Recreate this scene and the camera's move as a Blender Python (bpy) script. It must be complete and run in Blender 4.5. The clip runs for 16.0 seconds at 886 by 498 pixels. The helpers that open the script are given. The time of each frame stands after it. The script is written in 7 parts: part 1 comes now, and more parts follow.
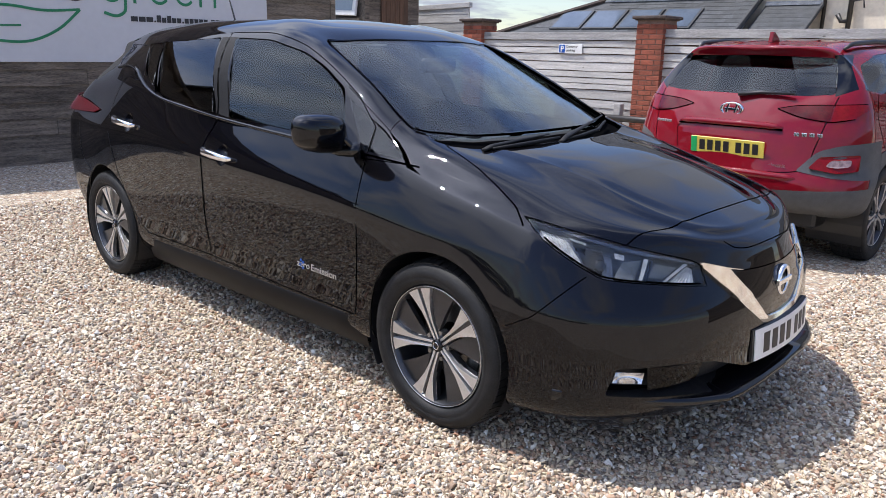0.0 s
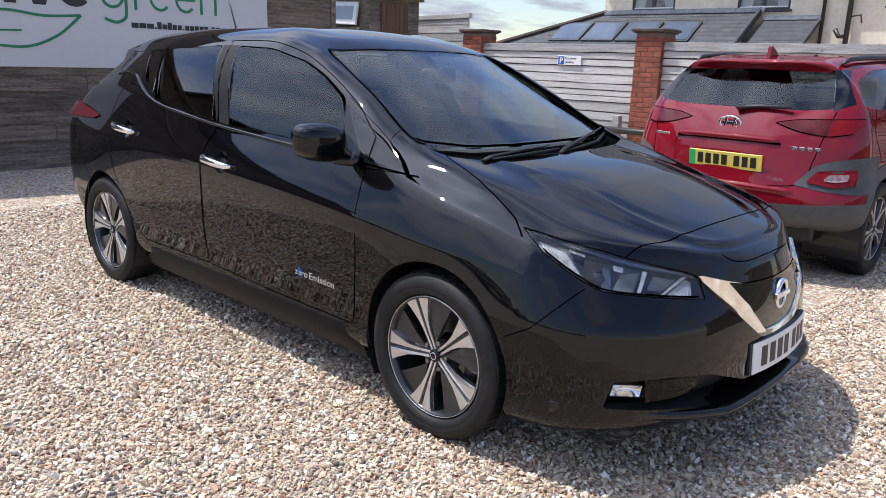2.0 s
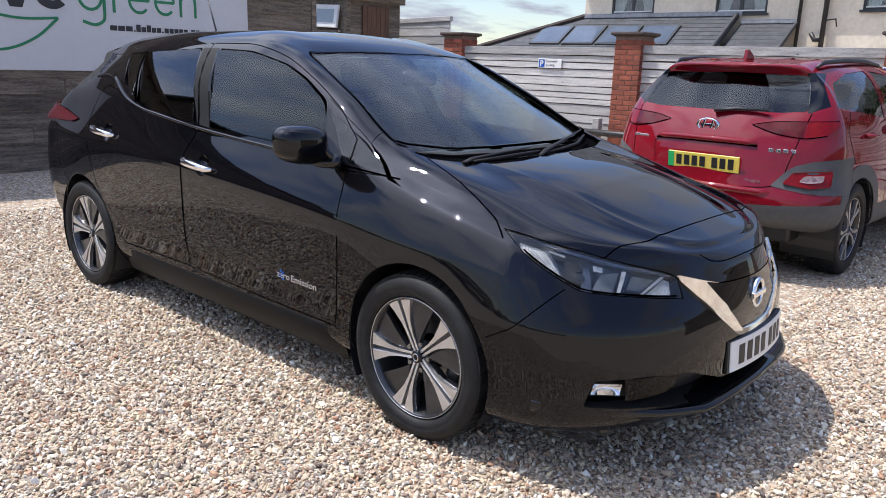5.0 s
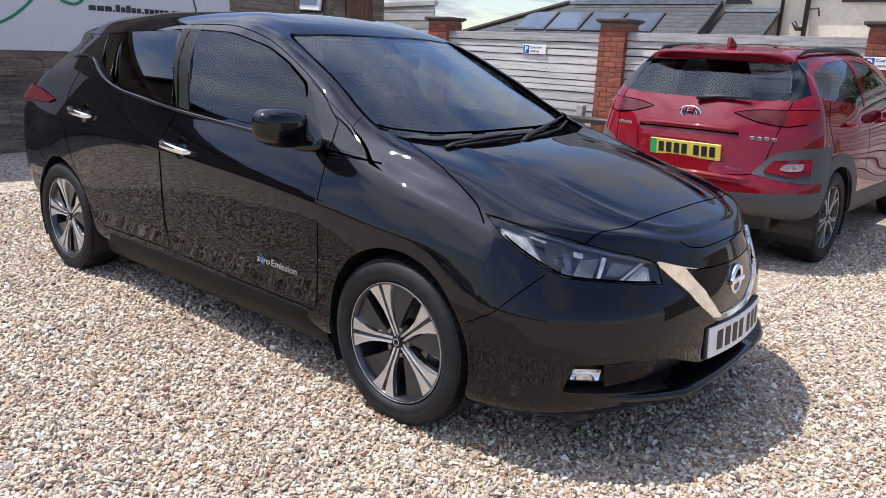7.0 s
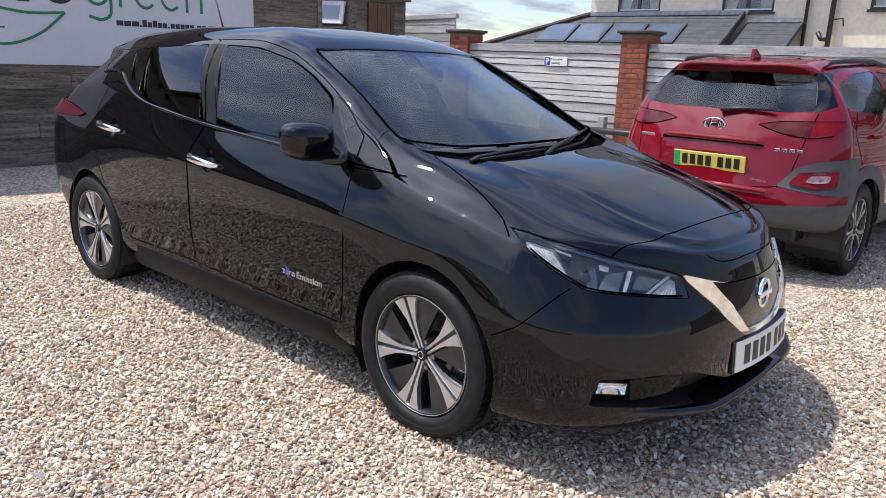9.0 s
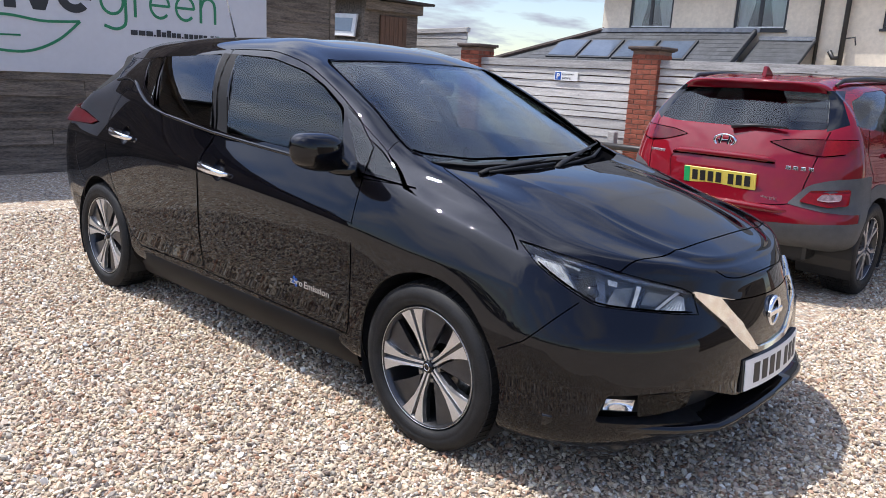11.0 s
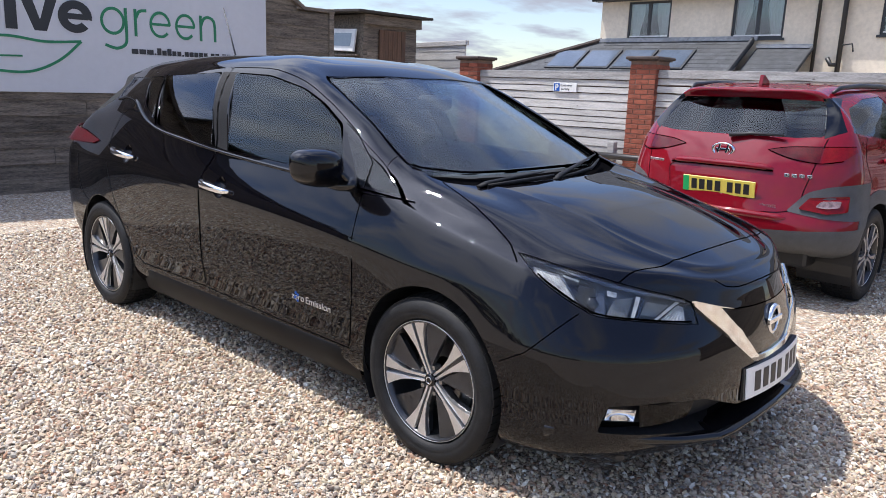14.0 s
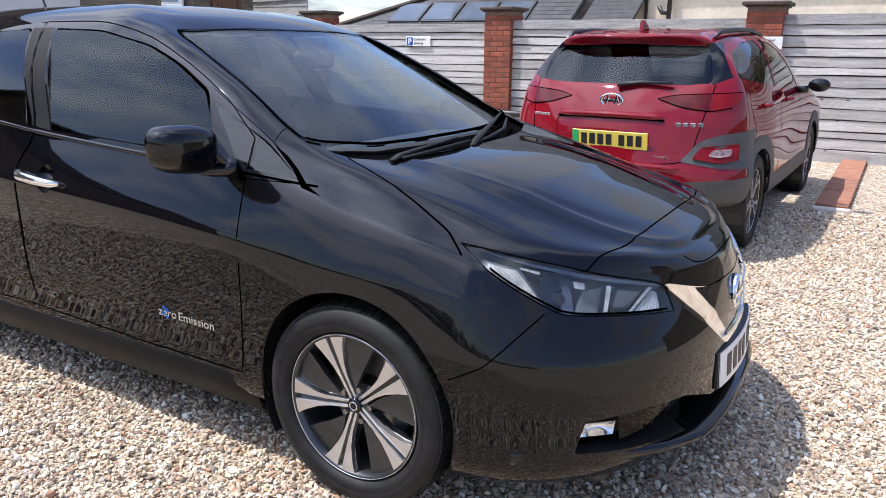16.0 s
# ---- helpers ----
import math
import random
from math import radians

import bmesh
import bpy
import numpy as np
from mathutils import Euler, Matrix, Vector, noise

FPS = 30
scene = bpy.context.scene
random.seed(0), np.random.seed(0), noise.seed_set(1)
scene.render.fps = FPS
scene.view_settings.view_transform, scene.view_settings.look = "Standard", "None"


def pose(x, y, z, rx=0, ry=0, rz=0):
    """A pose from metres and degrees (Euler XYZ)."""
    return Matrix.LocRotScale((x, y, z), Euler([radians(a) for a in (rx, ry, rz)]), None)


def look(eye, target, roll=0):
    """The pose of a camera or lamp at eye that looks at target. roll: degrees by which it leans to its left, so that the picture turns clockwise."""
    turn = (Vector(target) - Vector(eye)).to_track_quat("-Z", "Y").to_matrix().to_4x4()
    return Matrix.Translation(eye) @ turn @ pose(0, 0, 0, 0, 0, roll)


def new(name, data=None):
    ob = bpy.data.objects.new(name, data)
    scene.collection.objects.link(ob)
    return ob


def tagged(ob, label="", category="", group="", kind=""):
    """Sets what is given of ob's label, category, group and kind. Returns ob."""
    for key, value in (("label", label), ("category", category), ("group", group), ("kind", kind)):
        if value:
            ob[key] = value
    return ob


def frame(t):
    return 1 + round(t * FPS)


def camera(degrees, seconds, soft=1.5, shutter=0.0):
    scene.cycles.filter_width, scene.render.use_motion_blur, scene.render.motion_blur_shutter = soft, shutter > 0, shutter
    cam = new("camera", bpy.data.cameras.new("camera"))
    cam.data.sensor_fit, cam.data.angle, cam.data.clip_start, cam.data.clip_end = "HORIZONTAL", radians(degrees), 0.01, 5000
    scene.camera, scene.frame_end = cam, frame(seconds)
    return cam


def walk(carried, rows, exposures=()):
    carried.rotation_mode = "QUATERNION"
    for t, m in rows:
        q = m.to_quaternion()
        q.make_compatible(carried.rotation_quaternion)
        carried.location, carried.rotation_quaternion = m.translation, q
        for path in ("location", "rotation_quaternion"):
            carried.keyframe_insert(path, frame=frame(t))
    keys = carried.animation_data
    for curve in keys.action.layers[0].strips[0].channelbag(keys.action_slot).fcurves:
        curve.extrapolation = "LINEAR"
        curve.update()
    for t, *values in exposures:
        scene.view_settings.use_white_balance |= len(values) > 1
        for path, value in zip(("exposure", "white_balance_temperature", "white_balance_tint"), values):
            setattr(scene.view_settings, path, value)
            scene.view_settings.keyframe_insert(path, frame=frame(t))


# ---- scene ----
cam = camera(61.7, 16.0, soft=0.9)
PATH = [
    (0, (1.748, -2.724, 1.373), (0.439, -1.304, 0.855), 1.2),
    (0.5, (1.748, -2.727, 1.379), (0.431, -1.313, 0.862), 1.2),
    (1, (1.754, -2.73, 1.382), (0.431, -1.317, 0.879), 1.4),
    (1.5, (1.752, -2.732, 1.379), (0.438, -1.308, 0.882), 1.9),
    (2, (1.742, -2.727, 1.376), (0.434, -1.297, 0.882), 1.9),
    (2.5, (1.746, -2.729, 1.379), (0.442, -1.295, 0.883), 1.8),
    (3, (1.752, -2.731, 1.376), (0.45, -1.296, 0.879), 2.0),
    (3.5, (1.754, -2.741, 1.379), (0.455, -1.302, 0.886), 1.8),
    (4, (1.756, -2.74, 1.378), (0.465, -1.291, 0.893), 1.9),
    (6.5, (1.754, -2.73, 1.372), (0.51, -1.246, 0.872), 2.2),
    (7, (1.759, -2.727, 1.371), (0.525, -1.241, 0.851), 2.6),
    (7.5, (1.765, -2.729, 1.378), (0.54, -1.237, 0.853), 2.7),
    (8, (1.759, -2.732, 1.374), (0.522, -1.25, 0.852), 2.4),
    (8.5, (1.754, -2.739, 1.375), (0.496, -1.273, 0.859), 2.2),
    (9, (1.749, -2.744, 1.378), (0.469, -1.288, 0.885), 2.3),
    (11.3, (1.744, -2.738, 1.373), (0.442, -1.291, 0.916), 3.1),
    (11.5, (1.745, -2.738, 1.38), (0.456, -1.277, 0.924), 2.9),
    (12, (1.743, -2.733, 1.376), (0.467, -1.261, 0.922), 2.8),
    (12.5, (1.751, -2.737, 1.378), (0.472, -1.266, 0.928), 2.8),
    (13, (1.754, -2.74, 1.377), (0.454, -1.287, 0.933), 2.6),
    (13.5, (1.759, -2.741, 1.378), (0.451, -1.294, 0.936), 2.3),
    (14, (1.761, -2.744, 1.383), (0.448, -1.298, 0.954), 2.1),
    (14.5, (1.75, -2.77, 1.385), (0.413, -1.322, 1.041), 0.9),
    (15, (1.684, -2.779, 1.361), (0.38, -1.313, 0.974), -0.3),
    (15.5, (1.477, -2.622, 1.334), (0.341, -1.039, 0.884), 0.2),
    (16, (1.246, -2.463, 1.355), (0.272, -0.798, 0.829), 0.5),
]
walk(cam, [(t, look(eye, target, roll)) for t, eye, target, roll in PATH],
     exposures=((0, 0.27, 6230, 13.5), (9, 0.29, 6230, 13.5), (12, 0.33, 6230, 13.5), (14.5, 0.36, 6230, 13.5), (16, 0.47, 6230, 13.5)))

# ---- sky and sun ----
SUN_TO = Vector((-0.42, -0.26, 1.0)).normalized()
world = bpy.data.worlds.new("sky")
scene.world = world
world.use_nodes = True
wn, wl = world.node_tree.nodes, world.node_tree.links
sky = wn.new("ShaderNodeTexSky")
sky.sky_type, sky.sun_disc = "NISHITA", False
sky.sun_elevation = math.asin(SUN_TO.z)
sky.sun_rotation = math.atan2(SUN_TO.x, SUN_TO.y)
sky.air_density, sky.dust_density, sky.ozone_density = 1.1, 0.0, 1.6
w_co = wn.new("ShaderNodeTexCoord")
w_sep, w_add, w_div, w_map = (wn.new("ShaderNode" + k) for k in ("SeparateXYZ", "Math", "VectorMath", "Mapping"))
w_add.operation, w_div.operation = "ADD", "DIVIDE"
w_add.inputs[1].default_value = 0.12
w_map.inputs["Scale"].default_value = (0.8, 0.55, 0.0)
w_map.inputs["Location"].default_value = (2.736, 12.206, 0.0)
w_noise = wn.new("ShaderNodeTexNoise")
w_noise.inputs["Scale"].default_value = 2.0
w_noise.inputs["Detail"].default_value = 9.0
w_noise.inputs["Roughness"].default_value = 0.52
w_ramp = wn.new("ShaderNodeValToRGB")
w_ramp.color_ramp.elements[0].position, w_ramp.color_ramp.elements[1].position = 0.485, 0.62
w_mix = wn.new("ShaderNodeMix")
w_mix.data_type = "RGBA"
w_mix.inputs["B"].default_value = (5.5, 5.9, 6.8, 1)
bg = wn["Background"]
bg.inputs["Strength"].default_value = 0.138
wl.new(w_co.outputs["Generated"], w_sep.inputs[0])
wl.new(w_sep.outputs["Z"], w_add.inputs[0])
wl.new(w_co.outputs["Generated"], w_div.inputs[0])
wl.new(w_add.outputs[0], w_div.inputs[1])
wl.new(w_div.outputs[0], w_map.inputs["Vector"])
wl.new(w_map.outputs["Vector"], w_noise.inputs["Vector"])
w_haze, w_max = wn.new("ShaderNodeMapRange"), wn.new("ShaderNodeMath")
w_haze.inputs["From Min"].default_value, w_haze.inputs["From Max"].default_value = 0.0, 0.24
w_haze.inputs["To Min"].default_value, w_haze.inputs["To Max"].default_value = 0.12, 0.0
w_max.operation = "MAXIMUM"
wl.new(w_sep.outputs["Z"], w_haze.inputs["Value"])
wl.new(w_haze.outputs["Result"], w_max.inputs[0])
wl.new(w_ramp.outputs["Color"], w_max.inputs[1])
wl.new(w_max.outputs[0], w_mix.inputs["Factor"])
w_blue = wn.new("ShaderNodeHueSaturation")
w_blue.inputs["Hue"].default_value = 0.512
w_blue.inputs["Saturation"].default_value = 1.0
wl.new(sky.outputs["Color"], w_blue.inputs["Color"])
wl.new(w_blue.outputs["Color"], w_mix.inputs["A"])
w_low = wn.new("ShaderNodeMapRange")
w_low.inputs["From Min"].default_value, w_low.inputs["From Max"].default_value = 0.0, 0.4
w_low.inputs["To Min"].default_value, w_low.inputs["To Max"].default_value = 0.78, 1.3
wl.new(w_sep.outputs["Z"], w_low.inputs["Value"])
wl.new(w_low.outputs["Result"], w_blue.inputs["Value"])
# thin cloud and haze are brighter towards the sun
w_dot, w_pow, w_glow, w_tint = wn.new("ShaderNodeVectorMath"), wn.new("ShaderNodeMath"), wn.new("ShaderNodeMath"), wn.new("ShaderNodeVectorMath")
w_dot.operation, w_pow.operation, w_glow.operation, w_tint.operation = "DOT_PRODUCT", "POWER", "MULTIPLY_ADD", "SCALE"
w_dot.inputs[1].default_value = SUN_TO
w_clip = wn.new("ShaderNodeMath")
w_clip.operation = "MAXIMUM"
w_clip.inputs[1].default_value = 0.0
w_pow.inputs[1].default_value = 2.6
w_glow.inputs[1].default_value, w_glow.inputs[2].default_value = 2.4, 0.52
w_tint.inputs[0].default_value = w_mix.inputs["B"].default_value[:3]
wl.new(w_co.outputs["Generated"], w_dot.inputs[0])
wl.new(w_dot.outputs["Value"], w_clip.inputs[0])
wl.new(w_clip.outputs[0], w_pow.inputs[0])
wl.new(w_pow.outputs[0], w_glow.inputs[0])
# and lie thicker round it
w_near, w_bias = wn.new("ShaderNodeMath"), wn.new("ShaderNodeMath")
w_near.operation, w_bias.operation = "POWER", "MULTIPLY_ADD"
w_near.inputs[1].default_value, w_bias.inputs[1].default_value = 4.0, 0.13
wl.new(w_clip.outputs[0], w_near.inputs[0])
wl.new(w_near.outputs[0], w_bias.inputs[0])
wl.new(w_noise.outputs["Fac"], w_bias.inputs[2])
wl.new(w_bias.outputs[0], w_ramp.inputs["Fac"])
wl.new(w_glow.outputs[0], w_tint.inputs["Scale"])
wl.new(w_tint.outputs[0], w_mix.inputs["B"])
wl.new(w_mix.outputs["Result"], bg.inputs["Color"])
sun = new("sun", bpy.data.lights.new("sun", "SUN"))
sun.data.energy, sun.data.angle, sun.data.color = 4.5, radians(0.53), (1.0, 0.95, 0.87)
sun.matrix_world = look(SUN_TO * 60, (0, 0, 0))


# ---- materials ----
def material(name, colour, rough=0.6, metal=0.0, vary=0.12, scale=8.0, bump=0.0, bump_scale=60.0, dark=None, coat=0.0,
             stretch=(1, 1, 1), random=0.0, island=False, spec=0.5, rough_vary=0.0):
    """A surface with variation at two scales, fine relief and, for pieces, a tone of its own."""
    m = bpy.data.materials.new(name)
    m.use_nodes = True
    n, l = m.node_tree.nodes, m.node_tree.links
    p = n["Principled BSDF"]
    p.inputs["Roughness"].default_value, p.inputs["Metallic"].default_value = rough, metal
    p.inputs["Coat Weight"].default_value, p.inputs["Specular IOR Level"].default_value = coat, spec
    p.inputs["Coat Roughness"].default_value = 0.02
    co, mp = n.new("ShaderNodeTexCoord"), n.new("ShaderNodeMapping")
    mp.inputs["Scale"].default_value = stretch
    l.new(co.outputs["Object"], mp.inputs["Vector"])
    big, small = n.new("ShaderNodeTexNoise"), n.new("ShaderNodeTexNoise")
    big.inputs["Scale"].default_value, small.inputs["Scale"].default_value = scale, scale * 9
    big.inputs["Detail"].default_value = small.inputs["Detail"].default_value = 5
    l.new(mp.outputs["Vector"], big.inputs["Vector"])
    l.new(mp.outputs["Vector"], small.inputs["Vector"])
    add = n.new("ShaderNodeMath")
    add.operation = "ADD"
    l.new(big.outputs["Fac"], add.inputs[0])
    l.new(small.outputs["Fac"], add.inputs[1])
    ramp = n.new("ShaderNodeMapRange")
    ramp.inputs["From Min"].default_value, ramp.inputs["From Max"].default_value = 0.7, 1.3
    l.new(add.outputs[0], ramp.inputs["Value"])
    mix = n.new("ShaderNodeMix")
    mix.data_type = "RGBA"
    low = dark or tuple(c * (1 - 2.2 * vary) for c in colour)
    mix.inputs["A"].default_value = (*low, 1)
    mix.inputs["B"].default_value = (*(min(1, c * (1 + vary)) for c in colour), 1)
    l.new(ramp.outputs["Result"], mix.inputs["Factor"])
    out = mix.outputs["Result"]
    if random:
        info = n.new("ShaderNodeNewGeometry" if island else "ShaderNodeObjectInfo")
        hsv, rr = n.new("ShaderNodeHueSaturation"), n.new("ShaderNodeMapRange")
        rr.inputs["To Min"].default_value, rr.inputs["To Max"].default_value = 1 - random, 1 + random
        l.new(info.outputs["Random Per Island" if island else "Random"], rr.inputs["Value"])
        l.new(rr.outputs["Result"], hsv.inputs["Value"])
        l.new(out, hsv.inputs["Color"])
        out = hsv.outputs["Color"]
        if not island:
            shift = n.new("ShaderNodeVectorMath")
            shift.operation = "MULTIPLY_ADD"
            shift.inputs[1].default_value = (37, 53, 29)
            l.new(info.outputs["Random"], shift.inputs[0])
            l.new(co.outputs["Object"], shift.inputs[2])
            l.new(shift.outputs[0], mp.inputs["Vector"])
    l.new(out, p.inputs["Base Color"])
    if rough_vary:
        rv = n.new("ShaderNodeMapRange")
        rv.inputs["To Min"].default_value, rv.inputs["To Max"].default_value = rough - rough_vary, rough + rough_vary
        l.new(big.outputs["Fac"], rv.inputs["Value"])
        l.new(rv.outputs["Result"], p.inputs["Roughness"])
    if bump:
        bn, b = n.new("ShaderNodeTexNoise"), n.new("ShaderNodeBump")
        bn.inputs["Scale"].default_value, bn.inputs["Detail"].default_value = bump_scale, 6
        b.inputs["Strength"].default_value, b.inputs["Distance"].default_value = bump, 0.01
        l.new(mp.outputs["Vector"], bn.inputs["Vector"])
        l.new(bn.outputs["Fac"], b.inputs["Height"])
        l.new(b.outputs["Normal"], p.inputs["Normal"])
    return m


def glass(name, tint, clear=0.045):
    """Tinted panes: straight-through light under a mirror gloss that rises towards grazing angles."""
    m = bpy.data.materials.new(name)
    m.use_nodes = True
    n, l = m.node_tree.nodes, m.node_tree.links
    n.remove(n["Principled BSDF"])
    thru, gloss, mix = n.new("ShaderNodeBsdfTransparent"), n.new("ShaderNodeBsdfGlossy"), n.new("ShaderNodeMixShader")
    thru.inputs["Color"].default_value = (*tint, 1)
    gloss.inputs["Color"].default_value, gloss.inputs["Roughness"].default_value = (1, 1, 1, 1), 0.0
    edge, power, fac = n.new("ShaderNodeLayerWeight"), n.new("ShaderNodeMath"), n.new("ShaderNodeMath")
    edge.inputs["Blend"].default_value = 0.5
    power.operation, fac.operation = "POWER", "MULTIPLY_ADD"
    power.inputs[1].default_value = 5.0
    fac.inputs[1].default_value, fac.inputs[2].default_value = 1 - clear, clear
    l.new(edge.outputs["Facing"], power.inputs[0])
    l.new(power.outputs[0], fac.inputs[0])
    l.new(fac.outputs[0], mix.inputs["Fac"])
    l.new(thru.outputs[0], mix.inputs[1])
    l.new(gloss.outputs[0], mix.inputs[2])
    l.new(mix.outputs[0], n["Material Output"].inputs["Surface"])
    return m


M = {}
M["paint_black"] = material("black_car_paint", (0.0016, 0.0014, 0.0020), 0.35, 0.0, 0.05, 3, coat=1.0, spec=0.0)
M["paint_red"] = material("red_car_paint", (0.175, 0.005, 0.012), 0.4, 0.0, 0.05, 3, coat=1.0, spec=0.0)
M["plastic_black"] = material("black_plastic", (0.012, 0.012, 0.013), 0.42, 0, 0.1, 30, 0.1, 900)
M["matt_black"] = material("matt_black_trim", (0.008, 0.008, 0.009), 0.65, 0, 0.1, 30, 0.1, 900, spec=0.25)
M["paint_black"].node_tree.nodes["Principled BSDF"].inputs["Coat IOR"].default_value = 1.42
M["paint_black"].node_tree.nodes["Principled BSDF"].inputs["Coat Roughness"].default_value = 0.012
M["scuttle"] = material("dull_black_scuttle", (0.004, 0.004, 0.0045), 0.9, 0, 0.15, 30, 0.2, 500, spec=0.0)
M["lens_dark"] = material("dark_red_lamp_lens", (0.085, 0.0012, 0.003), 0.08, 0, 0.2, 14, spec=0.4)
paint_nodes = M["paint_black"].node_tree
flake, both_layers = paint_nodes.nodes.new("ShaderNodeBsdfAnisotropic"), paint_nodes.nodes.new("ShaderNodeAddShader")
flake.inputs["Color"].default_value, flake.inputs["Roughness"].default_value = (0.0028, 0.0030, 0.0041, 1), 0.42
paint_nodes.links.new(paint_nodes.nodes["Principled BSDF"].outputs[0], both_layers.inputs[0])
paint_nodes.links.new(flake.outputs[0], both_layers.inputs[1])
paint_nodes.links.new(both_layers.outputs[0], paint_nodes.nodes["Material Output"].inputs["Surface"])
M["lens_wine"] = material("wine_red_lamp_lens", (0.085, 0.001, 0.003), 0.12, 0, 0.3, 12, spec=0.12)
M["sill_black"] = material("dull_black_sill", (0.007, 0.007, 0.0075), 0.45, 0, 0.15, 20, spec=0.12)
M["gloss_black"] = material("gloss_black_plastic", (0.004, 0.004, 0.005), 0.06, 0, 0.05, 5)
M["rubber"] = material("tyre_rubber", (0.013, 0.013, 0.0135), 0.62, 0, 0.25, 20, 0.15, 300, spec=0.3)
M["cladding"] = material("grey_cladding_plastic", (0.07, 0.072, 0.075), 0.6, 0, 0.12, 20, 0.12, 700)
M["chrome"] = material("chrome", (0.82, 0.82, 0.83), 0.09, 1.0, 0.03, 10)
M["machined"] = material("machined_alloy", (0.72, 0.72, 0.73), 0.3, 0.9, 0.05, 20)
M["alloy_dark"] = material("dark_grey_alloy_paint", (0.045, 0.046, 0.05), 0.3, 0.6, 0.08, 20, coat=0.5)
M["alloy_silver"] = material("silver_alloy_paint", (0.32, 0.32, 0.33), 0.35, 0.7, 0.06, 20)
M["steel"] = material("brake_steel", (0.35, 0.34, 0.33), 0.4, 1.0, 0.2, 20)
M["interior"] = material("dark_interior_fabric", (0.014, 0.014, 0.015), 0.85, 0, 0.2, 30, spec=0.2)
M["dash"] = material("dark_dash_plastic", (0.02, 0.02, 0.022), 0.6, 0, 0.15, 25, 0.2, 600)
M["headliner"] = material("pale_grey_headlining", (0.3, 0.3, 0.29), 0.9, 0, 0.1, 30)
M["plate_white"] = material("white_plate", (0.75, 0.75, 0.73), 0.4, 0, 0.03, 10)
M["plate_yellow"] = material("yellow_plate", (0.74, 0.58, 0.10), 0.4, 0, 0.03, 10)
M["plate_green"] = material("green_plate_band", (0.02, 0.42, 0.12), 0.4, 0, 0.03, 10)
M["ink"] = material("black_ink", (0.012, 0.012, 0.013), 0.5, 0, 0.05, 10)
M["ink_blue"] = material("blue_ink", (0.01, 0.09, 0.4), 0.4, 0, 0.05, 10)
M["lens_red"] = material("red_lamp_lens", (0.19, 0.003, 0.006), 0.08, 0, 0.15, 40, spec=0.3)
M["lamp_trim"] = material("satin_grey_lamp_trim", (0.16, 0.165, 0.18), 0.22, 0.7, 0.3, 30)
M["lens_pale"] = material("pale_pink_lamp_lens", (0.38, 0.26, 0.26), 0.1, 0.2, 0.3, 50)
M["fog_reflector"] = material("bright_fog_reflector", (0.85, 0.85, 0.85), 0.16, 0.85, 0.15, 40)
M["lens_clear_body"] = material("lamp_reflector", (0.54, 0.54, 0.54), 0.3, 0.15, 0.25, 60)
M["lamp_grey"] = material("grey_lamp_reflector", (0.20, 0.20, 0.19), 0.35, 0.3, 0.3, 25)
M["lamp_housing"] = material("grey_lamp_housing", (0.075, 0.076, 0.078), 0.3, 0.4, 0.35, 30)
M["wood_fence"] = material("weathered_grey_oak", (0.47, 0.455, 0.435), 0.88, 0, 0.17, 2.2, 0.5, 18, stretch=(1.0, 12, 12), random=0.22)
M["wood_cap"] = material("darker_grey_oak", (0.36, 0.35, 0.34), 0.88, 0, 0.22, 2.2, 0.6, 18, stretch=(1.0, 12, 12), random=0.12)
for wood in (M["wood_fence"], M["wood_cap"]):  # knots and short splits
    wn_, wl_ = wood.node_tree.nodes, wood.node_tree.links
    skin = wn_["Principled BSDF"].inputs["Base Color"]
    grain = skin.links[0].from_socket
    spots, reach, knot, where = wn_.new("ShaderNodeTexVoronoi"), wn_.new("ShaderNodeMapRange"), wn_.new("ShaderNodeMix"), wn_.new("ShaderNodeMapping")
    where.inputs["Scale"].default_value = (1.0, 0.4, 2.2)
    spots.inputs["Scale"].default_value = 2.6
    reach.inputs["From Min"].default_value, reach.inputs["From Max"].default_value = 0.035, 0.075
    knot.data_type = "RGBA"
    knot.inputs["A"].default_value = (0.085, 0.075, 0.065, 1)
    wl_.new(wn_["Mapping"].inputs["Vector"].links[0].from_socket, where.inputs["Vector"])
    wl_.new(where.outputs["Vector"], spots.inputs["Vector"])
    wl_.new(spots.outputs["Distance"], reach.inputs["Value"])
    wl_.new(reach.outputs["Result"], knot.inputs["Factor"])
    wl_.new(grain, knot.inputs["B"])
    wl_.new(knot.outputs["Result"], skin)
M["wood_barn"] = material("brown_grey_larch", (0.21, 0.172, 0.132), 0.85, 0, 0.36, 2.0, 0.8, 18, stretch=(14, 1.1, 14), random=0.32)
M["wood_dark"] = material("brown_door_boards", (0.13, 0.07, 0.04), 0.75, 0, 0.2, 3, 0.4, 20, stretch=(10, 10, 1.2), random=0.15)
M["brick"] = material("orange_red_brick", (0.27, 0.075, 0.042), 0.85, 0, 0.25, 9, 0.6, 90, random=0.22)
M["mortar"] = material("grey_mortar", (0.20, 0.135, 0.105), 0.95, 0, 0.15, 20, 0.6, 120)
M["cap_stone"] = material("brown_cap_tiles", (0.075, 0.055, 0.047), 0.85, 0, 0.25, 8, 0.5, 60)
M["render"] = material("beige_render", (0.70, 0.62, 0.50), 0.92, 0, 0.07, 1.3, 0.4, 160)
M["slate"] = material("grey_roof_slate", (0.055, 0.059, 0.065), 0.72, 0, 0.25, 5, 0.4, 50, random=0.25)
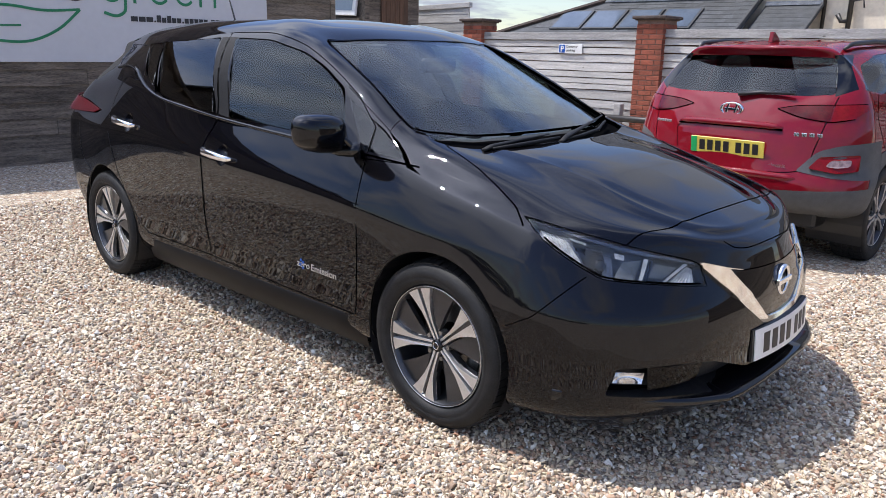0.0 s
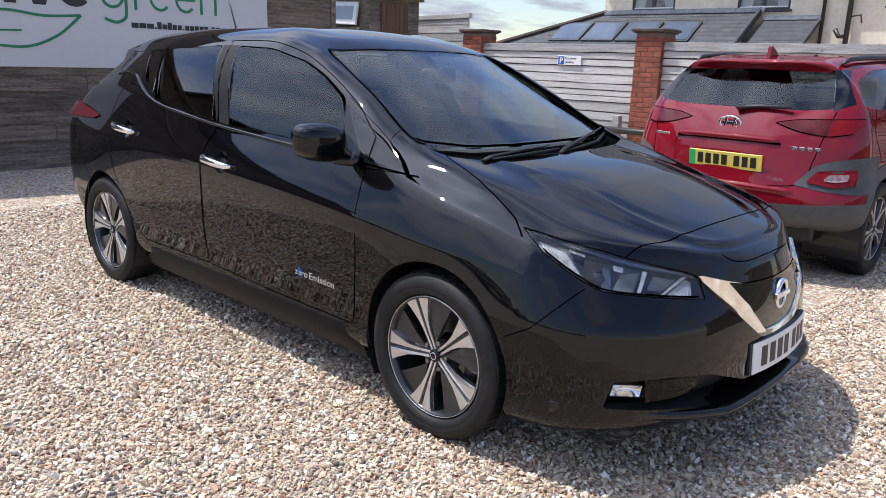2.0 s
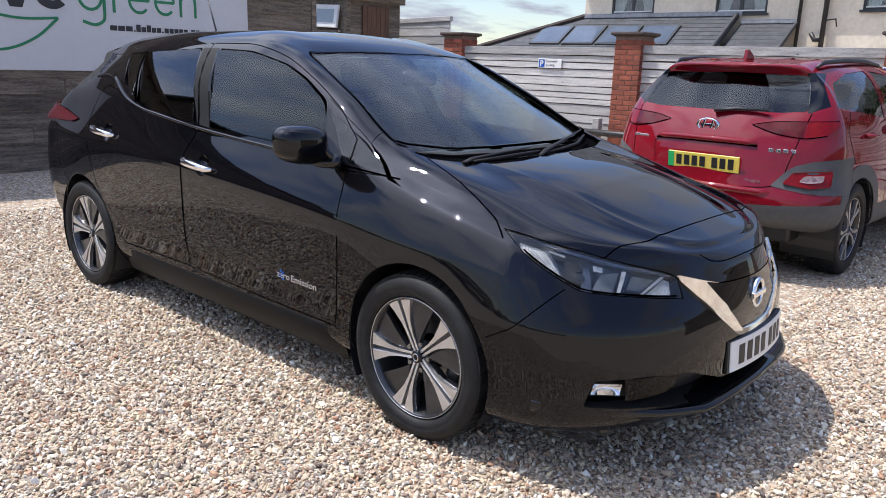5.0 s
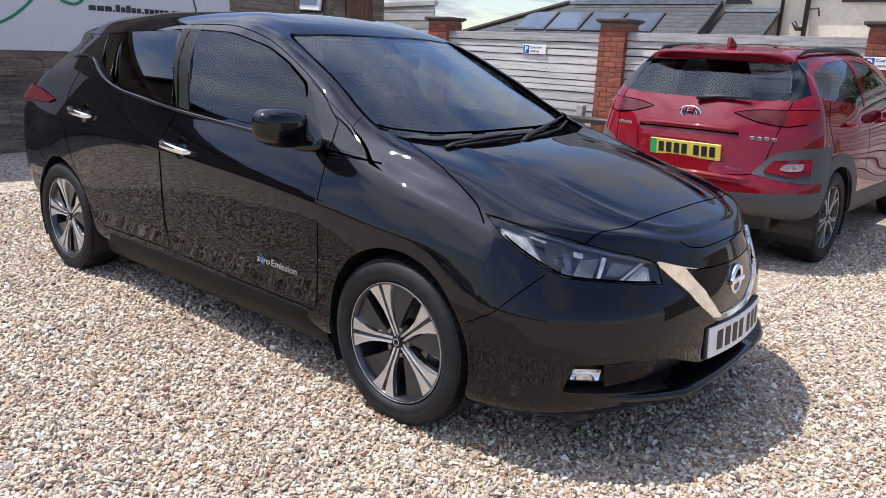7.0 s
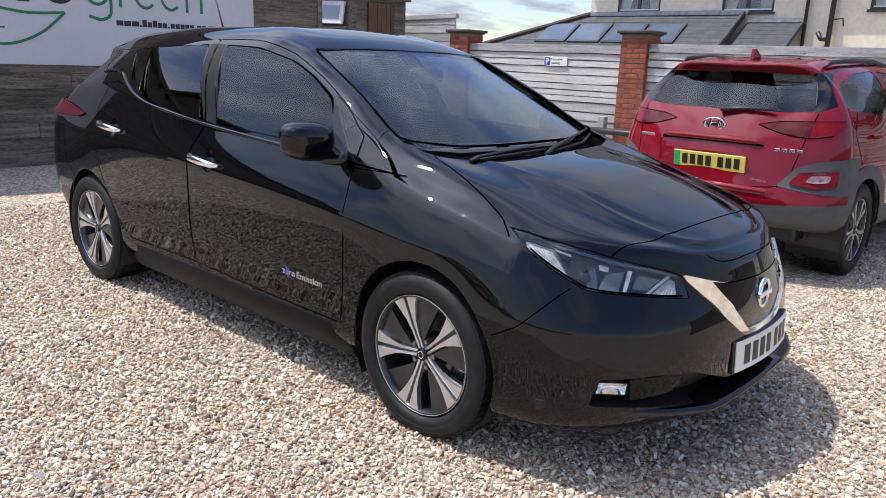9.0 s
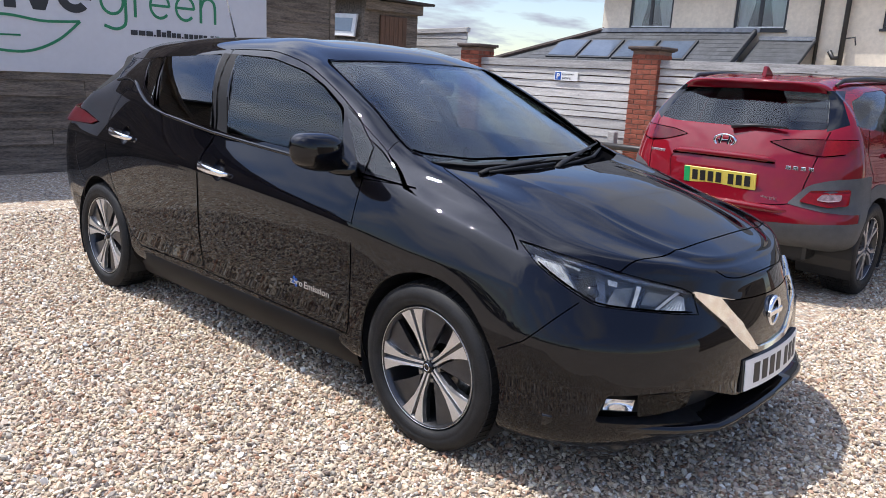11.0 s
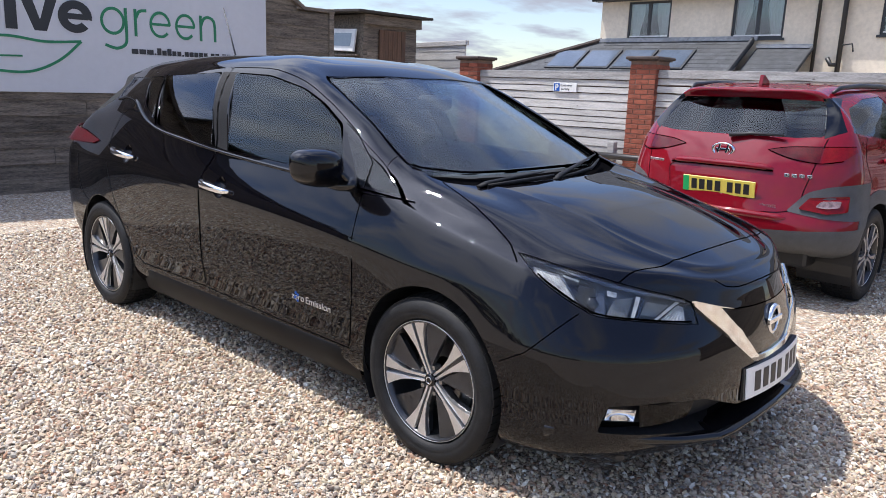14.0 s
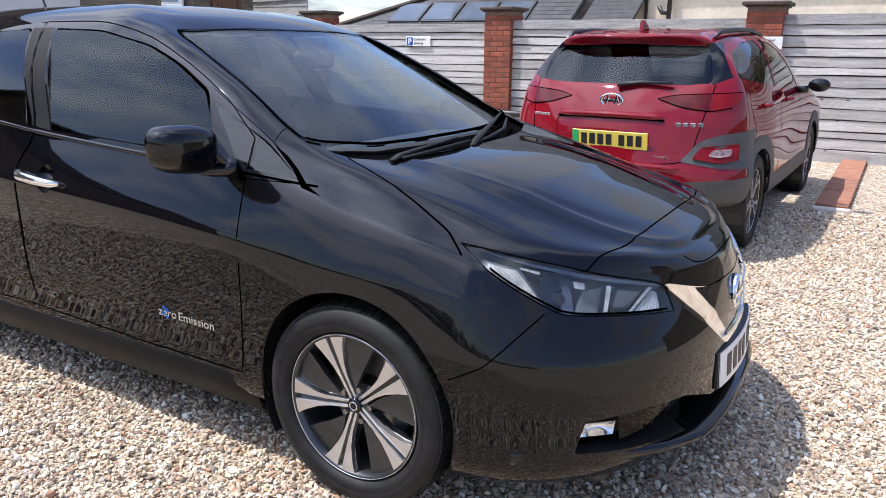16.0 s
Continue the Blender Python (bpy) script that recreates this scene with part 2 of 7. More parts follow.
M["slate_stuff"] = material("grey_roof_slates", (0.055, 0.059, 0.065), 0.72, 0, 0.25, 5, 0.4, 50, random=0.25, island=True)
M["frame_dark"] = material("dark_grey_window_frame", (0.03, 0.033, 0.037), 0.45, 0, 0.1, 10)
M["frame_white"] = material("white_window_frame", (0.75, 0.75, 0.73), 0.45, 0, 0.05, 10)
M["pipe"] = material("black_rainwater_pipe", (0.02, 0.018, 0.017), 0.45, 0, 0.15, 10)
M["sign_white"] = material("white_sign_sheet", (0.57, 0.575, 0.60), 0.45, 0, 0.02, 1.5)
M["sign_green"] = material("green_sign_print", (0.012, 0.20, 0.085), 0.45, 0, 0.06, 6)
M["sign_dark"] = material("charcoal_sign_print", (0.02, 0.022, 0.026), 0.45, 0, 0.06, 6)
M["curtain"] = material("pale_curtain", (0.8, 0.8, 0.78), 0.9, 0, 0.12, 6, stretch=(8, 8, 1))
# lack of light indoors is put into this dark colour
M["room_unlit"] = material("dim_room", (0.06, 0.06, 0.06), 0.9, 0, 0.2, 2)
M["hedge"] = material("dark_green_leaves", (0.035, 0.06, 0.02), 0.6, 0, 0.3, 3, random=0.35, island=True)
M["bark"] = material("bark", (0.09, 0.07, 0.05), 0.9, 0, 0.3, 8, 0.6, 40)
M["roof_felt"] = material("dark_roof_felt", (0.05, 0.042, 0.035), 0.9, 0, 0.2, 10, 0.4, 120)
M["pane_grey"] = material("frosted_pane", (0.28, 0.33, 0.36), 0.15, 0, 0.05, 4)
# opaque pane; part of the reflected sky is put into its blue-grey colour
M["pane_sky"] = material("roof_window_glass", (0.10, 0.125, 0.165), 0.05, 0, 0.1, 2)
M["slate_dark"] = material("dark_slate", (0.045, 0.047, 0.05), 0.7, 0, 0.2, 5, 0.3, 40)
M["lead"] = material("grey_lead", (0.3, 0.31, 0.33), 0.5, 0.3, 0.2, 8)
M["edging"] = material("red_brown_edging_slab", (0.33, 0.15, 0.095), 0.85, 0, 0.18, 10, 0.4, 80, random=0.12)
M["mortar_pale"] = material("pale_mortar", (0.62, 0.58, 0.52), 0.95, 0, 0.1, 20, 0.5, 90)
M["glass_clear"] = glass("windscreen_glass", (0.88, 0.93, 0.92), 0.03)
M["glass_side"] = glass("side_window_glass", (0.43, 0.49, 0.475))
M["glass_privacy"] = glass("privacy_glass", (0.36, 0.37, 0.38))
M["glass_house"] = glass("house_window_glass", (0.85, 0.89, 0.89), 0.09)
M["glass_lamp"] = glass("clear_lamp_cover", (0.95, 0.96, 0.96), 0.03)


# ---- building helpers ----
def thing(name, label, category, m=None, group="", kind=""):
    ob = new(name)
    ob.empty_display_size = 0.1
    if m is not None:
        ob.matrix_world = m
    return tagged(ob, label, category, group, kind)


def mesh_of(name, bm, mat, smooth=False):
    me = bpy.data.meshes.new(name)
    bmesh.ops.recalc_face_normals(bm, faces=bm.faces)
    bm.to_mesh(me)
    bm.free()
    for m in mat if isinstance(mat, (list, tuple)) else [mat]:
        me.materials.append(m)
    if smooth:
        me.polygons.foreach_set("use_smooth", [True] * len(me.polygons))
    return me


def part(name, bm, mat, parent=None, label="", smooth=False, m=None):
    """Links a bmesh or a mesh as one object under a thing or a part."""
    me = bm if isinstance(bm, bpy.types.Mesh) else mesh_of(name, bm, mat, smooth)
    ob = new(name, me)
    if parent:
        ob.parent = parent
    if m is not None:
        ob.matrix_basis = m
    if label:
        ob["label"] = label
    return ob


def box(x0, x1, y0, y1, z0, z1, bevel=0.0, bm=None, segs=1):
    bm = bm or bmesh.new()
    vs = [bm.verts.new((x, y, z)) for z in (z0, z1) for x, y in ((x0, y0), (x1, y0), (x1, y1), (x0, y1))]
    fs = [bm.faces.new([vs[i] for i in q]) for q in ((3, 2, 1, 0), (4, 5, 6, 7), (0, 1, 5, 4), (1, 2, 6, 5), (2, 3, 7, 6), (3, 0, 4, 7))]
    if bevel:
        es = {e for f in fs for e in f.edges}
        bmesh.ops.bevel(bm, geom=list(es), offset=bevel, segments=segs, affect="EDGES", profile=0.5)
    return bm


def moved(bm, m):
    bmesh.ops.transform(bm, matrix=m, verts=bm.verts)
    return bm


def prism(points, depth, bm=None, bevel=0.0):
    """A flat outline in x, z pushed along y from 0 to depth."""
    bm = bm or bmesh.new()
    a = [bm.verts.new((x, 0, z)) for x, z in points]
    b = [bm.verts.new((x, depth, z)) for x, z in points]
    n = len(points)
    fs = [bm.faces.new(a), bm.faces.new(b[::-1])]
    fs += [bm.faces.new((a[i], b[i], b[(i + 1) % n], a[(i + 1) % n])) for i in range(n)]
    if bevel:
        bmesh.ops.bevel(bm, geom=list(fs[0].edges) + list(fs[1].edges), offset=bevel, segments=2, affect="EDGES", profile=0.5)
    return bm


def lathe(profile, steps=48, bm=None):
    """Turns (radius, y) pairs round the y axis."""
    bm = bm or bmesh.new()
    rings = []
    for r, y in profile:
        rings.append([bm.verts.new((r * math.cos(2 * math.pi * k / steps), y, r * math.sin(2 * math.pi * k / steps))) for k in range(steps)])
    for a, b in zip(rings, rings[1:]):
        for k in range(steps):
            bm.faces.new((a[k], a[(k + 1) % steps], b[(k + 1) % steps], b[k]))
    return bm


def tube(points, radius, steps=8, bm=None, flat=1.0, up=(0, 0, 1), closed=False):
    """A round or flattened bar along a line of points; radius may be a list."""
    bm = bm or bmesh.new()
    pts = [Vector(p) for p in points]
    n = len(pts)
    rad = radius if isinstance(radius, (list, tuple)) else [radius] * n
    rings = []
    for i, p in enumerate(pts):
        d = (pts[(i + 1) % n] - pts[i - 1]) if closed else (pts[min(i + 1, n - 1)] - pts[max(i - 1, 0)])
        d.normalize()
        side = d.cross(Vector(up))
        if side.length < 1e-4:
            side = d.cross(Vector((1, 0, 0)))
        side.normalize()
        top = side.cross(d)
        rings.append([bm.verts.new(p + rad[i] * (math.cos(a) * side + flat * math.sin(a) * top)) for a in (2 * math.pi * k / steps for k in range(steps))])
    for i in range(n if closed else n - 1):
        a, b = rings[i], rings[(i + 1) % n]
        for k in range(steps):
            bm.faces.new((a[k], a[(k + 1) % steps], b[(k + 1) % steps], b[k]))
    if not closed:
        bm.faces.new(rings[0][::-1])
        bm.faces.new(rings[-1])
    return bm


def lettering(text, height, mat, m, parent, name="lettering", depth=0.002, bold=0.0, label="", squash=1.0):
    """Words in the built-in font, standing in x, z and facing -y before the pose m."""
    cu = bpy.data.curves.new("t", "FONT")
    cu.body, cu.size, cu.extrude, cu.offset = text, height / 0.7, depth, bold
    cu.resolution_u = 3
    ob = bpy.data.objects.new("t", cu)
    scene.collection.objects.link(ob)
    bpy.context.view_layer.update()
    me = bpy.data.meshes.new_from_object(ob.evaluated_get(bpy.context.evaluated_depsgraph_get()))
    bpy.data.objects.remove(ob)
    bpy.data.curves.remove(cu)
    me.transform(Matrix.Rotation(math.pi / 2, 4, "X") @ Matrix.Diagonal((squash, 1, 1, 1)))
    me.materials.clear()
    me.materials.append(mat)
    return part(name, me, mat, parent, label, m=m)


def curve_of(xs, vs):
    """A smooth monotone curve through knots (xs rising), as a function of an array."""
    xs, vs = np.array(xs, float), np.array(vs, float)
    h, d = np.diff(xs), np.diff(vs) / np.diff(xs)
    s = np.zeros(len(xs))
    s[0], s[-1] = d[0], d[-1]
    for i in range(1, len(xs) - 1):
        if d[i - 1] * d[i] > 0:
            w1, w2 = 2 * h[i] + h[i - 1], h[i] + 2 * h[i - 1]
            s[i] = (w1 + w2) / (w1 / d[i - 1] + w2 / d[i])

    def value(x):
        x = np.clip(np.asarray(x, float), xs[0], xs[-1])
        i = np.clip(np.searchsorted(xs, x) - 1, 0, len(xs) - 2)
        t = (x - xs[i]) / h[i]
        return ((1 + 2 * t) * (1 - t) ** 2 * vs[i] + t * (1 - t) ** 2 * h[i] * s[i]
                + t * t * (3 - 2 * t) * vs[i + 1] + t * t * (t - 1) * h[i] * s[i + 1])
    return value


# ---- ground ----
def gravel_material():
    m = bpy.data.materials.new("gravel")
    m.use_nodes = True
    n, l = m.node_tree.nodes, m.node_tree.links
    p = n["Principled BSDF"]
    p.inputs["Roughness"].default_value = 0.85
    co = n.new("ShaderNodeTexCoord")
    vo, edge, big = n.new("ShaderNodeTexVoronoi"), n.new("ShaderNodeTexVoronoi"), n.new("ShaderNodeTexNoise")
    for v in (vo, edge):
        v.inputs["Scale"].default_value = 46
    edge.feature = "DISTANCE_TO_EDGE"
    big.inputs["Scale"].default_value, big.inputs["Detail"].default_value = 0.9, 5
    warp, wadd = n.new("ShaderNodeTexNoise"), n.new("ShaderNodeVectorMath")
    warp.inputs["Scale"].default_value = 30
    wadd.operation = "MULTIPLY_ADD"
    wadd.inputs[1].default_value = (0.02, 0.02, 0.02)
    l.new(co.outputs["Object"], warp.inputs["Vector"])
    l.new(warp.outputs["Color"], wadd.inputs[0])
    l.new(co.outputs["Object"], wadd.inputs[2])
    for v in (vo, edge):
        l.new(wadd.outputs[0], v.inputs["Vector"])
    l.new(co.outputs["Object"], big.inputs["Vector"])
    sep = n.new("ShaderNodeSeparateColor")
    l.new(vo.outputs["Color"], sep.inputs["Color"])
    ramp = stone_ramp(n)
    l.new(sep.outputs["Red"], ramp.inputs["Fac"])
    dirt = n.new("ShaderNodeMix")
    dirt.data_type = "RGBA"
    dirt.inputs["B"].default_value = (0.16, 0.12, 0.085, 1)
    dm = n.new("ShaderNodeMapRange")
    dm.inputs["From Min"].default_value, dm.inputs["From Max"].default_value = 0.12, 0.0
    dm.inputs["To Max"].default_value = 0.8
    l.new(edge.outputs["Distance"], dm.inputs["Value"])
    l.new(dm.outputs["Result"], dirt.inputs["Factor"])
    l.new(ramp.outputs["Color"], dirt.inputs["A"])
    tone, tm = n.new("ShaderNodeHueSaturation"), n.new("ShaderNodeMapRange")
    tm.inputs["To Min"].default_value, tm.inputs["To Max"].default_value = 0.75, 1.2
    l.new(big.outputs["Fac"], tm.inputs["Value"])
    l.new(tm.outputs["Result"], tone.inputs["Value"])
    l.new(dirt.outputs["Result"], tone.inputs["Color"])
    l.new(tone.outputs["Color"], p.inputs["Base Color"])
    bump = n.new("ShaderNodeBump")
    bump.inputs["Strength"].default_value, bump.inputs["Distance"].default_value = 1.0, 0.02
    hm = n.new("ShaderNodeMath")
    hm.operation = "MULTIPLY_ADD"
    hm.inputs[1].default_value = 0.7
    l.new(edge.outputs["Distance"], hm.inputs[0])
    l.new(sep.outputs["Green"], hm.inputs[2])
    l.new(hm.outputs[0], bump.inputs["Height"])
    l.new(bump.outputs["Normal"], p.inputs["Normal"])
    return m


def stone_ramp(n):
    ramp = n.new("ShaderNodeValToRGB")
    ramp.color_ramp.interpolation = "LINEAR"
    tones = ((0.0, (0.12, 0.10, 0.09)), (0.07, (0.32, 0.23, 0.17)), (0.17, (0.66, 0.59, 0.44)), (0.26, (0.44, 0.32, 0.25)), (0.34, (0.72, 0.64, 0.50)),
             (0.43, (0.36, 0.20, 0.13)), (0.50, (0.60, 0.50, 0.38)), (0.58, (0.27, 0.25, 0.235)), (0.66, (0.74, 0.68, 0.56)), (0.74, (0.52, 0.41, 0.34)),
             (0.82, (0.42, 0.38, 0.33)), (0.88, (0.74, 0.68, 0.58)), (1.0, (0.82, 0.79, 0.72)))
    e = ramp.color_ramp.elements
    e[0].position, e[0].color = tones[0][0], (*tones[0][1], 1)
    e[1].position, e[1].color = tones[-1][0], (*tones[-1][1], 1)
    for at, c in tones[1:-1]:
        e.new(at).color = (c[0] * 0.97, c[1] * 0.935, c[2] * 0.86, 1)
    return ramp


def stone_material():
    m = bpy.data.materials.new("gravel_stones")
    m.use_nodes = True
    n, l = m.node_tree.nodes, m.node_tree.links
    p = n["Principled BSDF"]
    p.inputs["Roughness"].default_value = 0.75
    geo, co, noi, mix = (n.new("ShaderNode" + k) for k in ("NewGeometry", "TexCoord", "TexNoise", "HueSaturation"))
    ramp = stone_ramp(n)
    l.new(geo.outputs["Random Per Island"], ramp.inputs["Fac"])
    noi.inputs["Scale"].default_value, noi.inputs["Detail"].default_value = 120, 4
    l.new(co.outputs["Object"], noi.inputs["Vector"])
    mr = n.new("ShaderNodeMapRange")
    mr.inputs["To Min"].default_value, mr.inputs["To Max"].default_value = 0.65, 1.3
    l.new(noi.outputs["Fac"], mr.inputs["Value"])
    l.new(mr.outputs["Result"], mix.inputs["Value"])
    l.new(ramp.outputs["Color"], mix.inputs["Color"])
    l.new(mix.outputs["Color"], p.inputs["Base Color"])
    return m


bm = bmesh.new()
bmesh.ops.create_grid(bm, x_segments=4, y_segments=4, size=400)
ground = part("ground", bm, gravel_material())
tagged(ground, "pale cream and brown gravel yard", "ground", kind="structure")

# ---- fence with brick piers ----
FENCE_Y = 8.0
PIERS = (-11.1, -7.42, -3.9, -0.2, 3.4)


def fence_top(x):
    return 1.685 + 0.011 * (x + 7.0)


def wavy_plank(length, height, thick, seed, bm=None):
    """A waney-edged board along x: its lower edge wanders, a little thicker below than above."""
    bm = bm or bmesh.new()
    rng = random.Random(seed)
    n = 16
    rows = []
    low = [rng.uniform(-0.009, 0.009) for _ in range(n + 1)]
    for k in range(n + 1):
        x = length * k / n
        dz = 0.6 * low[k] + 0.4 * low[max(k - 1, 0)]
        rows.append([bm.verts.new(c) for c in ((x, 0, height), (x, -0.72 * thick, height - 0.003), (x, -thick, dz + 0.004), (x, -0.9 * thick, dz), (x, 0, dz))])
    for a, b in zip(rows, rows[1:]):
        for i in range(5):
            bm.faces.new((a[i], b[i], b[(i + 1) % 5], a[(i + 1) % 5]))
    bm.faces.new(rows[0])
    bm.faces.new(rows[-1][::-1])
    return bm


fence = thing("fence", "weathered grey timber lap-board fence between brick piers", "fence", kind="structure")
rng = random.Random(4)
for b in range(4):
    x0, x1 = PIERS[b] + 0.21, PIERS[b + 1] - 0.21
    top = fence_top((x0 + x1) / 2)
    n, z = 12, 0.16
    shares = [rng.uniform(0.72, 1.28) for _ in range(n)]
    for k, share in enumerate(shares):
        step = (top - 0.12 - 0.16) * share / sum(shares)
        board = mesh_of("plank", wavy_plank(x1 - x0, step - rng.uniform(0.008, 0.015), rng.uniform(.024, .032), 100 + b * 20 + k), M["wood_fence"])
        part("plank", board, None, fence, m=pose(x0, FENCE_Y - rng.uniform(0, 0.004), z, 0, rng.uniform(-0.12, 0.12), 0))
        z += step
    # added dark sheet; gives the board gaps their shade by its colour
    part("backing", box(x0, x1, FENCE_Y + 0.012, FENCE_Y + 0.03, 0, top - 0.02), M["wood_dark"], fence, "added dark backing that stands in for shade between boards")
    part("capping", wavy_plank(x1 - x0, 0.125, .045, 60 + b), M["wood_cap"], fence, "darker grey top board", m=pose(x0, FENCE_Y, top - 0.125))
    part("gravel_board", box(x0, x1, FENCE_Y - 0.03, FENCE_Y + 0.02, -0.02, 0.15, 0.005), M["wood_fence"], fence)


def pier(x, tall=1.865, w=0.44, deep=0.44):
    th = thing("brick_pier", "orange-red brick fence pier with an overhanging brown cap", "brick pier", pose(x, FENCE_Y + 0.1, 0), group="fence piers")
    h, br, hh = w / 2, 0.215, 0.065
    part("core", box(-h + 0.008, h - 0.008, -deep / 2 + 0.008, deep / 2 - 0.008, -0.05, tall), M["mortar"], th, "grey mortar")
    part("cap", box(-h - 0.06, h + 0.06, -deep / 2 - 0.06, deep / 2 + 0.06, tall + 0.02, tall + 0.068, 0.012), M["cap_stone"], th, "dark brown cap slab")
    part("cap_course", box(-h - 0.025, h + 0.025, -deep / 2 - 0.025, deep / 2 + 0.025, tall, tall + 0.02, 0.004), M["cap_stone"], th)
    return th


stretcher = mesh_of("brick", box(-0.1055, 0.1055, -0.05, 0.05, 0, 0.065, 0.004), M["brick"])
header = mesh_of("brick", box(-0.05, 0.05, -0.05, 0.05, 0, 0.065, 0.004), M["brick"])
for x in PIERS:
    th = pier(x)
    if x < -8 or x > 1:
        continue
    for c in range(24):
        z = 0.01 + c * 0.0755
        odd = c % 2
        for side, (sx, sy, turn) in enumerate(((0, -0.17, 0), (0.17, 0, 90))):
            if (side + odd) % 2:
                spots = ((-0.11, stretcher), (0.11, stretcher))
            else:
                spots = ((-0.168, header), (0.0, stretcher), (0.168, header))
            for u, me in spots:
                jig = rng.uniform(-0.002, 0.002)
                part("brick", me, None, th, m=pose(sx + (u if not turn else jig), sy + (u if turn else jig), z, 0, 0, turn))

# ---- barn with lap boards ----
BARN_X = -7.55
barn = thing("wall_barn", "brown-grey timber barn wall clad in horizontal lap boards", "barn", kind="structure")
wall = bmesh.new()
gable = [(-4.0, 0.0), (4.71, 0.0), (4.71, 2.40), (4.15, 2.44), (0.1, 4.86), (-4.0, 2.44)]
prism([(y, z) for y, z in gable], 0.12, wall)
moved(wall, Matrix(((0, -1, 0, BARN_X - 0.012), (1, 0, 0, 0), (0, 0, 1, 0), (0, 0, 0, 1))))
part("wall", wall, M["wood_barn"], barn)
rng = random.Random(9)
for k in range(27):
    z = 0.14 + 0.185 * k
    end = 4.70 if z < 2.25 else 4.15 - (z + 0.1 - 2.44) * 1.65
    start = -3.95 if z < 2.25 else -3.95 + (z + 0.1 - 2.44) * 1.65
    if end - start < 0.4:
        continue
    cuts = sorted([start, end] + [c for c in (start + rng.uniform(1.5, 4), end - rng.uniform(1.2, 4.4)) if start + 0.5 < c < end - 0.5])
    for a, b in zip(cuts, cuts[1:]):
        me = mesh_of("plank", wavy_plank(b - a - 0.006, 0.215, 0.044, k * 31 + len(cuts)), M["wood_barn"])
        me.transform(Matrix(((0, -1, 0, 0), (1, 0, 0, 0), (0, 0, 1, 0), (0, 0, 0, 1))))
        part("plank", me, None, barn, m=pose(BARN_X, a, z, rng.uniform(-0.25, 0.25), 0, 0))
part("base_board", box(BARN_X - 0.01, BARN_X + 0.05, -3.95, 4.7, -0.02, 0.17, 0.004), M["wood_barn"], barn)
part("corner_post", box(BARN_X - 0.02, BARN_X + 0.055, 4.70, 4.79, -0.02, 2.46, 0.004), M["wood_barn"], barn)
part("eaves_board", box(BARN_X - 0.02, BARN_X + 0.07, 4.08, 4.8, 2.40, 2.45, 0.004), M["wood_barn"], barn)
for sgn, (ya, za), (yb, zb) in ((1, (4.22, 2.42), (0.1, 4.92)), (-1, (-4.2, 2.38), (0.1, 4.92))):
    length, ang = math.hypot(yb - ya, zb - za), math.degrees(math.atan2(zb - za, yb - ya))
    part("barge_board", box(BARN_X - 1.6, BARN_X + 0.09, 0, length, -0.03, 0.03, 0.004), M["wood_barn"], barn, m=pose(0, ya, za, ang))
part("back_wall", box(BARN_X - 8, BARN_X - 7.9, -4, 4.7, 0, 2.4), M["wood_barn"], barn)
part("side_wall", box(BARN_X - 8, BARN_X - 0.14, 4.6, 4.7, 0, 2.4), M["wood_barn"], barn)

# big sign on the barn
sign = thing("sign_board", "large white sign board with a green leaf outline", "sign", pose(BARN_X + 0.045, 0, 0, 0, 0, 90))
part("sheet", box(-2.4, 3.56, -0.012, 0.012, 1.15, 2.62, 0.003), M["sign_white"], sign)


def ring(cx, cz, r, w, a0=0, a1=360, sq=1.0, steps=28):
    """A flat band bent round a centre, in x, z."""
    out, inn = [], []
    for k in range(steps + 1):
        a = radians(a0 + (a1 - a0) * k / steps)
        out.append((cx + (r + w / 2) * math.cos(a) * sq, cz + (r + w / 2) * math.sin(a)))
        inn.append((cx + (r - w / 2) * math.cos(a) * sq, cz + (r - w / 2) * math.sin(a)))
    return out, inn


def band(out, inn, depth=0.004, bm=None):
    bm = bm or bmesh.new()
    o, i, p, j = ([bm.verts.new((x, y, z)) for x, z in line] for line, y in ((out, -depth), (inn, -depth), (out, 0), (inn, 0)))
    for k in range(len(o) - 1):
        bm.faces.new((o[k], o[k + 1], i[k + 1], i[k]))
        bm.faces.new((p[k], j[k], j[k + 1], p[k + 1]))
        bm.faces.new((o[k], p[k], p[k + 1], o[k + 1]))
        bm.faces.new((i[k], i[k + 1], j[k + 1], j[k]))
    for k in (0, -1):
        if (o[0].co - o[-1].co).length > 1e-4:
            bm.faces.new((o[k], i[k], j[k], p[k]))
    return bm


def leaf_line(points, steps=10):
    """A smooth line through the points."""
    p = [Vector(q) for q in points]
    out = []
    for k in range(len(p) - 1):
        a, b, c, d = p[max(k - 1, 0)], p[k], p[k + 1], p[min(k + 2, len(p) - 1)]
        for j in range(steps):
            t = j / steps
            out.append(0.5 * (2 * b + (c - a) * t + (2 * a - 5 * b + 4 * c - d) * t * t + (3 * b - a - 3 * c + d) * t ** 3))
    return [tuple(q) for q in out + [p[-1]]]


# rounded green shapes and bold dark shapes across the sign
def on_sign(bm, mat, name, label=""):
    return part(name, bm, mat, sign, label, m=pose(0, -0.0125 - 0.0007 * (len(sign.children) % 7), 0))


def line_band(points, w, bm=None):
    pts = [Vector(p) for p in points]
    out, inn = [], []
    for k, p in enumerate(pts):
        d = (pts[min(k + 1, len(pts) - 1)] - pts[max(k - 1, 0)]).normalized()
        s = Vector((-d.y, d.x)) * w / 2
        out.append(tuple(p + s))
        inn.append(tuple(p - s))
    return band(out, inn, 0.004, bm)


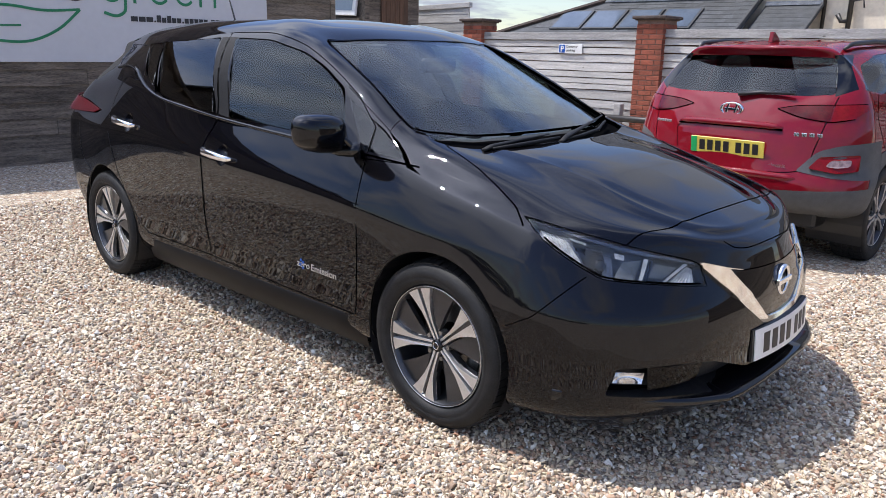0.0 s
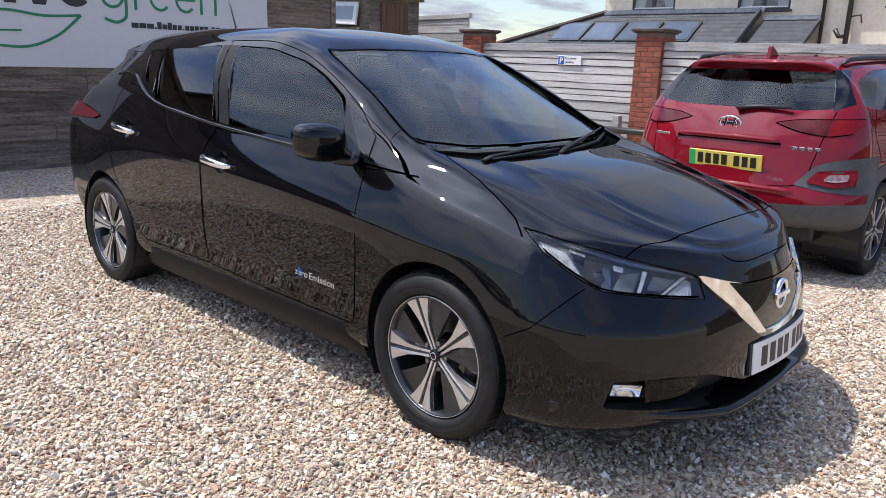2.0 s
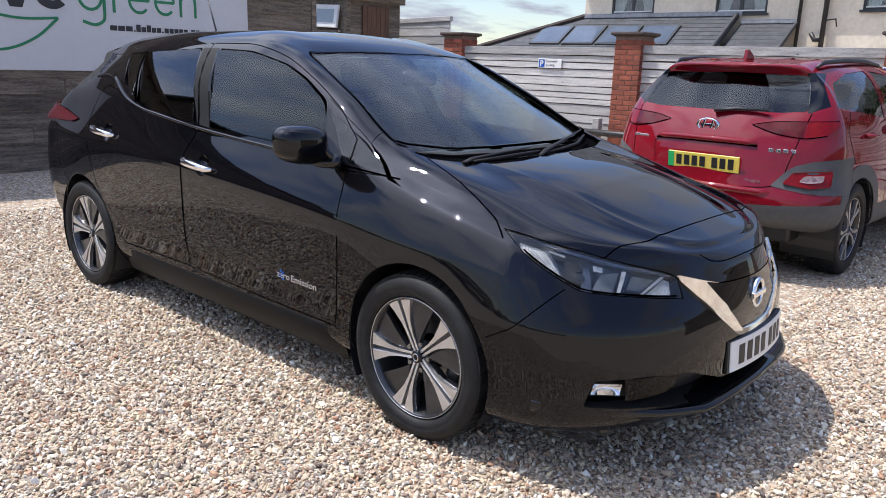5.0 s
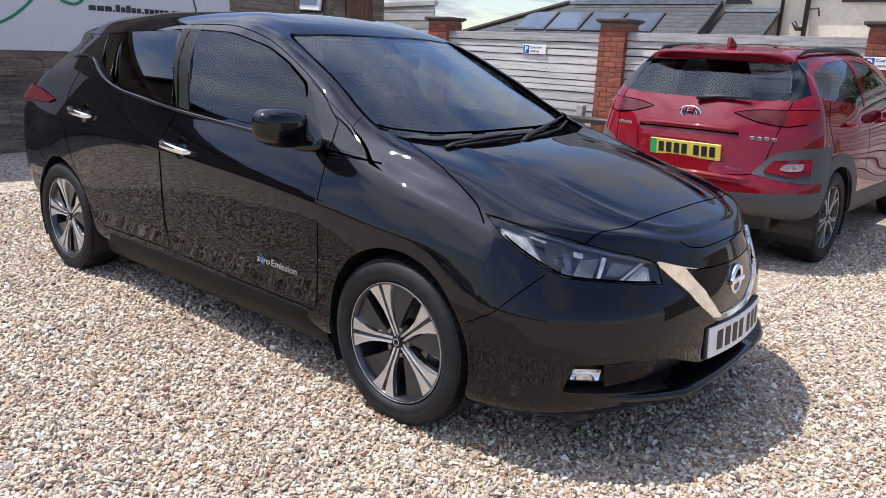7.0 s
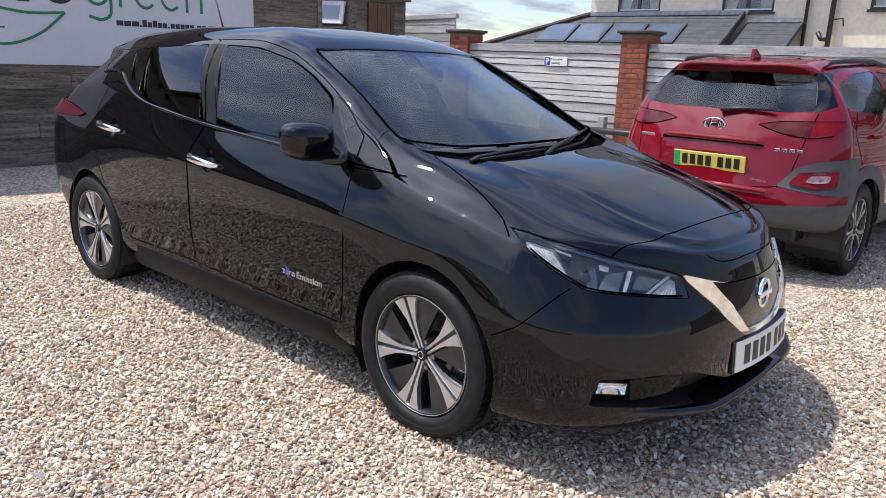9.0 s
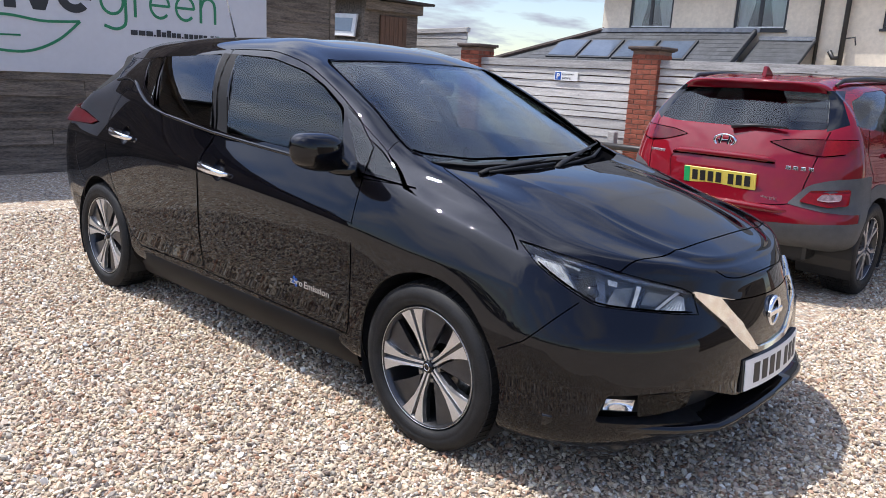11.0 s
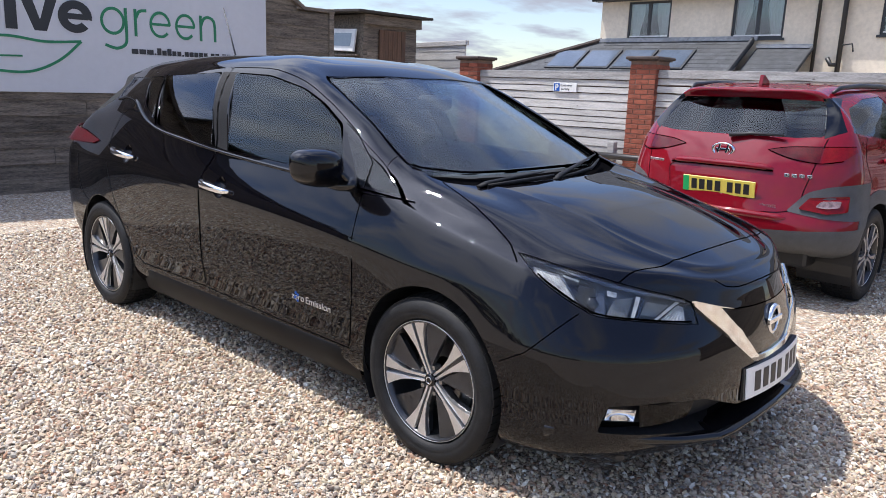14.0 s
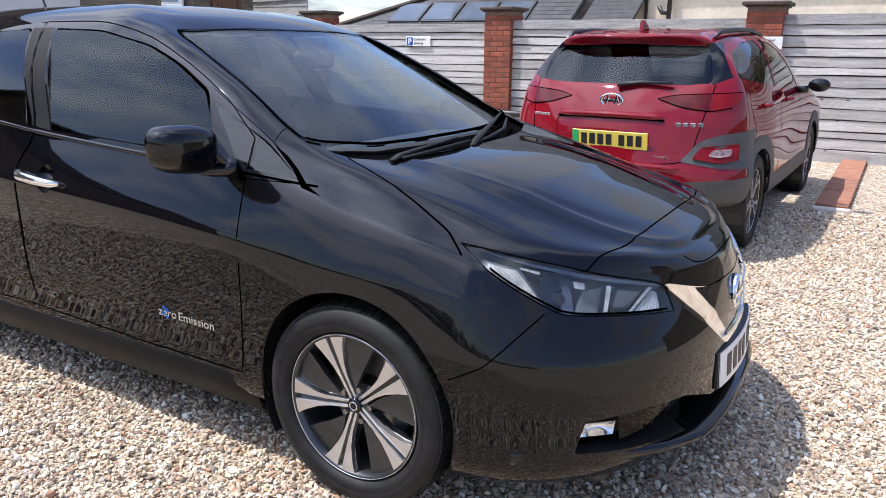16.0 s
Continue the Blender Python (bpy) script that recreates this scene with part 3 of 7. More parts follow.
BASE, TALL, W = 1.845, 0.325, 0.036
for cx, rx, turn in ((1.385, 0.150, 360), (1.985, 0.140, 318), (2.325, 0.140, 318)):
    o, i = ring(cx, BASE + TALL / 2, TALL / 2 - W / 2, W, 0, turn, rx * 2 / TALL)
    on_sign(band(o, i), M["sign_green"], "green_ring", "thin green painted ring")
on_sign(line_band([(1.545, BASE + TALL), (1.548, BASE + 0.02)] + leaf_line([(1.548, BASE + .02), (1.53, BASE - .10), (1.42, BASE - .155), (1.28, BASE - .12)], 6), W), M["sign_green"], "green_hook", "thin green painted hook")
on_sign(line_band([(1.665, BASE), (1.665, BASE + TALL)], W), M["sign_green"], "green_bar")
on_sign(line_band(leaf_line([(1.67, BASE + .22), (1.72, BASE + .30), (1.81, BASE + .315)], 5), W), M["sign_green"], "green_bar")
for cx in (1.985, 2.325):
    on_sign(line_band([(cx - .13, BASE + .165), (cx + .13, BASE + .165)], W * .9), M["sign_green"], "green_bar")
on_sign(line_band([(2.545, BASE), (2.545, BASE + TALL)], W), M["sign_green"], "green_bar")
on_sign(line_band(leaf_line([(2.55, BASE + .2), (2.59, BASE + .285), (2.66, BASE + .31), (2.73, BASE + .27), (2.75, BASE + .18), (2.75, BASE)], 6), W), M["sign_green"], "green_arch", "thin green painted arch")
for x0, x1 in ((-.24, -.12), (.205, .325)):
    on_sign(box(x0, x1, -.004, 0, 1.83, 2.19), M["sign_dark"], "dark_bar", "bold charcoal bar")
on_sign(line_band(leaf_line([(-.14, 2.06), (-.04, 2.15), (.12, 2.15)], 5), .09), M["sign_dark"], "dark_bar")
o, i = ring(.262, 2.305, .031, .062)
on_sign(band(o, i), M["sign_dark"], "dark_dot", "bold charcoal dot")
on_sign(prism([(.365, 2.19), (.49, 2.19), (.565, 1.95), (.64, 2.19), (.76, 2.19), (.63, 1.83), (.50, 1.83)], .004), M["sign_dark"], "dark_wedge", "bold charcoal wedge")
o, i = ring(.95, 2.015, .135, .095, -10, 318, 1.05)
on_sign(band(o, i), M["sign_dark"], "dark_ring", "bold charcoal ring")
on_sign(box(.86, 1.09, -.004, 0, 1.985, 2.05), M["sign_dark"], "dark_bar")
upper = leaf_line([(-.55, 1.60), (-.2, 1.71), (.2, 1.755), (.6, 1.715), (1.0, 1.74)], 8)
lower_line = leaf_line([(-.55, 1.60), (-.2, 1.44), (.15, 1.375), (.45, 1.385), (.75, 1.52), (1.0, 1.74)], 8)
on_sign(line_band(upper, .03), M["sign_green"], "leaf_edge", "green leaf outline")
on_sign(line_band(lower_line, .03), M["sign_green"], "leaf_edge", "green leaf outline")
on_sign(line_band(leaf_line([(-.4, 1.55), (-.1, 1.535), (.35, 1.545)], 6), .02), M["sign_green"], "leaf_vein", "green leaf vein")
u = 1.60
for k in range(21):
    wide = .085 if k < 3 else (.022 if k in (3, 9, 15, 18) else .055)
    tall = .02 if k in (3, 9, 15, 18) else (.085 if k in (4, 6) else .06)
    on_sign(box(u, u + wide, -.004, 0, 1.635, 1.635 + tall), M["sign_dark"], "small_bar")
    u += wide + .013

# ---- parking signs on the fence ----
def parking_sign(x, y):
    th = thing("parking_sign", "small white and blue customer parking sign", "sign", pose(x, y, 1.435), group="parking signs")
    part("plate", box(-.23, .23, -.006, .006, -.075, .075, .003), M["frame_white"], th)
    part("blue_panel", box(-.215, -.10, -.009, -.0065, -.062, .062), M["ink_blue"], th, "blue panel")
    lettering("P", .09, M["frame_white"], pose(-.188, -.0105, -.045), th, "letter", .0008, .003)
    lettering("Customer", .036, M["ink"], pose(-.085, -.008, .018), th, "lettering", .0008, squash=1.1)
    lettering("parking", .036, M["ink"], pose(-.07, -.008, -.042), th, "lettering", .0008, squash=1.1)


parking_sign(-5.34, FENCE_Y - .045)
parking_sign(-2.60, FENCE_Y - .045)
parking_sign(-.19, FENCE_Y - .135)

# ---- shed behind the barn ----
shed = thing("shed", "small brown timber shed with a felt roof and open white window", "shed", pose(-9.5, 7.15, 0))
part("wall", box(-2.2, 0, 0, 1.42, -.02, 2.6), M["wood_barn"], shed)
for k in range(16):
    z = .02 + .165 * k
    me = mesh_of("plank", wavy_plank(2.2, .185, .022, 900 + k), M["wood_barn"])
    part("plank", me, None, shed, m=pose(-2.2, -.002, z))
    if not z < 1.0:
        me = mesh_of("plank", wavy_plank(1.42, .185, .022, 950 + k), M["wood_barn"])
        me.transform(Matrix(((0, -1, 0, 0), (1, 0, 0, 0), (0, 0, 1, 0), (0, 0, 0, 1))))
        part("plank", me, None, shed, m=pose(.002, 0, z))
part("corner_post", box(-.06, .035, -.035, .07, 0, 2.6, .004), M["wood_barn"], shed)
part("fascia", box(-.02, .10, -.06, 1.50, 2.50, 2.68, .004), M["wood_barn"], shed, "pale timber fascia board")
part("roof", moved(box(-2.5, .22, -.30, 1.72, 0, .05, .008), pose(0, 0, 2.70, 0, 1.5, 0)), M["roof_felt"], shed, "dark felt roof")
door = part("door", box(.03, .055, .36, 1.08, .6, 2.42, .004), M["wood_dark"], shed, "brown boarded door")
for k in range(6):
    part("board", box(.056, .066, .365 + .119 * k, .365 + .119 * k + .112, .6, 2.415, .002), M["wood_dark"], door)
win = part("window", moved(box(-.36, .36, -.03, .02, -.215, .215, .008), pose(-.52, -.07, 2.2, -8, 2, 0)), M["frame_white"], shed, "white plastic window propped open")
part("pane", moved(box(-.26, .26, -.036, -.031, -.12, .13), pose(-.52, -.07, 2.2, -8, 2, 0)), M["pane_grey"], win, "frosted blue-grey pane")
part("sill", box(-1.0, -.08, -.10, 0, 1.90, 1.93, .004), M["wood_barn"], shed)

# ---- fence in the corner behind the shed ----
back_fence = thing("fence_corner", "weathered grey timber fence in the yard corner", "fence", kind="structure")
for k in range(14):
    part("plank", mesh_of("plank", wavy_plank(1.55, .2, .03, 700 + k), M["wood_fence"]), None, back_fence, m=pose(-10.45, 9.5, -.1 + k * .17))
part("capping", moved(box(0, 1.6, -.05, .05, 0, .10, .006), pose(-10.47, 9.5, 2.2, 0, -1.5, 0)), M["wood_fence"], back_fence)
for k in range(13):
    part("plank", mesh_of("plank", wavy_plank(2.6, .2, .03, 760 + k), M["wood_barn"]), None, back_fence, m=pose(-12.4, 9.9, -.1 + k * .17))

# ---- house ----
HOUSE_Y = 18.0
house = thing("house", "two-storey beige rendered house with a slate roof", "house")
WINS = ((-9.93, -8.57, 2.95, 4.02), (-6.77, -5.39, 2.92, 4.04), (-3.14, -1.8, 2.95, 4.05))
edges = [-10.84] + [c for w in WINS for c in w[:2]] + [8.0]
for k in range(0, len(edges) - 1, 2):
    part("wall", box(edges[k], edges[k + 1], HOUSE_Y, HOUSE_Y + .3, -1, 4.25), M["render"], house)
for a, b, z0, z1 in WINS:
    part("wall", box(a, b, HOUSE_Y, HOUSE_Y + .3, -1, z0), M["render"], house)
    part("wall", box(a, b, HOUSE_Y, HOUSE_Y + .3, z1, 4.25), M["render"], house)
part("side_wall", box(-10.84, -10.54, HOUSE_Y + .3, HOUSE_Y + 7, -1, 4.25), M["render"], house)
part("back_wall", box(-10.54, 8, HOUSE_Y + 6.7, HOUSE_Y + 7, -1, 4.25), M["render"], house)
# added room surfaces, coloured dark so the windows look into an unlit interior
part("room", box(-10.5, 7.9, HOUSE_Y + 1.6, HOUSE_Y + 1.7, 2.2, 4.2), M["room_unlit"], house)
part("ceiling", box(-10.5, 7.9, HOUSE_Y + .3, HOUSE_Y + 1.6, 4.12, 4.2), M["room_unlit"], house)
part("upper_floor", box(-10.5, 7.9, HOUSE_Y + .3, HOUSE_Y + 1.6, 2.2, 2.3), M["room_unlit"], house)


def house_window(a, b, z0, z1):
    y, f = HOUSE_Y + .03, .065
    w = part("window", box(a, b, y, y + .06, z0, z0 + f, .004), M["frame_dark"], house, "dark grey casement window")
    part("frame_head", box(a, b, y, y + .06, z1 - f, z1, .004), M["frame_dark"], w)
    for x in (a, b - f, (a + b) / 2 - .05):
        part("frame_post", box(x, x + (f if x != (a + b) / 2 - .05 else .10), y, y + .06, z0 + f, z1 - f, .004), M["frame_dark"], w)
    part("sill", box(a - .05, b + .05, HOUSE_Y - .07, y, z0 - .05, z0 + .01, .005), M["frame_dark"], w)
    part("bottom_bead", box(a + f, b - f, y - .006, y, z0 + f, z0 + f + .035, .003), M["frame_white"], w, "pale lower sash rail")
    for x0, x1 in ((a + f, (a + b) / 2 - .05), ((a + b) / 2 + .05, b - f)):
        part("pane", box(x0, x1, y + .02, y + .026, z0 + f, z1 - f), M["glass_house"], w).visible_shadow = False
    for sgn, x0 in ((1, a + .08), (-1, b - .08)):
        bm = bmesh.new()
        n, cols = 14, []
        for k in range(n + 1):
            t = k / n
            cols.append([bm.verts.new((x0 + sgn * t * (.40 - .22 * max(0, s - .35)), HOUSE_Y + .135 + .02 * math.sin(k * 2.1), z1 - .05 - s * (z1 - z0 - .08))) for s in (0, .35, .7, 1.0)])
        for p, q in zip(cols, cols[1:]):
            for j in range(3):
                bm.faces.new((p[j], q[j], q[j + 1], p[j + 1]))
        bmesh.ops.solidify(bm, geom=bm.faces[:], thickness=.006)
        part("curtain", bm, M["curtain"], w, "pale draped curtain", smooth=True)


for w in WINS:
    house_window(*w)

slate_mesh = mesh_of("slate", box(-.142, .142, -.16, .16, 0, .012, .002), M["slate"])


def slate_matrix(c, run, drop):
    """run: along the eaves; drop: down the slope."""
    n = run.cross(drop).normalized()
    m = Matrix((run.normalized(), drop.normalized(), n)).transposed().to_4x4()
    return Matrix.Translation(c) @ m @ pose(0, 0, .008, -3.2)


def slate_field(parent, top0, top1, drop, rows, clip, joined=False, seed=1):
    """Courses of slates below a top edge; clip says where the roof ends."""
    rng = random.Random(seed)
    run = (top1 - top0).normalized()
    d = drop.normalized()
    width = (top1 - top0).length
    verts, faces = [], []
    for r in range(rows):
        for k in range(-12, int(width / .29) + 12):
            u = k * .29 + (.145 if r % 2 else 0)
            c = top0 + run * u + d * (.10 + r * .20)
            if not clip(c):
                continue
            m = slate_matrix(c + run * rng.uniform(-.006, .006), run, d) @ pose(0, 0, 0, rng.uniform(-.4, .4), 0, rng.uniform(-.5, .5))
            if joined:
                b = len(verts)
                verts += [tuple(m @ v.co) for v in slate_mesh.vertices]
                faces += [[i + b for i in p.vertices] for p in slate_mesh.polygons]
            else:
                part("slate", slate_mesh, None, parent, m=m)
    if joined:
        me = bpy.data.meshes.new("slates")
        me.from_pydata(verts, [], faces)
        me.materials.append(M["slate_stuff"])
        tagged(part("slates", me, None, parent, "courses of grey slates"), kind="stuff")


roof_pts = [(HOUSE_Y - .35, 4.18), (HOUSE_Y + 3.5, 6.95), (HOUSE_Y + 7.3, 4.18)]
bm = prism(roof_pts, 19.3)
moved(bm, Matrix(((0, 1, 0, -11.05), (1, 0, 0, 0), (0, 0, 1, 0), (0, 0, 0, 1))))
part("roof", bm, M["slate"], house, "grey slate roof")
slope = Vector((0, -3.85, -2.77)).normalized()
slate_field(house, Vector((-11.05, HOUSE_Y - .35, 4.2)) - slope * 3.4, Vector((1.5, HOUSE_Y - .35, 4.2)) - slope * 3.4, slope, 17, lambda c: -11.0 < c.x < 1.5, True, 5)
part("verge", box(-.03, .03, 0, 4.75, -.05, .06, .006), M["cap_stone"], house, m=pose(-11.08, HOUSE_Y - .38, 4.18, 35.7))
part("gutter", tube([(-11.1, HOUSE_Y - .41, 4.14), (8, HOUSE_Y - .41, 4.16)], .055, 10), M["pipe"], house, "black gutter", smooth=True)
part("fascia_board", box(-11.0, 8, HOUSE_Y - .36, HOUSE_Y - .32, 4.05, 4.18), M["frame_dark"], house)
part("soffit", box(-11.0, 8, HOUSE_Y - .33, HOUSE_Y, 4.05, 4.08), M["frame_dark"], house)
part("downpipe", tube([(-4.54, HOUSE_Y - .38, 4.1), (-4.54, HOUSE_Y - .1, 3.9), (-4.54, HOUSE_Y - .08, 1.0)], .045, 10), M["pipe"], house, "black downpipe", smooth=True)
part("soil_pipe", tube([(-3.93, HOUSE_Y - .12, 5.6), (-3.93, HOUSE_Y - .12, 3.9), (-3.93, HOUSE_Y - .12, 1.0)], .06, 10), M["pipe"], house, "black soil pipe", smooth=True)
part("pipe_branch", tube([(-3.95, HOUSE_Y - .12, 2.25), (-4.10, HOUSE_Y - .13, 2.25), (-4.2, HOUSE_Y - .13, 2.42)], .055, 10), M["pipe"], house, smooth=True)
part("pipe_bracket", tube([(-3.9, HOUSE_Y - .15, 2.72), (-3.62, HOUSE_Y - .3, 2.74), (-3.58, HOUSE_Y - .3, 2.55)], .02, 6), M["pipe"], house, smooth=True)

# lower roofs in front of the house
def slab(pts, thick, mat, parent, name):
    bm = bmesh.new()
    a = [bm.verts.new(p) for p in pts]
    b = [bm.verts.new((p[0], p[1], p[2] - thick)) for p in pts]
    bm.faces.new(a)
    bm.faces.new(b[::-1])
    for i in range(len(pts)):
        bm.faces.new((a[i], b[i], b[(i + 1) % len(pts)], a[(i + 1) % len(pts)]))
    return part(name, bm, mat, parent)


annexe = thing("annexe", "single-storey annexe with a grey slate roof and skylights", "annexe")
slab([(-10.7, 18, 2.9), (-6.1, 18, 2.9), (-6.15, 16.0, 1.58), (-14.7, 16.0, 1.58)], .1, M["slate"], annexe, "roof")
slab([(-10.7, 18, 2.9), (-14.7, 16.0, 1.58), (-14.7, 21.0, 1.58), (-10.9, 21.0, 2.9)], .1, M["slate"], annexe, "side_roof")
part("wall", box(-14.3, -6.3, 16.3, 16.5, -1, 1.7), M["render"], annexe)
part("side_wall", box(-6.35, -6.15, 16.3, 17.95, -1, 1.75), M["render"], annexe)
down = Vector((0, -1, -.66)).normalized()


def hip(c):
    return -10.55 - (18 - c.y) * 2.0 + .1 < c.x < -6.2 and 16.0 < c.y < 17.93


slate_field(annexe, Vector((-10.7, 18, 2.91)), Vector((-6.1, 18, 2.91)), down, 12, hip, False, 8)
part("verge", tube([(-6.12, 18, 2.95), (-6.16, 16.0, 1.63)], .06, 6), M["slate_dark"], annexe, "dark lead verge")
part("hip_tiles", tube([(-10.75, 17.98, 2.95), (-12.7, 17.0, 2.30), (-14.7, 16.0, 1.63)], .07, 6), M["cap_stone"], annexe)
part("flashing", box(-10.8, -6.0, 17.90, 17.99, 2.86, 2.98, .005), M["lead"], annexe, "pale lead flashing")


def skylight(x0, x1):
    m = Matrix.Translation((0, 17.1, 2.9 - .66 * .9)) @ Matrix.Rotation(math.atan(.66), 4, "X")
    sk = part("skylight", moved(box(x0, x1, -.50, .50, 0, .05), m), M["frame_dark"], annexe, "roof window with a dark frame")
    part("pane", moved(box(x0 + .06, x1 - .06, -.44, .44, .051, .058), m), M["pane_sky"], sk)


for x0 in (-11.93, -10.79, -9.65, -8.52):
    skylight(x0, x0 + 1.06)
porch = thing("porch", "small slate-roofed porch against the house wall", "porch")
slab([(-6.0, 17.99, 2.69), (-4.6, 17.99, 2.69), (-4.65, 16.6, 1.77), (-6.05, 16.6, 1.77)], .1, M["slate"], porch, "roof")
slate_field(porch, Vector((-6.0, 18, 2.70)), Vector((-4.6, 18, 2.70)), down, 7, lambda c: -6.0 < c.x < -4.7 and c.y < 17.95, False, 12)
part("verge", tube([(-4.58, 18, 2.73), (-4.63, 16.6, 1.82)], .05, 6), M["slate_dark"], porch)
part("flashing", box(-6.0, -4.55, 17.90, 17.99, 2.66, 2.76, .005), M["lead"], porch, "pale lead flashing")
part("wall", box(-6.0, -4.7, 16.9, 17.99, -1, 1.9), M["render"], porch)

# ---- edging, rail and post by the fence ----
edging = thing("edging_strip", "row of flat red-brown edging slabs in the gravel", "edging", pose(.83, 4.76, 0, 0, 0, -.9))
for k in range(4):
    part("slab", box(0, .265, .0 + .81 * k, .79 + .81 * k, -.03, .05, .006), M["edging"], edging)
part("mortar_end", box(-.02, .285, -.07, -.004, -.03, .03, .01), M["mortar_pale"], edging, "pale mortar end")
rail = thing("guard_rail", "low black tubular guard rail in front of the fence", "guard rail")
part("tube", tube([(-5.2, 7.7, .40), (-2.2, 7.7, .40)], .05, 12), M["pipe"], rail, smooth=True)
for x in (-5.0, -3.6, -2.4):
    part("post", tube([(x, 7.72, -.05), (x, 7.72, .40)], .03, 8), M["pipe"], rail)
stub = thing("fence_post", "short pale weathered timber post by the brick pier", "post")
part("post", box(-4.32, -4.2, 7.72, 7.84, -.05, .62, .01), M["wood_fence"], stub)

# ---- behind the camera, mirrored in the car ----
outhouse = thing("outbuilding", "dark timber outbuilding with a sloping slate roof", "outbuilding")
bm = prism([(-4.6, 0), (-12.0, 0), (-12.0, 3.2), (-4.6, 4.5)], 6.0)
moved(bm, Matrix(((0, 1, 0, -16.5), (1, 0, 0, 0), (0, 0, 1, 0), (0, 0, 0, 1))))
part("wall", bm, M["wood_barn"], outhouse)
part("roof", moved(box(-16.8, -10.2, -8.0, 0, 0, .12, .01), Matrix.Translation((0, -4.4, 4.56)) @ Matrix.Rotation(math.atan(1.3 / 7.4), 4, "X")), M["slate_dark"], outhouse, "dark slate roof")

# ---- unseen fence along the other side of the yard, dark wood as if unlit ----
side_fence = thing("fence_side", "unseen weathered timber fence along the yard side, in dark brown wood as if unlit", "fence", kind="structure")
for k in range(13):
    me = mesh_of("plank", wavy_plank(6.5, .17, .03, 400 + k), M["wood_barn"])
    part("plank", me, None, side_fence, m=pose(5.2, 8.0, .12 + k * .125, 0, 0, -90))
part("gravel_board", box(5.18, 5.22, 1.5, 8, -.02, .15), M["wood_barn"], side_fence)
part("capping", box(5.15, 5.24, 1.5, 8, 1.70, 1.80, .006), M["wood_barn"], side_fence)


def leaf_cloud(name, label, category, lumps, count, size, mat, seed, trunk=None):
    """A crown of many small leaves in uneven lumps, on a trunk with limbs where one shows."""
    rng = np.random.default_rng(seed)
    th = thing(name, label, category)
    verts, faces = [], []
    for (cx, cy, cz, r), n in zip(lumps, count):
        p = rng.normal(size=(n, 3))
        p /= np.linalg.norm(p, axis=1, keepdims=True)
        p *= (r * rng.uniform(.55, 1.08, size=(n, 1)))
        p[:, 2] *= .85
        a = rng.normal(size=(n, 3)) * size
        b = rng.normal(size=(n, 3)) * size
        for k in range(n):
            q = p[k] + np.array((cx, cy, cz))
            i = len(verts)
            verts += [tuple(q - a[k]), tuple(q + b[k] * .5), tuple(q + a[k]), tuple(q - b[k] * .5)]
            faces.append([i, i + 1, i + 2, i + 3])
    me = bpy.data.meshes.new("crown")
    me.from_pydata(verts, [], faces)
    me.materials.append(M[mat])
    tagged(part("crown", me, None, th, "dark green leaves"), kind="stuff")
    if trunk:
        part("trunk", tube(trunk, [.2, .14, .09][:len(trunk)], 8), M["bark"], th)
        top = Vector(trunk[-1])
        for cx, cy, cz, r in lumps[:4]:
            part("limb", tube([trunk[-1], tuple(top * .5 + Vector((cx, cy, cz)) * .5 + Vector((0, 0, .1))), (cx, cy, cz)], [.07, .05, .02], 6), M["bark"], th)
    return th


lumps = [(-24 + 1.3 * k, -25 + .5 * math.sin(k * 1.7), .75 + .3 * math.sin(k * 2.3), 1.1 + .25 * math.sin(k * 1.1)) for k in range(34)]
leaf_cloud("hedge", "long dark green hedge across the yard", "hedge", lumps, [420] * len(lumps), .10, "hedge", 3)
leaf_cloud("tree", "small leafy tree behind the outbuilding", "tree", [(-12.6, -11.5, 2.6, .9), (-11.9, -11.8, 3.2, .8), (-13.1, -11.4, 3.5, .7), (-12.4, -11.6, 4.1, .6)], [500, 450, 400, 350], .07, "hedge", 5,
           trunk=[(-13, -10.6, 0), (-13, -10.6, 1.2), (-13, -10.6, 2.4)])
leaf_cloud("tree", "leafy green tree behind the fence", "tree", [(4.2, 16, 2.8, 1.2), (5.4, 16.4, 3.4, 1.3), (3.3, 16.5, 3.3, 1.0), (4.6, 16.8, 4.3, 1.1)], [900, 900, 700, 700], .08, "hedge", 8,
           trunk=[(4.6, 16.4, -.5), (4.6, 16.4, 1.2), (4.6, 16.5, 2.4)])


# ---- overhead cable to the house ----
cable = tube(leaf_line([(-40, 24, 8.2), (-30, 24, 6.95), (-23.2, 24, 6.19), (-17.7, 24, 5.70), (-10.7, 24, 5.15)], 6), .007, 6)
tagged(part("overhead_cable", cable, M["plastic_black"]), "thin black overhead cable running to the house", "cable")


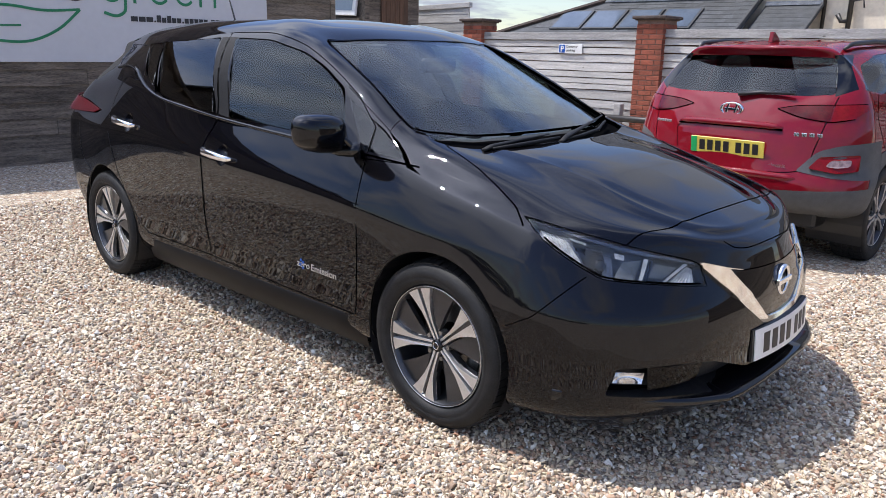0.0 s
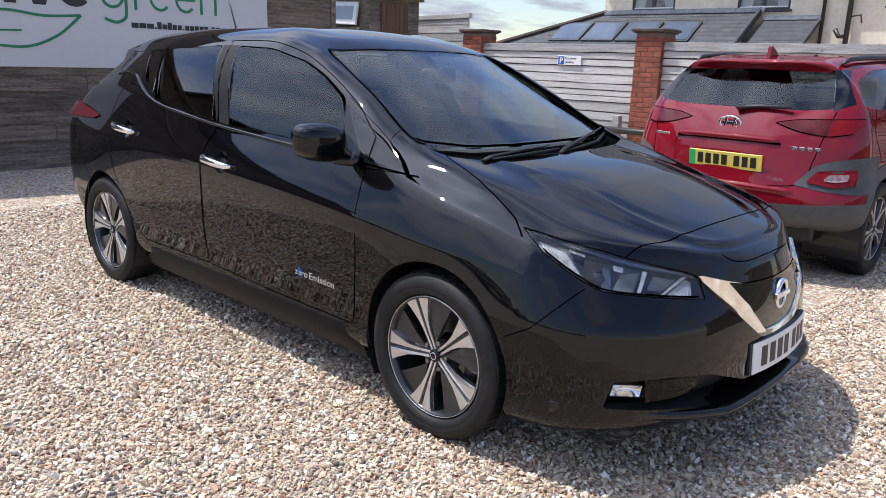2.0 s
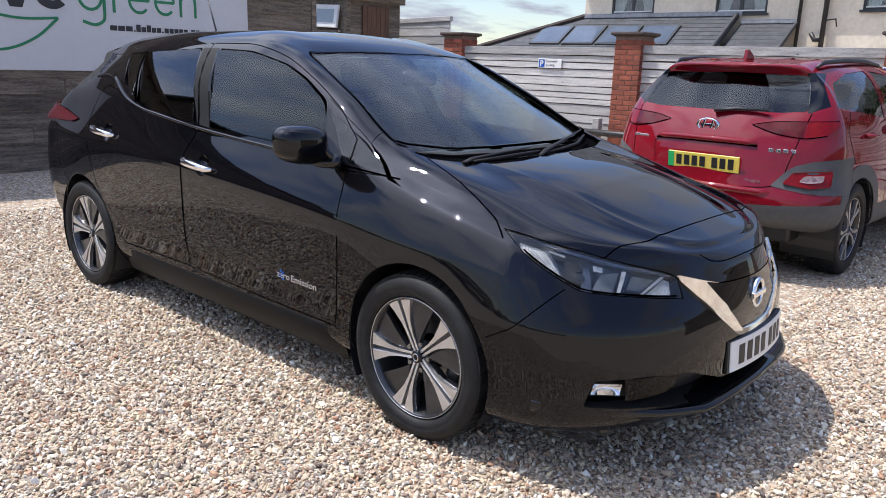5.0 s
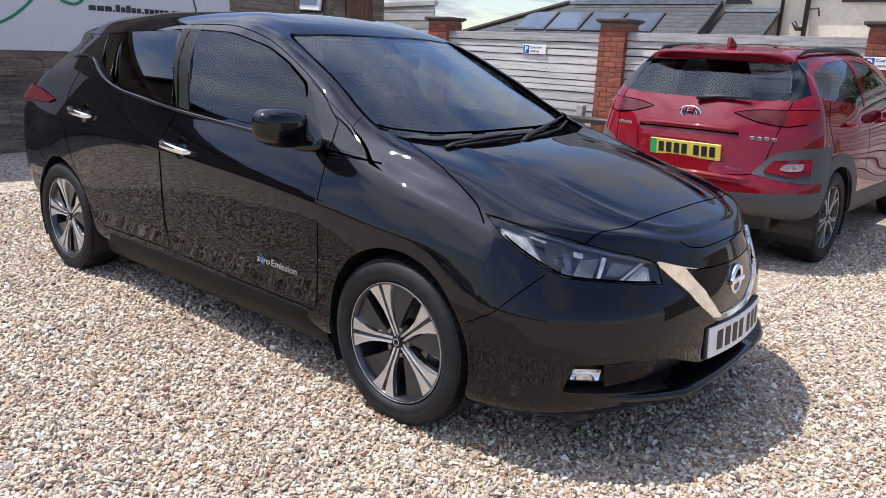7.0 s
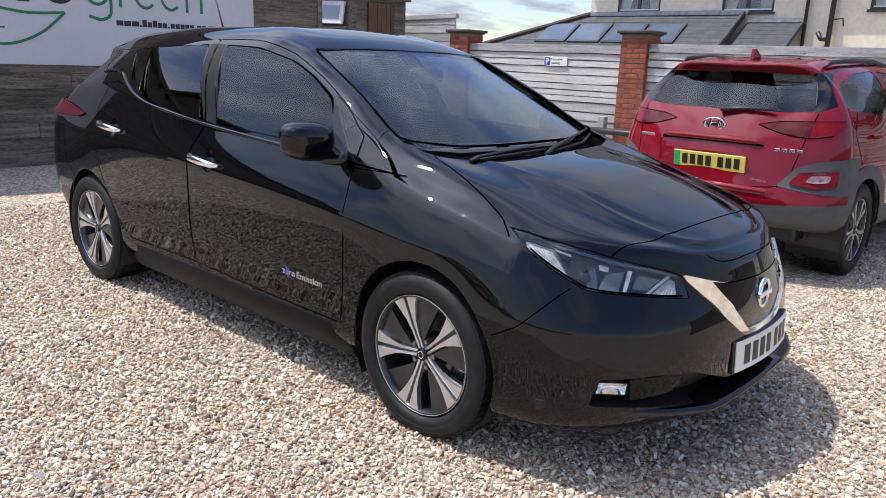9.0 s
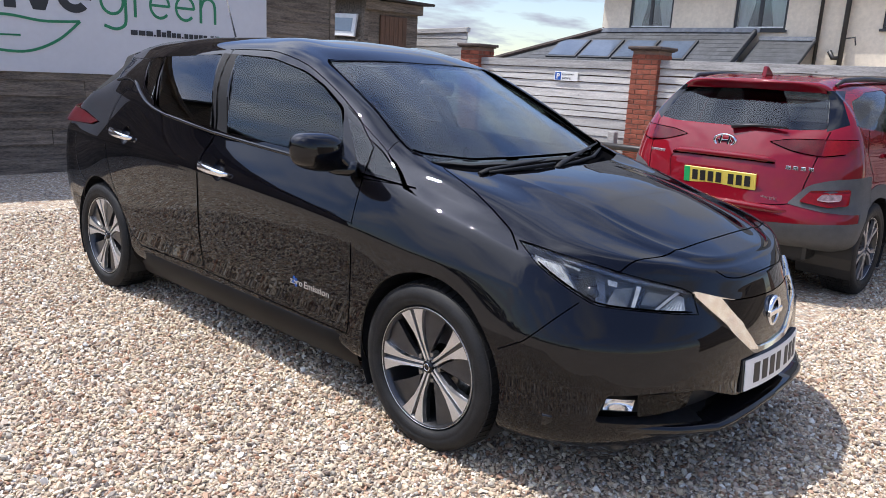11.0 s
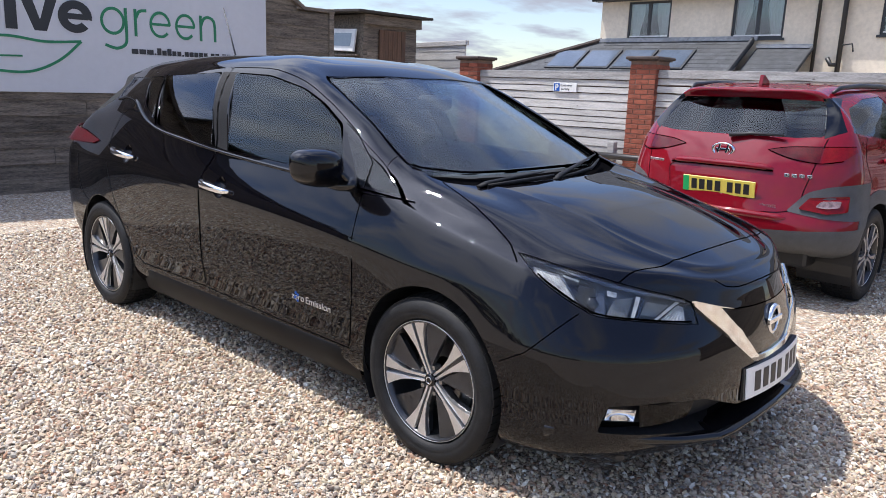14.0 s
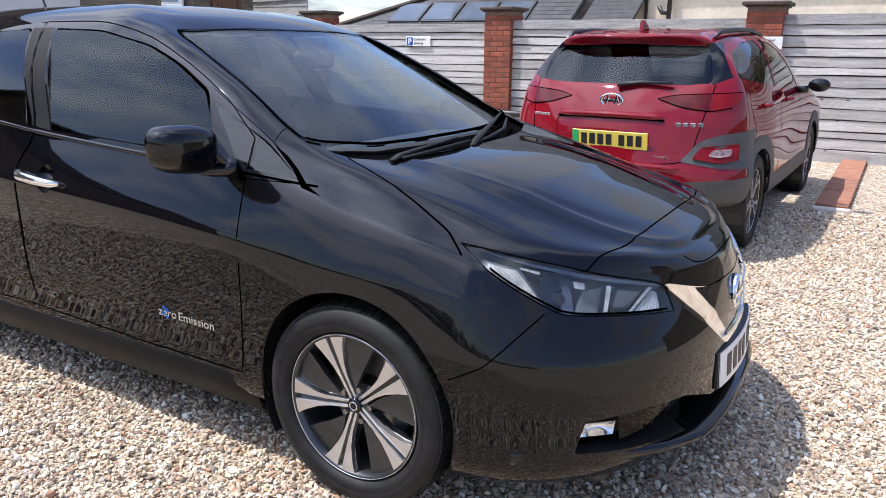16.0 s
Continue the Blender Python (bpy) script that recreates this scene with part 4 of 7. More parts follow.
# ---- cars: shared builders ----
def body_grid(rows, xa_r, xa_f, side=84, wrap=26, sub=7, soft_from=-9.0):
    """The half shell (y < 0) of a car: rows run from sill to centre line, each wrapping round rear and front to the middle."""
    n = side + 2 * wrap + 1
    pts = np.zeros((len(rows), n, 3))
    t = np.linspace(0, 1, side + 1)
    for r, row in enumerate(rows):
        z, w = curve_of(*row["z"]), curve_of(*row["w"])
        a, b = row.get("xa", (xa_r, xa_f))
        xs = a + (b - a) * t
        pts[r, wrap:wrap + side + 1] = np.stack((xs, -w(xs), z(xs)), 1)
        ph = np.linspace(0, np.pi / 2, wrap + 1)[1:]
        e = 2.0 / row.get("nf", 2.0)
        s, c = np.sin(ph) ** e, np.maximum(np.cos(ph), 0) ** e
        c[-1] = 0
        k = s ** row.get("zk", 1.0)
        pts[r, wrap + side + 1:] = np.stack((b + (row["xf"] - b) * s, -w(b) * c, z(b) + (row["zf"] - z(b)) * k), 1)
        e = 2.0 / row.get("nr", 2.6)
        s, c = np.sin(ph) ** e, np.maximum(np.cos(ph), 0) ** e
        c[-1] = 0
        rear = np.stack((a + (row["xr"] - a) * s, -w(a) * c, z(a) + (row["zr"] - z(a)) * s), 1)
        pts[r, :wrap] = rear[::-1]
    out = []
    for r in range(len(rows) - 1):
        p0, p1, p2, p3 = pts[max(r - 1, 0)], pts[r], pts[r + 1], pts[min(r + 2, len(rows) - 1)]
        if r == 0:
            p0 = 2 * p1 - p2
        if r == len(rows) - 2:
            p3 = p1 * np.array((1, -1, 1))
        d1 = np.linalg.norm(p2 - p1, axis=1, keepdims=True) + 1e-6
        d0 = np.linalg.norm(p1 - p0, axis=1, keepdims=True) + 1e-6
        d2 = np.linalg.norm(p3 - p2, axis=1, keepdims=True) + 1e-6
        m1 = ((p2 - p1) / d1 * d0 + (p1 - p0) / d0 * d1) / (d0 + d1) * d1
        m2 = ((p3 - p2) / d2 * d1 + (p2 - p1) / d1 * d2) / (d1 + d2) * d1
        k1, k2 = (1 + (rows[q].get("soft", 1.0) - 1) * np.clip((p[:, :1] - soft_from) / 0.25, 0, 1) for q, p in ((r, p1), (r + 1, p2)))
        m1, m2 = m1 * k1 * rows[r].get("crease", 1.0), m2 * k2 * rows[r + 1].get("crease", 1.0)
        for q, m, way in ((r, m1, 0), (r + 1, m2, 1)):
            if "kick" in rows[q]:
                f = np.clip((m[:, :1] * 0 + (p1, p2)[way][:, :1] - soft_from) / 0.2, 0, 1) * np.clip((0.86 - (p1, p2)[way][:, :1]) / 0.15, 0, 1)
                m += f * ((p2 - p1) * np.array((1, 1, 1 if way else 0.4)) + np.array((0, 0, rows[q]["kick"] * way)) - m)
        for q, m, way in ((r, m1, 0), (r + 1, m2, 1)):
            if "edge" in rows[q]:
                f = np.clip((-0.2 - (p1, p2)[way][:, :1]) / 0.3, 0, 1) * np.clip(((p1, p2)[way][:, :1] + 2.9) / 0.3, 0, 1)
                m += rows[q]["edge"] * f * (p2 - p1 - m)
        for k in range(sub):
            u = k / sub
            out.append((2 * u**3 - 3 * u**2 + 1) * p1 + (u**3 - 2 * u**2 + u) * m1 + (3 * u**2 - 2 * u**3) * p2 + (u**3 - u**2) * m2)
    out.append(pts[-1])
    g = np.array(out)
    g[:, :, 1] = np.minimum(g[:, :, 1], 0)
    bm = bmesh.new()
    vs = [[bm.verts.new(p) for p in line] for line in g]
    for a, b in zip(vs, vs[1:]):
        for i in range(n - 1):
            bm.faces.new((a[i], a[i + 1], b[i + 1], b[i]))
    bmesh.ops.remove_doubles(bm, verts=bm.verts, dist=1e-5)
    bmesh.ops.dissolve_degenerate(bm, edges=bm.edges, dist=1e-5)
    bm.normal_update()
    return bm


def inside(poly, x, y):
    hit = False
    for (ax, ay), (bx, by) in zip(poly, poly[1:] + poly[:1]):
        if (ay > y) != (by > y) and x < ax + (y - ay) * (bx - ax) / (by - ay):
            hit = not hit
    return hit


def rounded(poly, r, steps=5):
    """A polygon with its corners rounded; r may be a list."""
    out, n = [], len(poly)
    rs = r if isinstance(r, (list, tuple)) else [r] * n
    for i in range(n):
        p, a, b = Vector(poly[i]), Vector(poly[i - 1]), Vector(poly[(i + 1) % n])
        k = min(rs[i], 0.45 * (a - p).length, 0.45 * (b - p).length)
        if k < 1e-4:
            out.append(tuple(p))
            continue
        s, e = p + (a - p).normalized() * k, p + (b - p).normalized() * k
        for j in range(steps + 1):
            t = j / steps
            out.append(tuple((1 - t) ** 2 * s + 2 * t * (1 - t) * p + t * t * e))
    return out


def cut_out(bm, poly, axes=(0, 2), keep=None):
    """Cuts the shell along an outline drawn in two axes and returns the faces within it."""
    i, j = axes
    k = 3 - i - j
    lo = [min(p[q] for p in poly) - 0.03 for q in (0, 1)]
    hi = [max(p[q] for p in poly) + 0.03 for q in (0, 1)]

    def near(f):
        c = [v.co for v in f.verts]
        return (max(v[i] for v in c) > lo[0] and min(v[i] for v in c) < hi[0] and max(v[j] for v in c) > lo[1]
                and min(v[j] for v in c) < hi[1] and (keep is None or keep(f.calc_center_median(), f.normal)))
    faces = {f for f in bm.faces if near(f)}
    for (ax, ay), (bx, by) in zip(poly, poly[1:] + poly[:1]):
        dx, dy = bx - ax, by - ay
        if math.hypot(dx, dy) < 1e-5:
            continue
        pick = []
        for f in faces:
            us = [v.co[i] for v in f.verts]
            ws = [v.co[j] for v in f.verts]
            if max(us) < min(ax, bx) - 1e-4 or min(us) > max(ax, bx) + 1e-4 or max(ws) < min(ay, by) - 1e-4 or min(ws) > max(ay, by) + 1e-4:
                continue
            sd = [(u - ax) * dy - (w - ay) * dx for u, w in zip(us, ws)]
            if max(sd) > 1e-6 and min(sd) < -1e-6:
                pick.append(f)
        if not pick:
            continue
        co, no = [0, 0, 0], [0, 0, 0]
        co[i], co[j], no[i], no[j] = ax, ay, dy, -dx
        geom = set(pick)
        for f in pick:
            geom.update(f.edges)
            geom.update(f.verts)
        before = set(pick)
        res = bmesh.ops.bisect_plane(bm, geom=list(geom), dist=1e-5, plane_co=co, plane_no=no)
        faces = {f for f in faces if f.is_valid} | {f for f in res["geom"] if isinstance(f, bmesh.types.BMFace)}
    return [f for f in faces if f.is_valid and inside(poly, f.calc_center_median()[i], f.calc_center_median()[j])
            and (keep is None or keep(f.calc_center_median(), f.normal))]


def keep_normals(bm):
    bm.normal_update()
    lay = bm.verts.layers.float_vector.get("n") or bm.verts.layers.float_vector.new("n")
    for v in bm.verts:
        v[lay] = v.normal


def lift_off(bm, faces, name, mat, inset=0.0, thick=0.0, flip=False):
    """Takes faces out of the shell as a mesh of their own that keeps the shell's smooth normals. flip: the mirrored half."""
    lay = bm.verts.layers.float_vector.get("n")
    index, cos, nos, polys = {}, [], [], []
    for f in faces:
        q = []
        for v in f.verts:
            if v not in index:
                index[v] = len(cos)
                nv = Vector(v[lay])
                cos.append(v.co - nv * inset)
                nos.append(nv)
            q.append(index[v])
        polys.append(q)
    return shell_mesh(name, cos, nos, polys, mat, thick)


def shell_mesh(name, cos, nos, polys, mat, thick=0.0):
    me = bpy.data.meshes.new(name)
    cos, nos = [Vector(c) for c in cos], [Vector(c) for c in nos]
    if thick:
        n = len(cos)
        count = {}
        for q in polys:
            for a, b in zip(q, q[1:] + q[:1]):
                count[(a, b)] = 1
        rim = [(a, b) for a, b in count if (b, a) not in count]
        polys = polys + [[v + n for v in q[::-1]] for q in polys] + [[b, a, a + n, b + n] for a, b in rim]
        cos, nos = cos + [c - m * thick for c, m in zip(cos, nos)], nos + [-m for m in nos]
    me.from_pydata([tuple(c) for c in cos], [], polys)
    me.materials.append(mat)
    me.polygons.foreach_set("use_smooth", [True] * len(me.polygons))
    me.validate()
    me.normals_split_custom_set_from_vertices([tuple(m) for m in nos])
    return me


def mirrored(me):
    """The other side's copy of a mesh of the right side."""
    cos = [Vector((v.co.x, -v.co.y, v.co.z)) for v in me.vertices]
    out = bpy.data.meshes.new(me.name)
    out.from_pydata([tuple(c) for c in cos], [], [list(p.vertices)[::-1] for p in me.polygons])
    for m in me.materials:
        out.materials.append(m)
    out.polygons.foreach_set("use_smooth", [p.use_smooth for p in me.polygons])
    out.polygons.foreach_set("material_index", [p.material_index for p in me.polygons])
    nos = [Vector((0, 0, 1))] * len(cos)
    for lp in me.loops:
        nos[lp.vertex_index] = Vector((lp.normal.x, -lp.normal.y, lp.normal.z))
    if all(p.use_smooth for p in me.polygons):
        out.normals_split_custom_set_from_vertices([tuple(m) for m in nos])
    return out


def both(name, me, parent, label=""):
    a = part(name, me, None, parent, label)
    b = part(name, mirrored(me), None, parent, label)
    return a, b


def circle(cx, cz, r, steps=40):
    return [(cx + r * math.cos(2 * math.pi * k / steps), cz + r * math.sin(2 * math.pi * k / steps)) for k in range(steps)]


def caster(bm):
    """Finds the shell's surface along a straight line."""
    from mathutils.bvhtree import BVHTree
    tree = BVHTree.FromBMesh(bm)

    def at(p, way):
        hit, no, _, _ = tree.ray_cast(Vector(p), Vector(way))
        return (hit, no if no.dot(Vector(way)) < 0 else -no) if hit else (None, None)
    return at


def seam(at, line, axes, parent, width=0.005, name="shut_line", lift=0.0008, mat=None, mirror=True, smooth=6):
    """A thin dark joint laid along a line drawn on the shell in two axes."""
    pts = leaf_line(line, smooth) if smooth else line
    cos, nos, polys = [], [], []
    rows = []
    for p in pts:
        if axes == (0, 2):
            o, d = (p[0], -3, p[1]), (0, 1, 0)
        elif axes == (0, 1):
            o, d = (p[0], min(p[1], -0.0005), 3), (0, 0, -1)
        else:
            o, d = (3, min(p[0], -0.0005), p[1]), (-1, 0, 0)
        c, n = at(o, d)
        if c is not None:
            rows.append((c, n))
    if len(rows) < 2:
        return None
    for k, (c, n) in enumerate(rows):
        t = rows[min(k + 1, len(rows) - 1)][0] - rows[max(k - 1, 0)][0]
        s = t.cross(n).normalized() * width / 2
        cos += [c + s + n * lift, c + n * lift * 1.5, c - s + n * lift]
        nos += [n, n, n]
        if k:
            b = 3 * k
            polys += [[b - 3, b - 2, b + 1, b], [b - 2, b - 1, b + 2, b + 1]]
    me = shell_mesh(name, cos, nos, polys, mat or M["plastic_black"])
    return both(name, me, parent) if mirror else part(name, me, None, parent)


# ---- wheels ----
def wheel_meshes(r, rim, style):
    w = {}
    w["tyre"] = mesh_of("tyre", lathe([(rim - 0.004, 0.03), (rim + 0.004, 0.002), (rim + 0.012, -0.012), (rim + 0.03, -0.020), (rim + 0.034, -0.018), (rim + 0.038, -0.021),
                                       (r - 0.035, -0.018), (r - 0.018, -0.008), (r - 0.010, 0.004), (r - 0.008, 0.03), (r - 0.006, 0.10), (r - 0.008, 0.17),
                                       (r - 0.018, 0.2), (r - 0.035, 0.21), (rim, 0.19)], 72), M["rubber"], True)
    tread = bmesh.new()
    n = 62
    for k in range(n):
        for y0, y1, skew in ((0.0, 0.042, 0.25), (0.048, 0.075, -0.2), (0.081, 0.113, 0.1), (0.119, 0.147, -0.2), (0.153, 0.196, -0.25)):
            a0, a1 = 2 * math.pi * k / n, 2 * math.pi * (k + 0.86) / n
            vs = []
            for rr in (r - 0.012, r):
                for y, a in ((y0, a0), (y1, a0 + skew * 0.1), (y1, a1 + skew * 0.1), (y0, a1)):
                    drop = 0.007 if (y == 0.0 or y == 0.196) and rr == r else 0
                    vs.append(tread.verts.new(((rr - drop) * math.cos(a), y, (rr - drop) * math.sin(a))))
            for q in ((4, 5, 6, 7), (0, 1, 5, 4), (1, 2, 6, 5), (2, 3, 7, 6), (3, 0, 4, 7)):
                tread.faces.new([vs[i] for i in q])
    w["tread"] = mesh_of("tread", tread, M["rubber"])
    w["rim"] = mesh_of("rim", lathe([(rim, 0.03), (rim + 0.002, 0.004), (rim - 0.004, -0.003), (rim - 0.010, 0.0), (rim - 0.014, 0.03), (rim - 0.022, 0.06), (rim - 0.03, 0.17),
                                     (0.07, 0.185)], 72), M["alloy_dark"], True)
    w["lip"] = mesh_of("lip", lathe([(rim - 0.0005, 0.001), (rim - 0.0015, -0.004), (rim - 0.003, -0.004), (rim - 0.004, 0.002)], 72), M["machined"], True)
    if style == "leaf":
        face = bmesh.new()
        for sgn in (-1, 1):
            pts = [(sgn * 0.0035, 0.022), (sgn * 0.013, 0.022), (sgn * 0.015, 0.09), (sgn * 0.023, 0.135), (sgn * 0.041, 0.185), (sgn * 0.062, rim - 0.012),
                   (sgn * 0.035, rim - 0.004), (sgn * 0.009, rim - 0.002), (sgn * 0.0055, 0.11)]
            prism(pts if sgn > 0 else pts[::-1], 0.02, face, 0.0015)
        moved(face, pose(0, 0.0, 0))
        for v in face.verts:
            v.co.y += 0.012 * (1 - min(1, math.hypot(v.co.x, v.co.z) / rim)) ** 1.3 * 2
        w["spoke"] = mesh_of("spoke", face, M["machined"])
        core = moved(prism([(-0.015, 0.03), (0.015, 0.03), (0.020, 0.135), (0.054, rim - 0.012), (-0.054, rim - 0.012), (-0.020, 0.135)], 0.03), pose(0, 0.014, 0))
        for v in core.verts:
            v.co.y += 0.012 * (1 - min(1, math.hypot(v.co.x, v.co.z) / rim)) ** 1.3 * 2
        w["groove"] = mesh_of("spoke_core", core, M["alloy_dark"])
        a0, a1 = radians(90 - 12), radians(90 - 43)
        blade = [(0.052 * math.cos(a0 - 0.25), 0.052 * math.sin(a0 - 0.25)), (0.10 * math.cos(a0 - 0.02), 0.10 * math.sin(a0 - 0.02))]
        blade += [((rim - 0.012) * math.cos(a0 + (a1 - a0) * k / 6), (rim - 0.012) * math.sin(a0 + (a1 - a0) * k / 6)) for k in range(7)]
        blade += [(0.13 * math.cos(radians(52)), 0.13 * math.sin(radians(52)))]
        w["blade"] = mesh_of("blade", moved(prism(blade, 0.02, bevel=0.002), pose(0, 0.018, 0)), M["alloy_dark"])
    else:
        face = bmesh.new()
        for sgn in (-1, 1):
            pts = [(sgn * 0.004, 0.03), (sgn * 0.026, 0.03), (sgn * 0.02, 0.11), (sgn * 0.07, rim - 0.008), (sgn * 0.035, rim - 0.004), (sgn * 0.006, 0.13)]
            prism(pts if sgn > 0 else pts[::-1], 0.022, face, 0.002)
        w["spoke"] = mesh_of("spoke", face, M["alloy_silver"])
        w["blade"] = None
    w["hub"] = mesh_of("hub", lathe([(0.001, 0.032), (0.034, 0.032), (0.04, 0.036), (0.06, 0.06)], 30), M["alloy_dark"], True)
    w["cap"] = mesh_of("cap", lathe([(0.001, 0.010), (0.021, 0.010), (0.024, 0.013), (0.025, 0.034)], 30), M["gloss_black"], True)
    w["cap_ring"] = mesh_of("cap_ring", lathe([(0.011, 0.009), (0.011, 0.008), (0.015, 0.008), (0.015, 0.009)], 30), M["chrome"], True)
    w["nut"] = mesh_of("wheel_nut", lathe([(0.001, 0.018), (0.009, 0.018), (0.011, 0.03), (0.011, 0.05)], 6), M["steel"])
    w["disc"] = mesh_of("brake_disc", lathe([(0.07, 0.10), (0.145, 0.10), (0.145, 0.122), (0.07, 0.122)], 48), M["steel"], False)
    w["caliper"] = mesh_of("caliper", moved(box(0.10, 0.165, 0.07, 0.15, -0.08, 0.08, 0.02, segs=2), pose(0, 0, 0)), M["steel"])
    w["backing"] = mesh_of("backing", lathe([(0.001, 0.15), (rim - 0.03, 0.15)], 40), M["plastic_black"])
    return w


def put_wheel(th, w, x, y, r, phase, out):
    hub = thing("wheel", "", "", None)
    hub.parent = th
    hub.matrix_basis = pose(x, y, r - 0.008, 0, 0, 0 if out < 0 else 180)
    rim = part("rim", w["rim"], None, hub)
    for k in ("tyre", "tread", "lip", "hub", "cap", "disc", "backing"):
        part(w[k].name.split(".")[0], w[k], None, hub, {"lip": "bright machined rim edge", "tyre": "black rubber tyre"}.get(k, ""))
    part("cap_ring", w["cap_ring"], None, hub)
    part("caliper", w["caliper"], None, hub, m=pose(0, 0, 0, 0, 20, 0))
    for k in range(5):
        a = phase + 72 * k
        part("spoke", w["spoke"], None, hub, "bright machined twin spoke", m=pose(0, 0, 0, 0, a, 0))
        if w.get("groove"):
            part("spoke_core", w["groove"], None, hub, m=pose(0, 0, 0, 0, a, 0))
        if w.get("blade"):
            part("blade", w["blade"], None, hub, "dark grey painted blade", m=pose(0, 0, 0, 0, a, 0))
        part("wheel_nut", w["nut"], None, hub, m=pose(0.052 * math.sin(radians(a + 36)), 0, 0.052 * math.cos(radians(a + 36))))
    return hub


# ---- black hatchback ----
car = thing("car", "glossy black electric hatchback parked on gravel", "car")
RX, FX = -3.15, 0.34
ROWS = [
    dict(z=([RX, -2.3, -0.4, FX], [.24, .20, .19, .17]), w=([RX, -2.3, -0.4, FX], [.74, .80, .80, .79]), xf=.86, zf=.20, xr=-3.42, zr=.30, nf=2.3, soft=.4),
    dict(z=([RX, -2.3, -0.4, FX], [.34, .25, .24, .20]), w=([RX, -2.3, -0.4, FX], [.80, .845, .845, .85]), xf=.915, zf=.255, xr=-3.53, zr=.38, nf=2.4),
    dict(z=([RX, -2.3, -0.4, FX], [.48, .42, .42, .38]), w=([RX, -2.6, -0.4, FX], [.84, .876, .872, .876]), xf=.928, zf=.40, xr=-3.585, zr=.52, nf=2.3),
    dict(z=([RX, -2.3, -0.4, FX], [.66, .62, .60, .56]), w=([RX, -2.6, -1.5, -0.4, FX], [.855, .889, .889, .890, .888]), xf=.920, zf=.565, xr=-3.585, zr=.68, nf=2.12, soft=.5),
    dict(z=([RX, -2.3, -1.2, -0.5, -.2, .05, FX], [.915, .905, .848, .792, .752, .735, .722]), w=([RX, -2.6, -1.5, -0.5, -0.1, FX], [.842, .897, .906, .904, .886, .853]), xf=.885, zf=.69, xr=-3.52, zr=.90, nf=1.78, crease=.35),
    dict(xa=(-3.0, FX), z=([-3.0, -2.5, -2.0, -1.46, -0.8, -0.4, -0.2, 0.0, 0.15, FX], [1.14, 1.16, 1.12, 1.05, 1.01, .978, .940, .884, .856, .812]),
         w=([-3.0, -2.5, -2.0, -0.8, -0.2, 0.1, FX], [.772, .80, .82, .832, .822, .816, .806]), xf=.865, zf=.735, xr=-3.38, zr=1.02, nf=1.8, nr=2.3, soft=.6, edge=.8),
    dict(xa=(-3.0, FX), z=([-3.0, -2.6, -2.0, -1.3, -1.0, -0.6, -0.3, -0.05, FX], [1.225, 1.28, 1.29, 1.255, 1.22, 1.12, 1.015, .942, .850]),
         w=([-3.0, -2.6, -2.0, -1.3, -1.0, -0.6, -0.3, -0.05, FX], [.675, .712, .748, .758, .758, .768, .776, .765, .757]), xf=.845, zf=.75, xr=-3.33, zr=1.08, nf=2.0, nr=2.3, soft=.7),
    dict(xa=(-3.0, FX), z=([-3.0, -2.6, -2.0, -1.3, -1.0, -0.6, -0.3, -0.05, FX], [1.305, 1.38, 1.436, 1.442, 1.39, 1.22, 1.06, .978, .872]),
         w=([-3.0, -2.6, -2.0, -1.3, -1.0, -0.6, -0.3, -0.05, FX], [.578, .612, .63, .62, .635, .68, .715, .73, .71]), xf=.82, zf=.765, xr=-3.28, zr=1.14, nf=2.3, nr=2.3, soft=.7),
    dict(z=([RX, -2.6, -2.0, -1.4, -1.12, -0.7, -0.3, -0.06, -.02, .1, .2, FX], [1.385, 1.462, 1.495, 1.497, 1.452, 1.275, 1.075, 1.002, .997, .978, .958, .924]),
         w=([RX, -2.6, -1.3, -0.6, -0.25, -0.05, FX], [.45, .49, .50, .54, .55, .44, .405]), xf=.785, zf=.79, xr=-3.28, zr=1.27, nf=3.4, nr=2.3, kick=.065),
    dict(z=([RX, -2.6, -2.0, -1.45, -1.12, -0.7, -0.25, -0.06, -.02, .1, .2, FX], [1.42, 1.492, 1.513, 1.512, 1.474, 1.31, 1.075, 1.0045, 1.000, .9835, .9655, .932]),
         w=([RX, -1.3, -.3, -.05, FX], [.24, .26, .28, .33, .325]), xf=.67, zf=.832, xr=-3.29, zr=1.34, nf=2.6),
    dict(z=([RX, -2.6, -2.0, -1.45, -1.12, -0.7, -0.22, -0.06, -.02, .1, .2, FX], [1.425, 1.497, 1.518, 1.518, 1.480, 1.32, 1.075, 1.009, 1.005, .990, .972, .940]),
         w=([RX, FX], [.0001, .0001]), xf=.45, zf=.908, xr=-3.25, zr=1.385, nf=1.8),
]
shell = body_grid(ROWS, RX, FX, soft_from=-0.3)
keep_normals(shell)
on_car = caster(shell)


def upper_side(c, n):
    return c.y < -0.45 and c.z > 0.9


def low_side(c, n):
    return c.y < -0.3


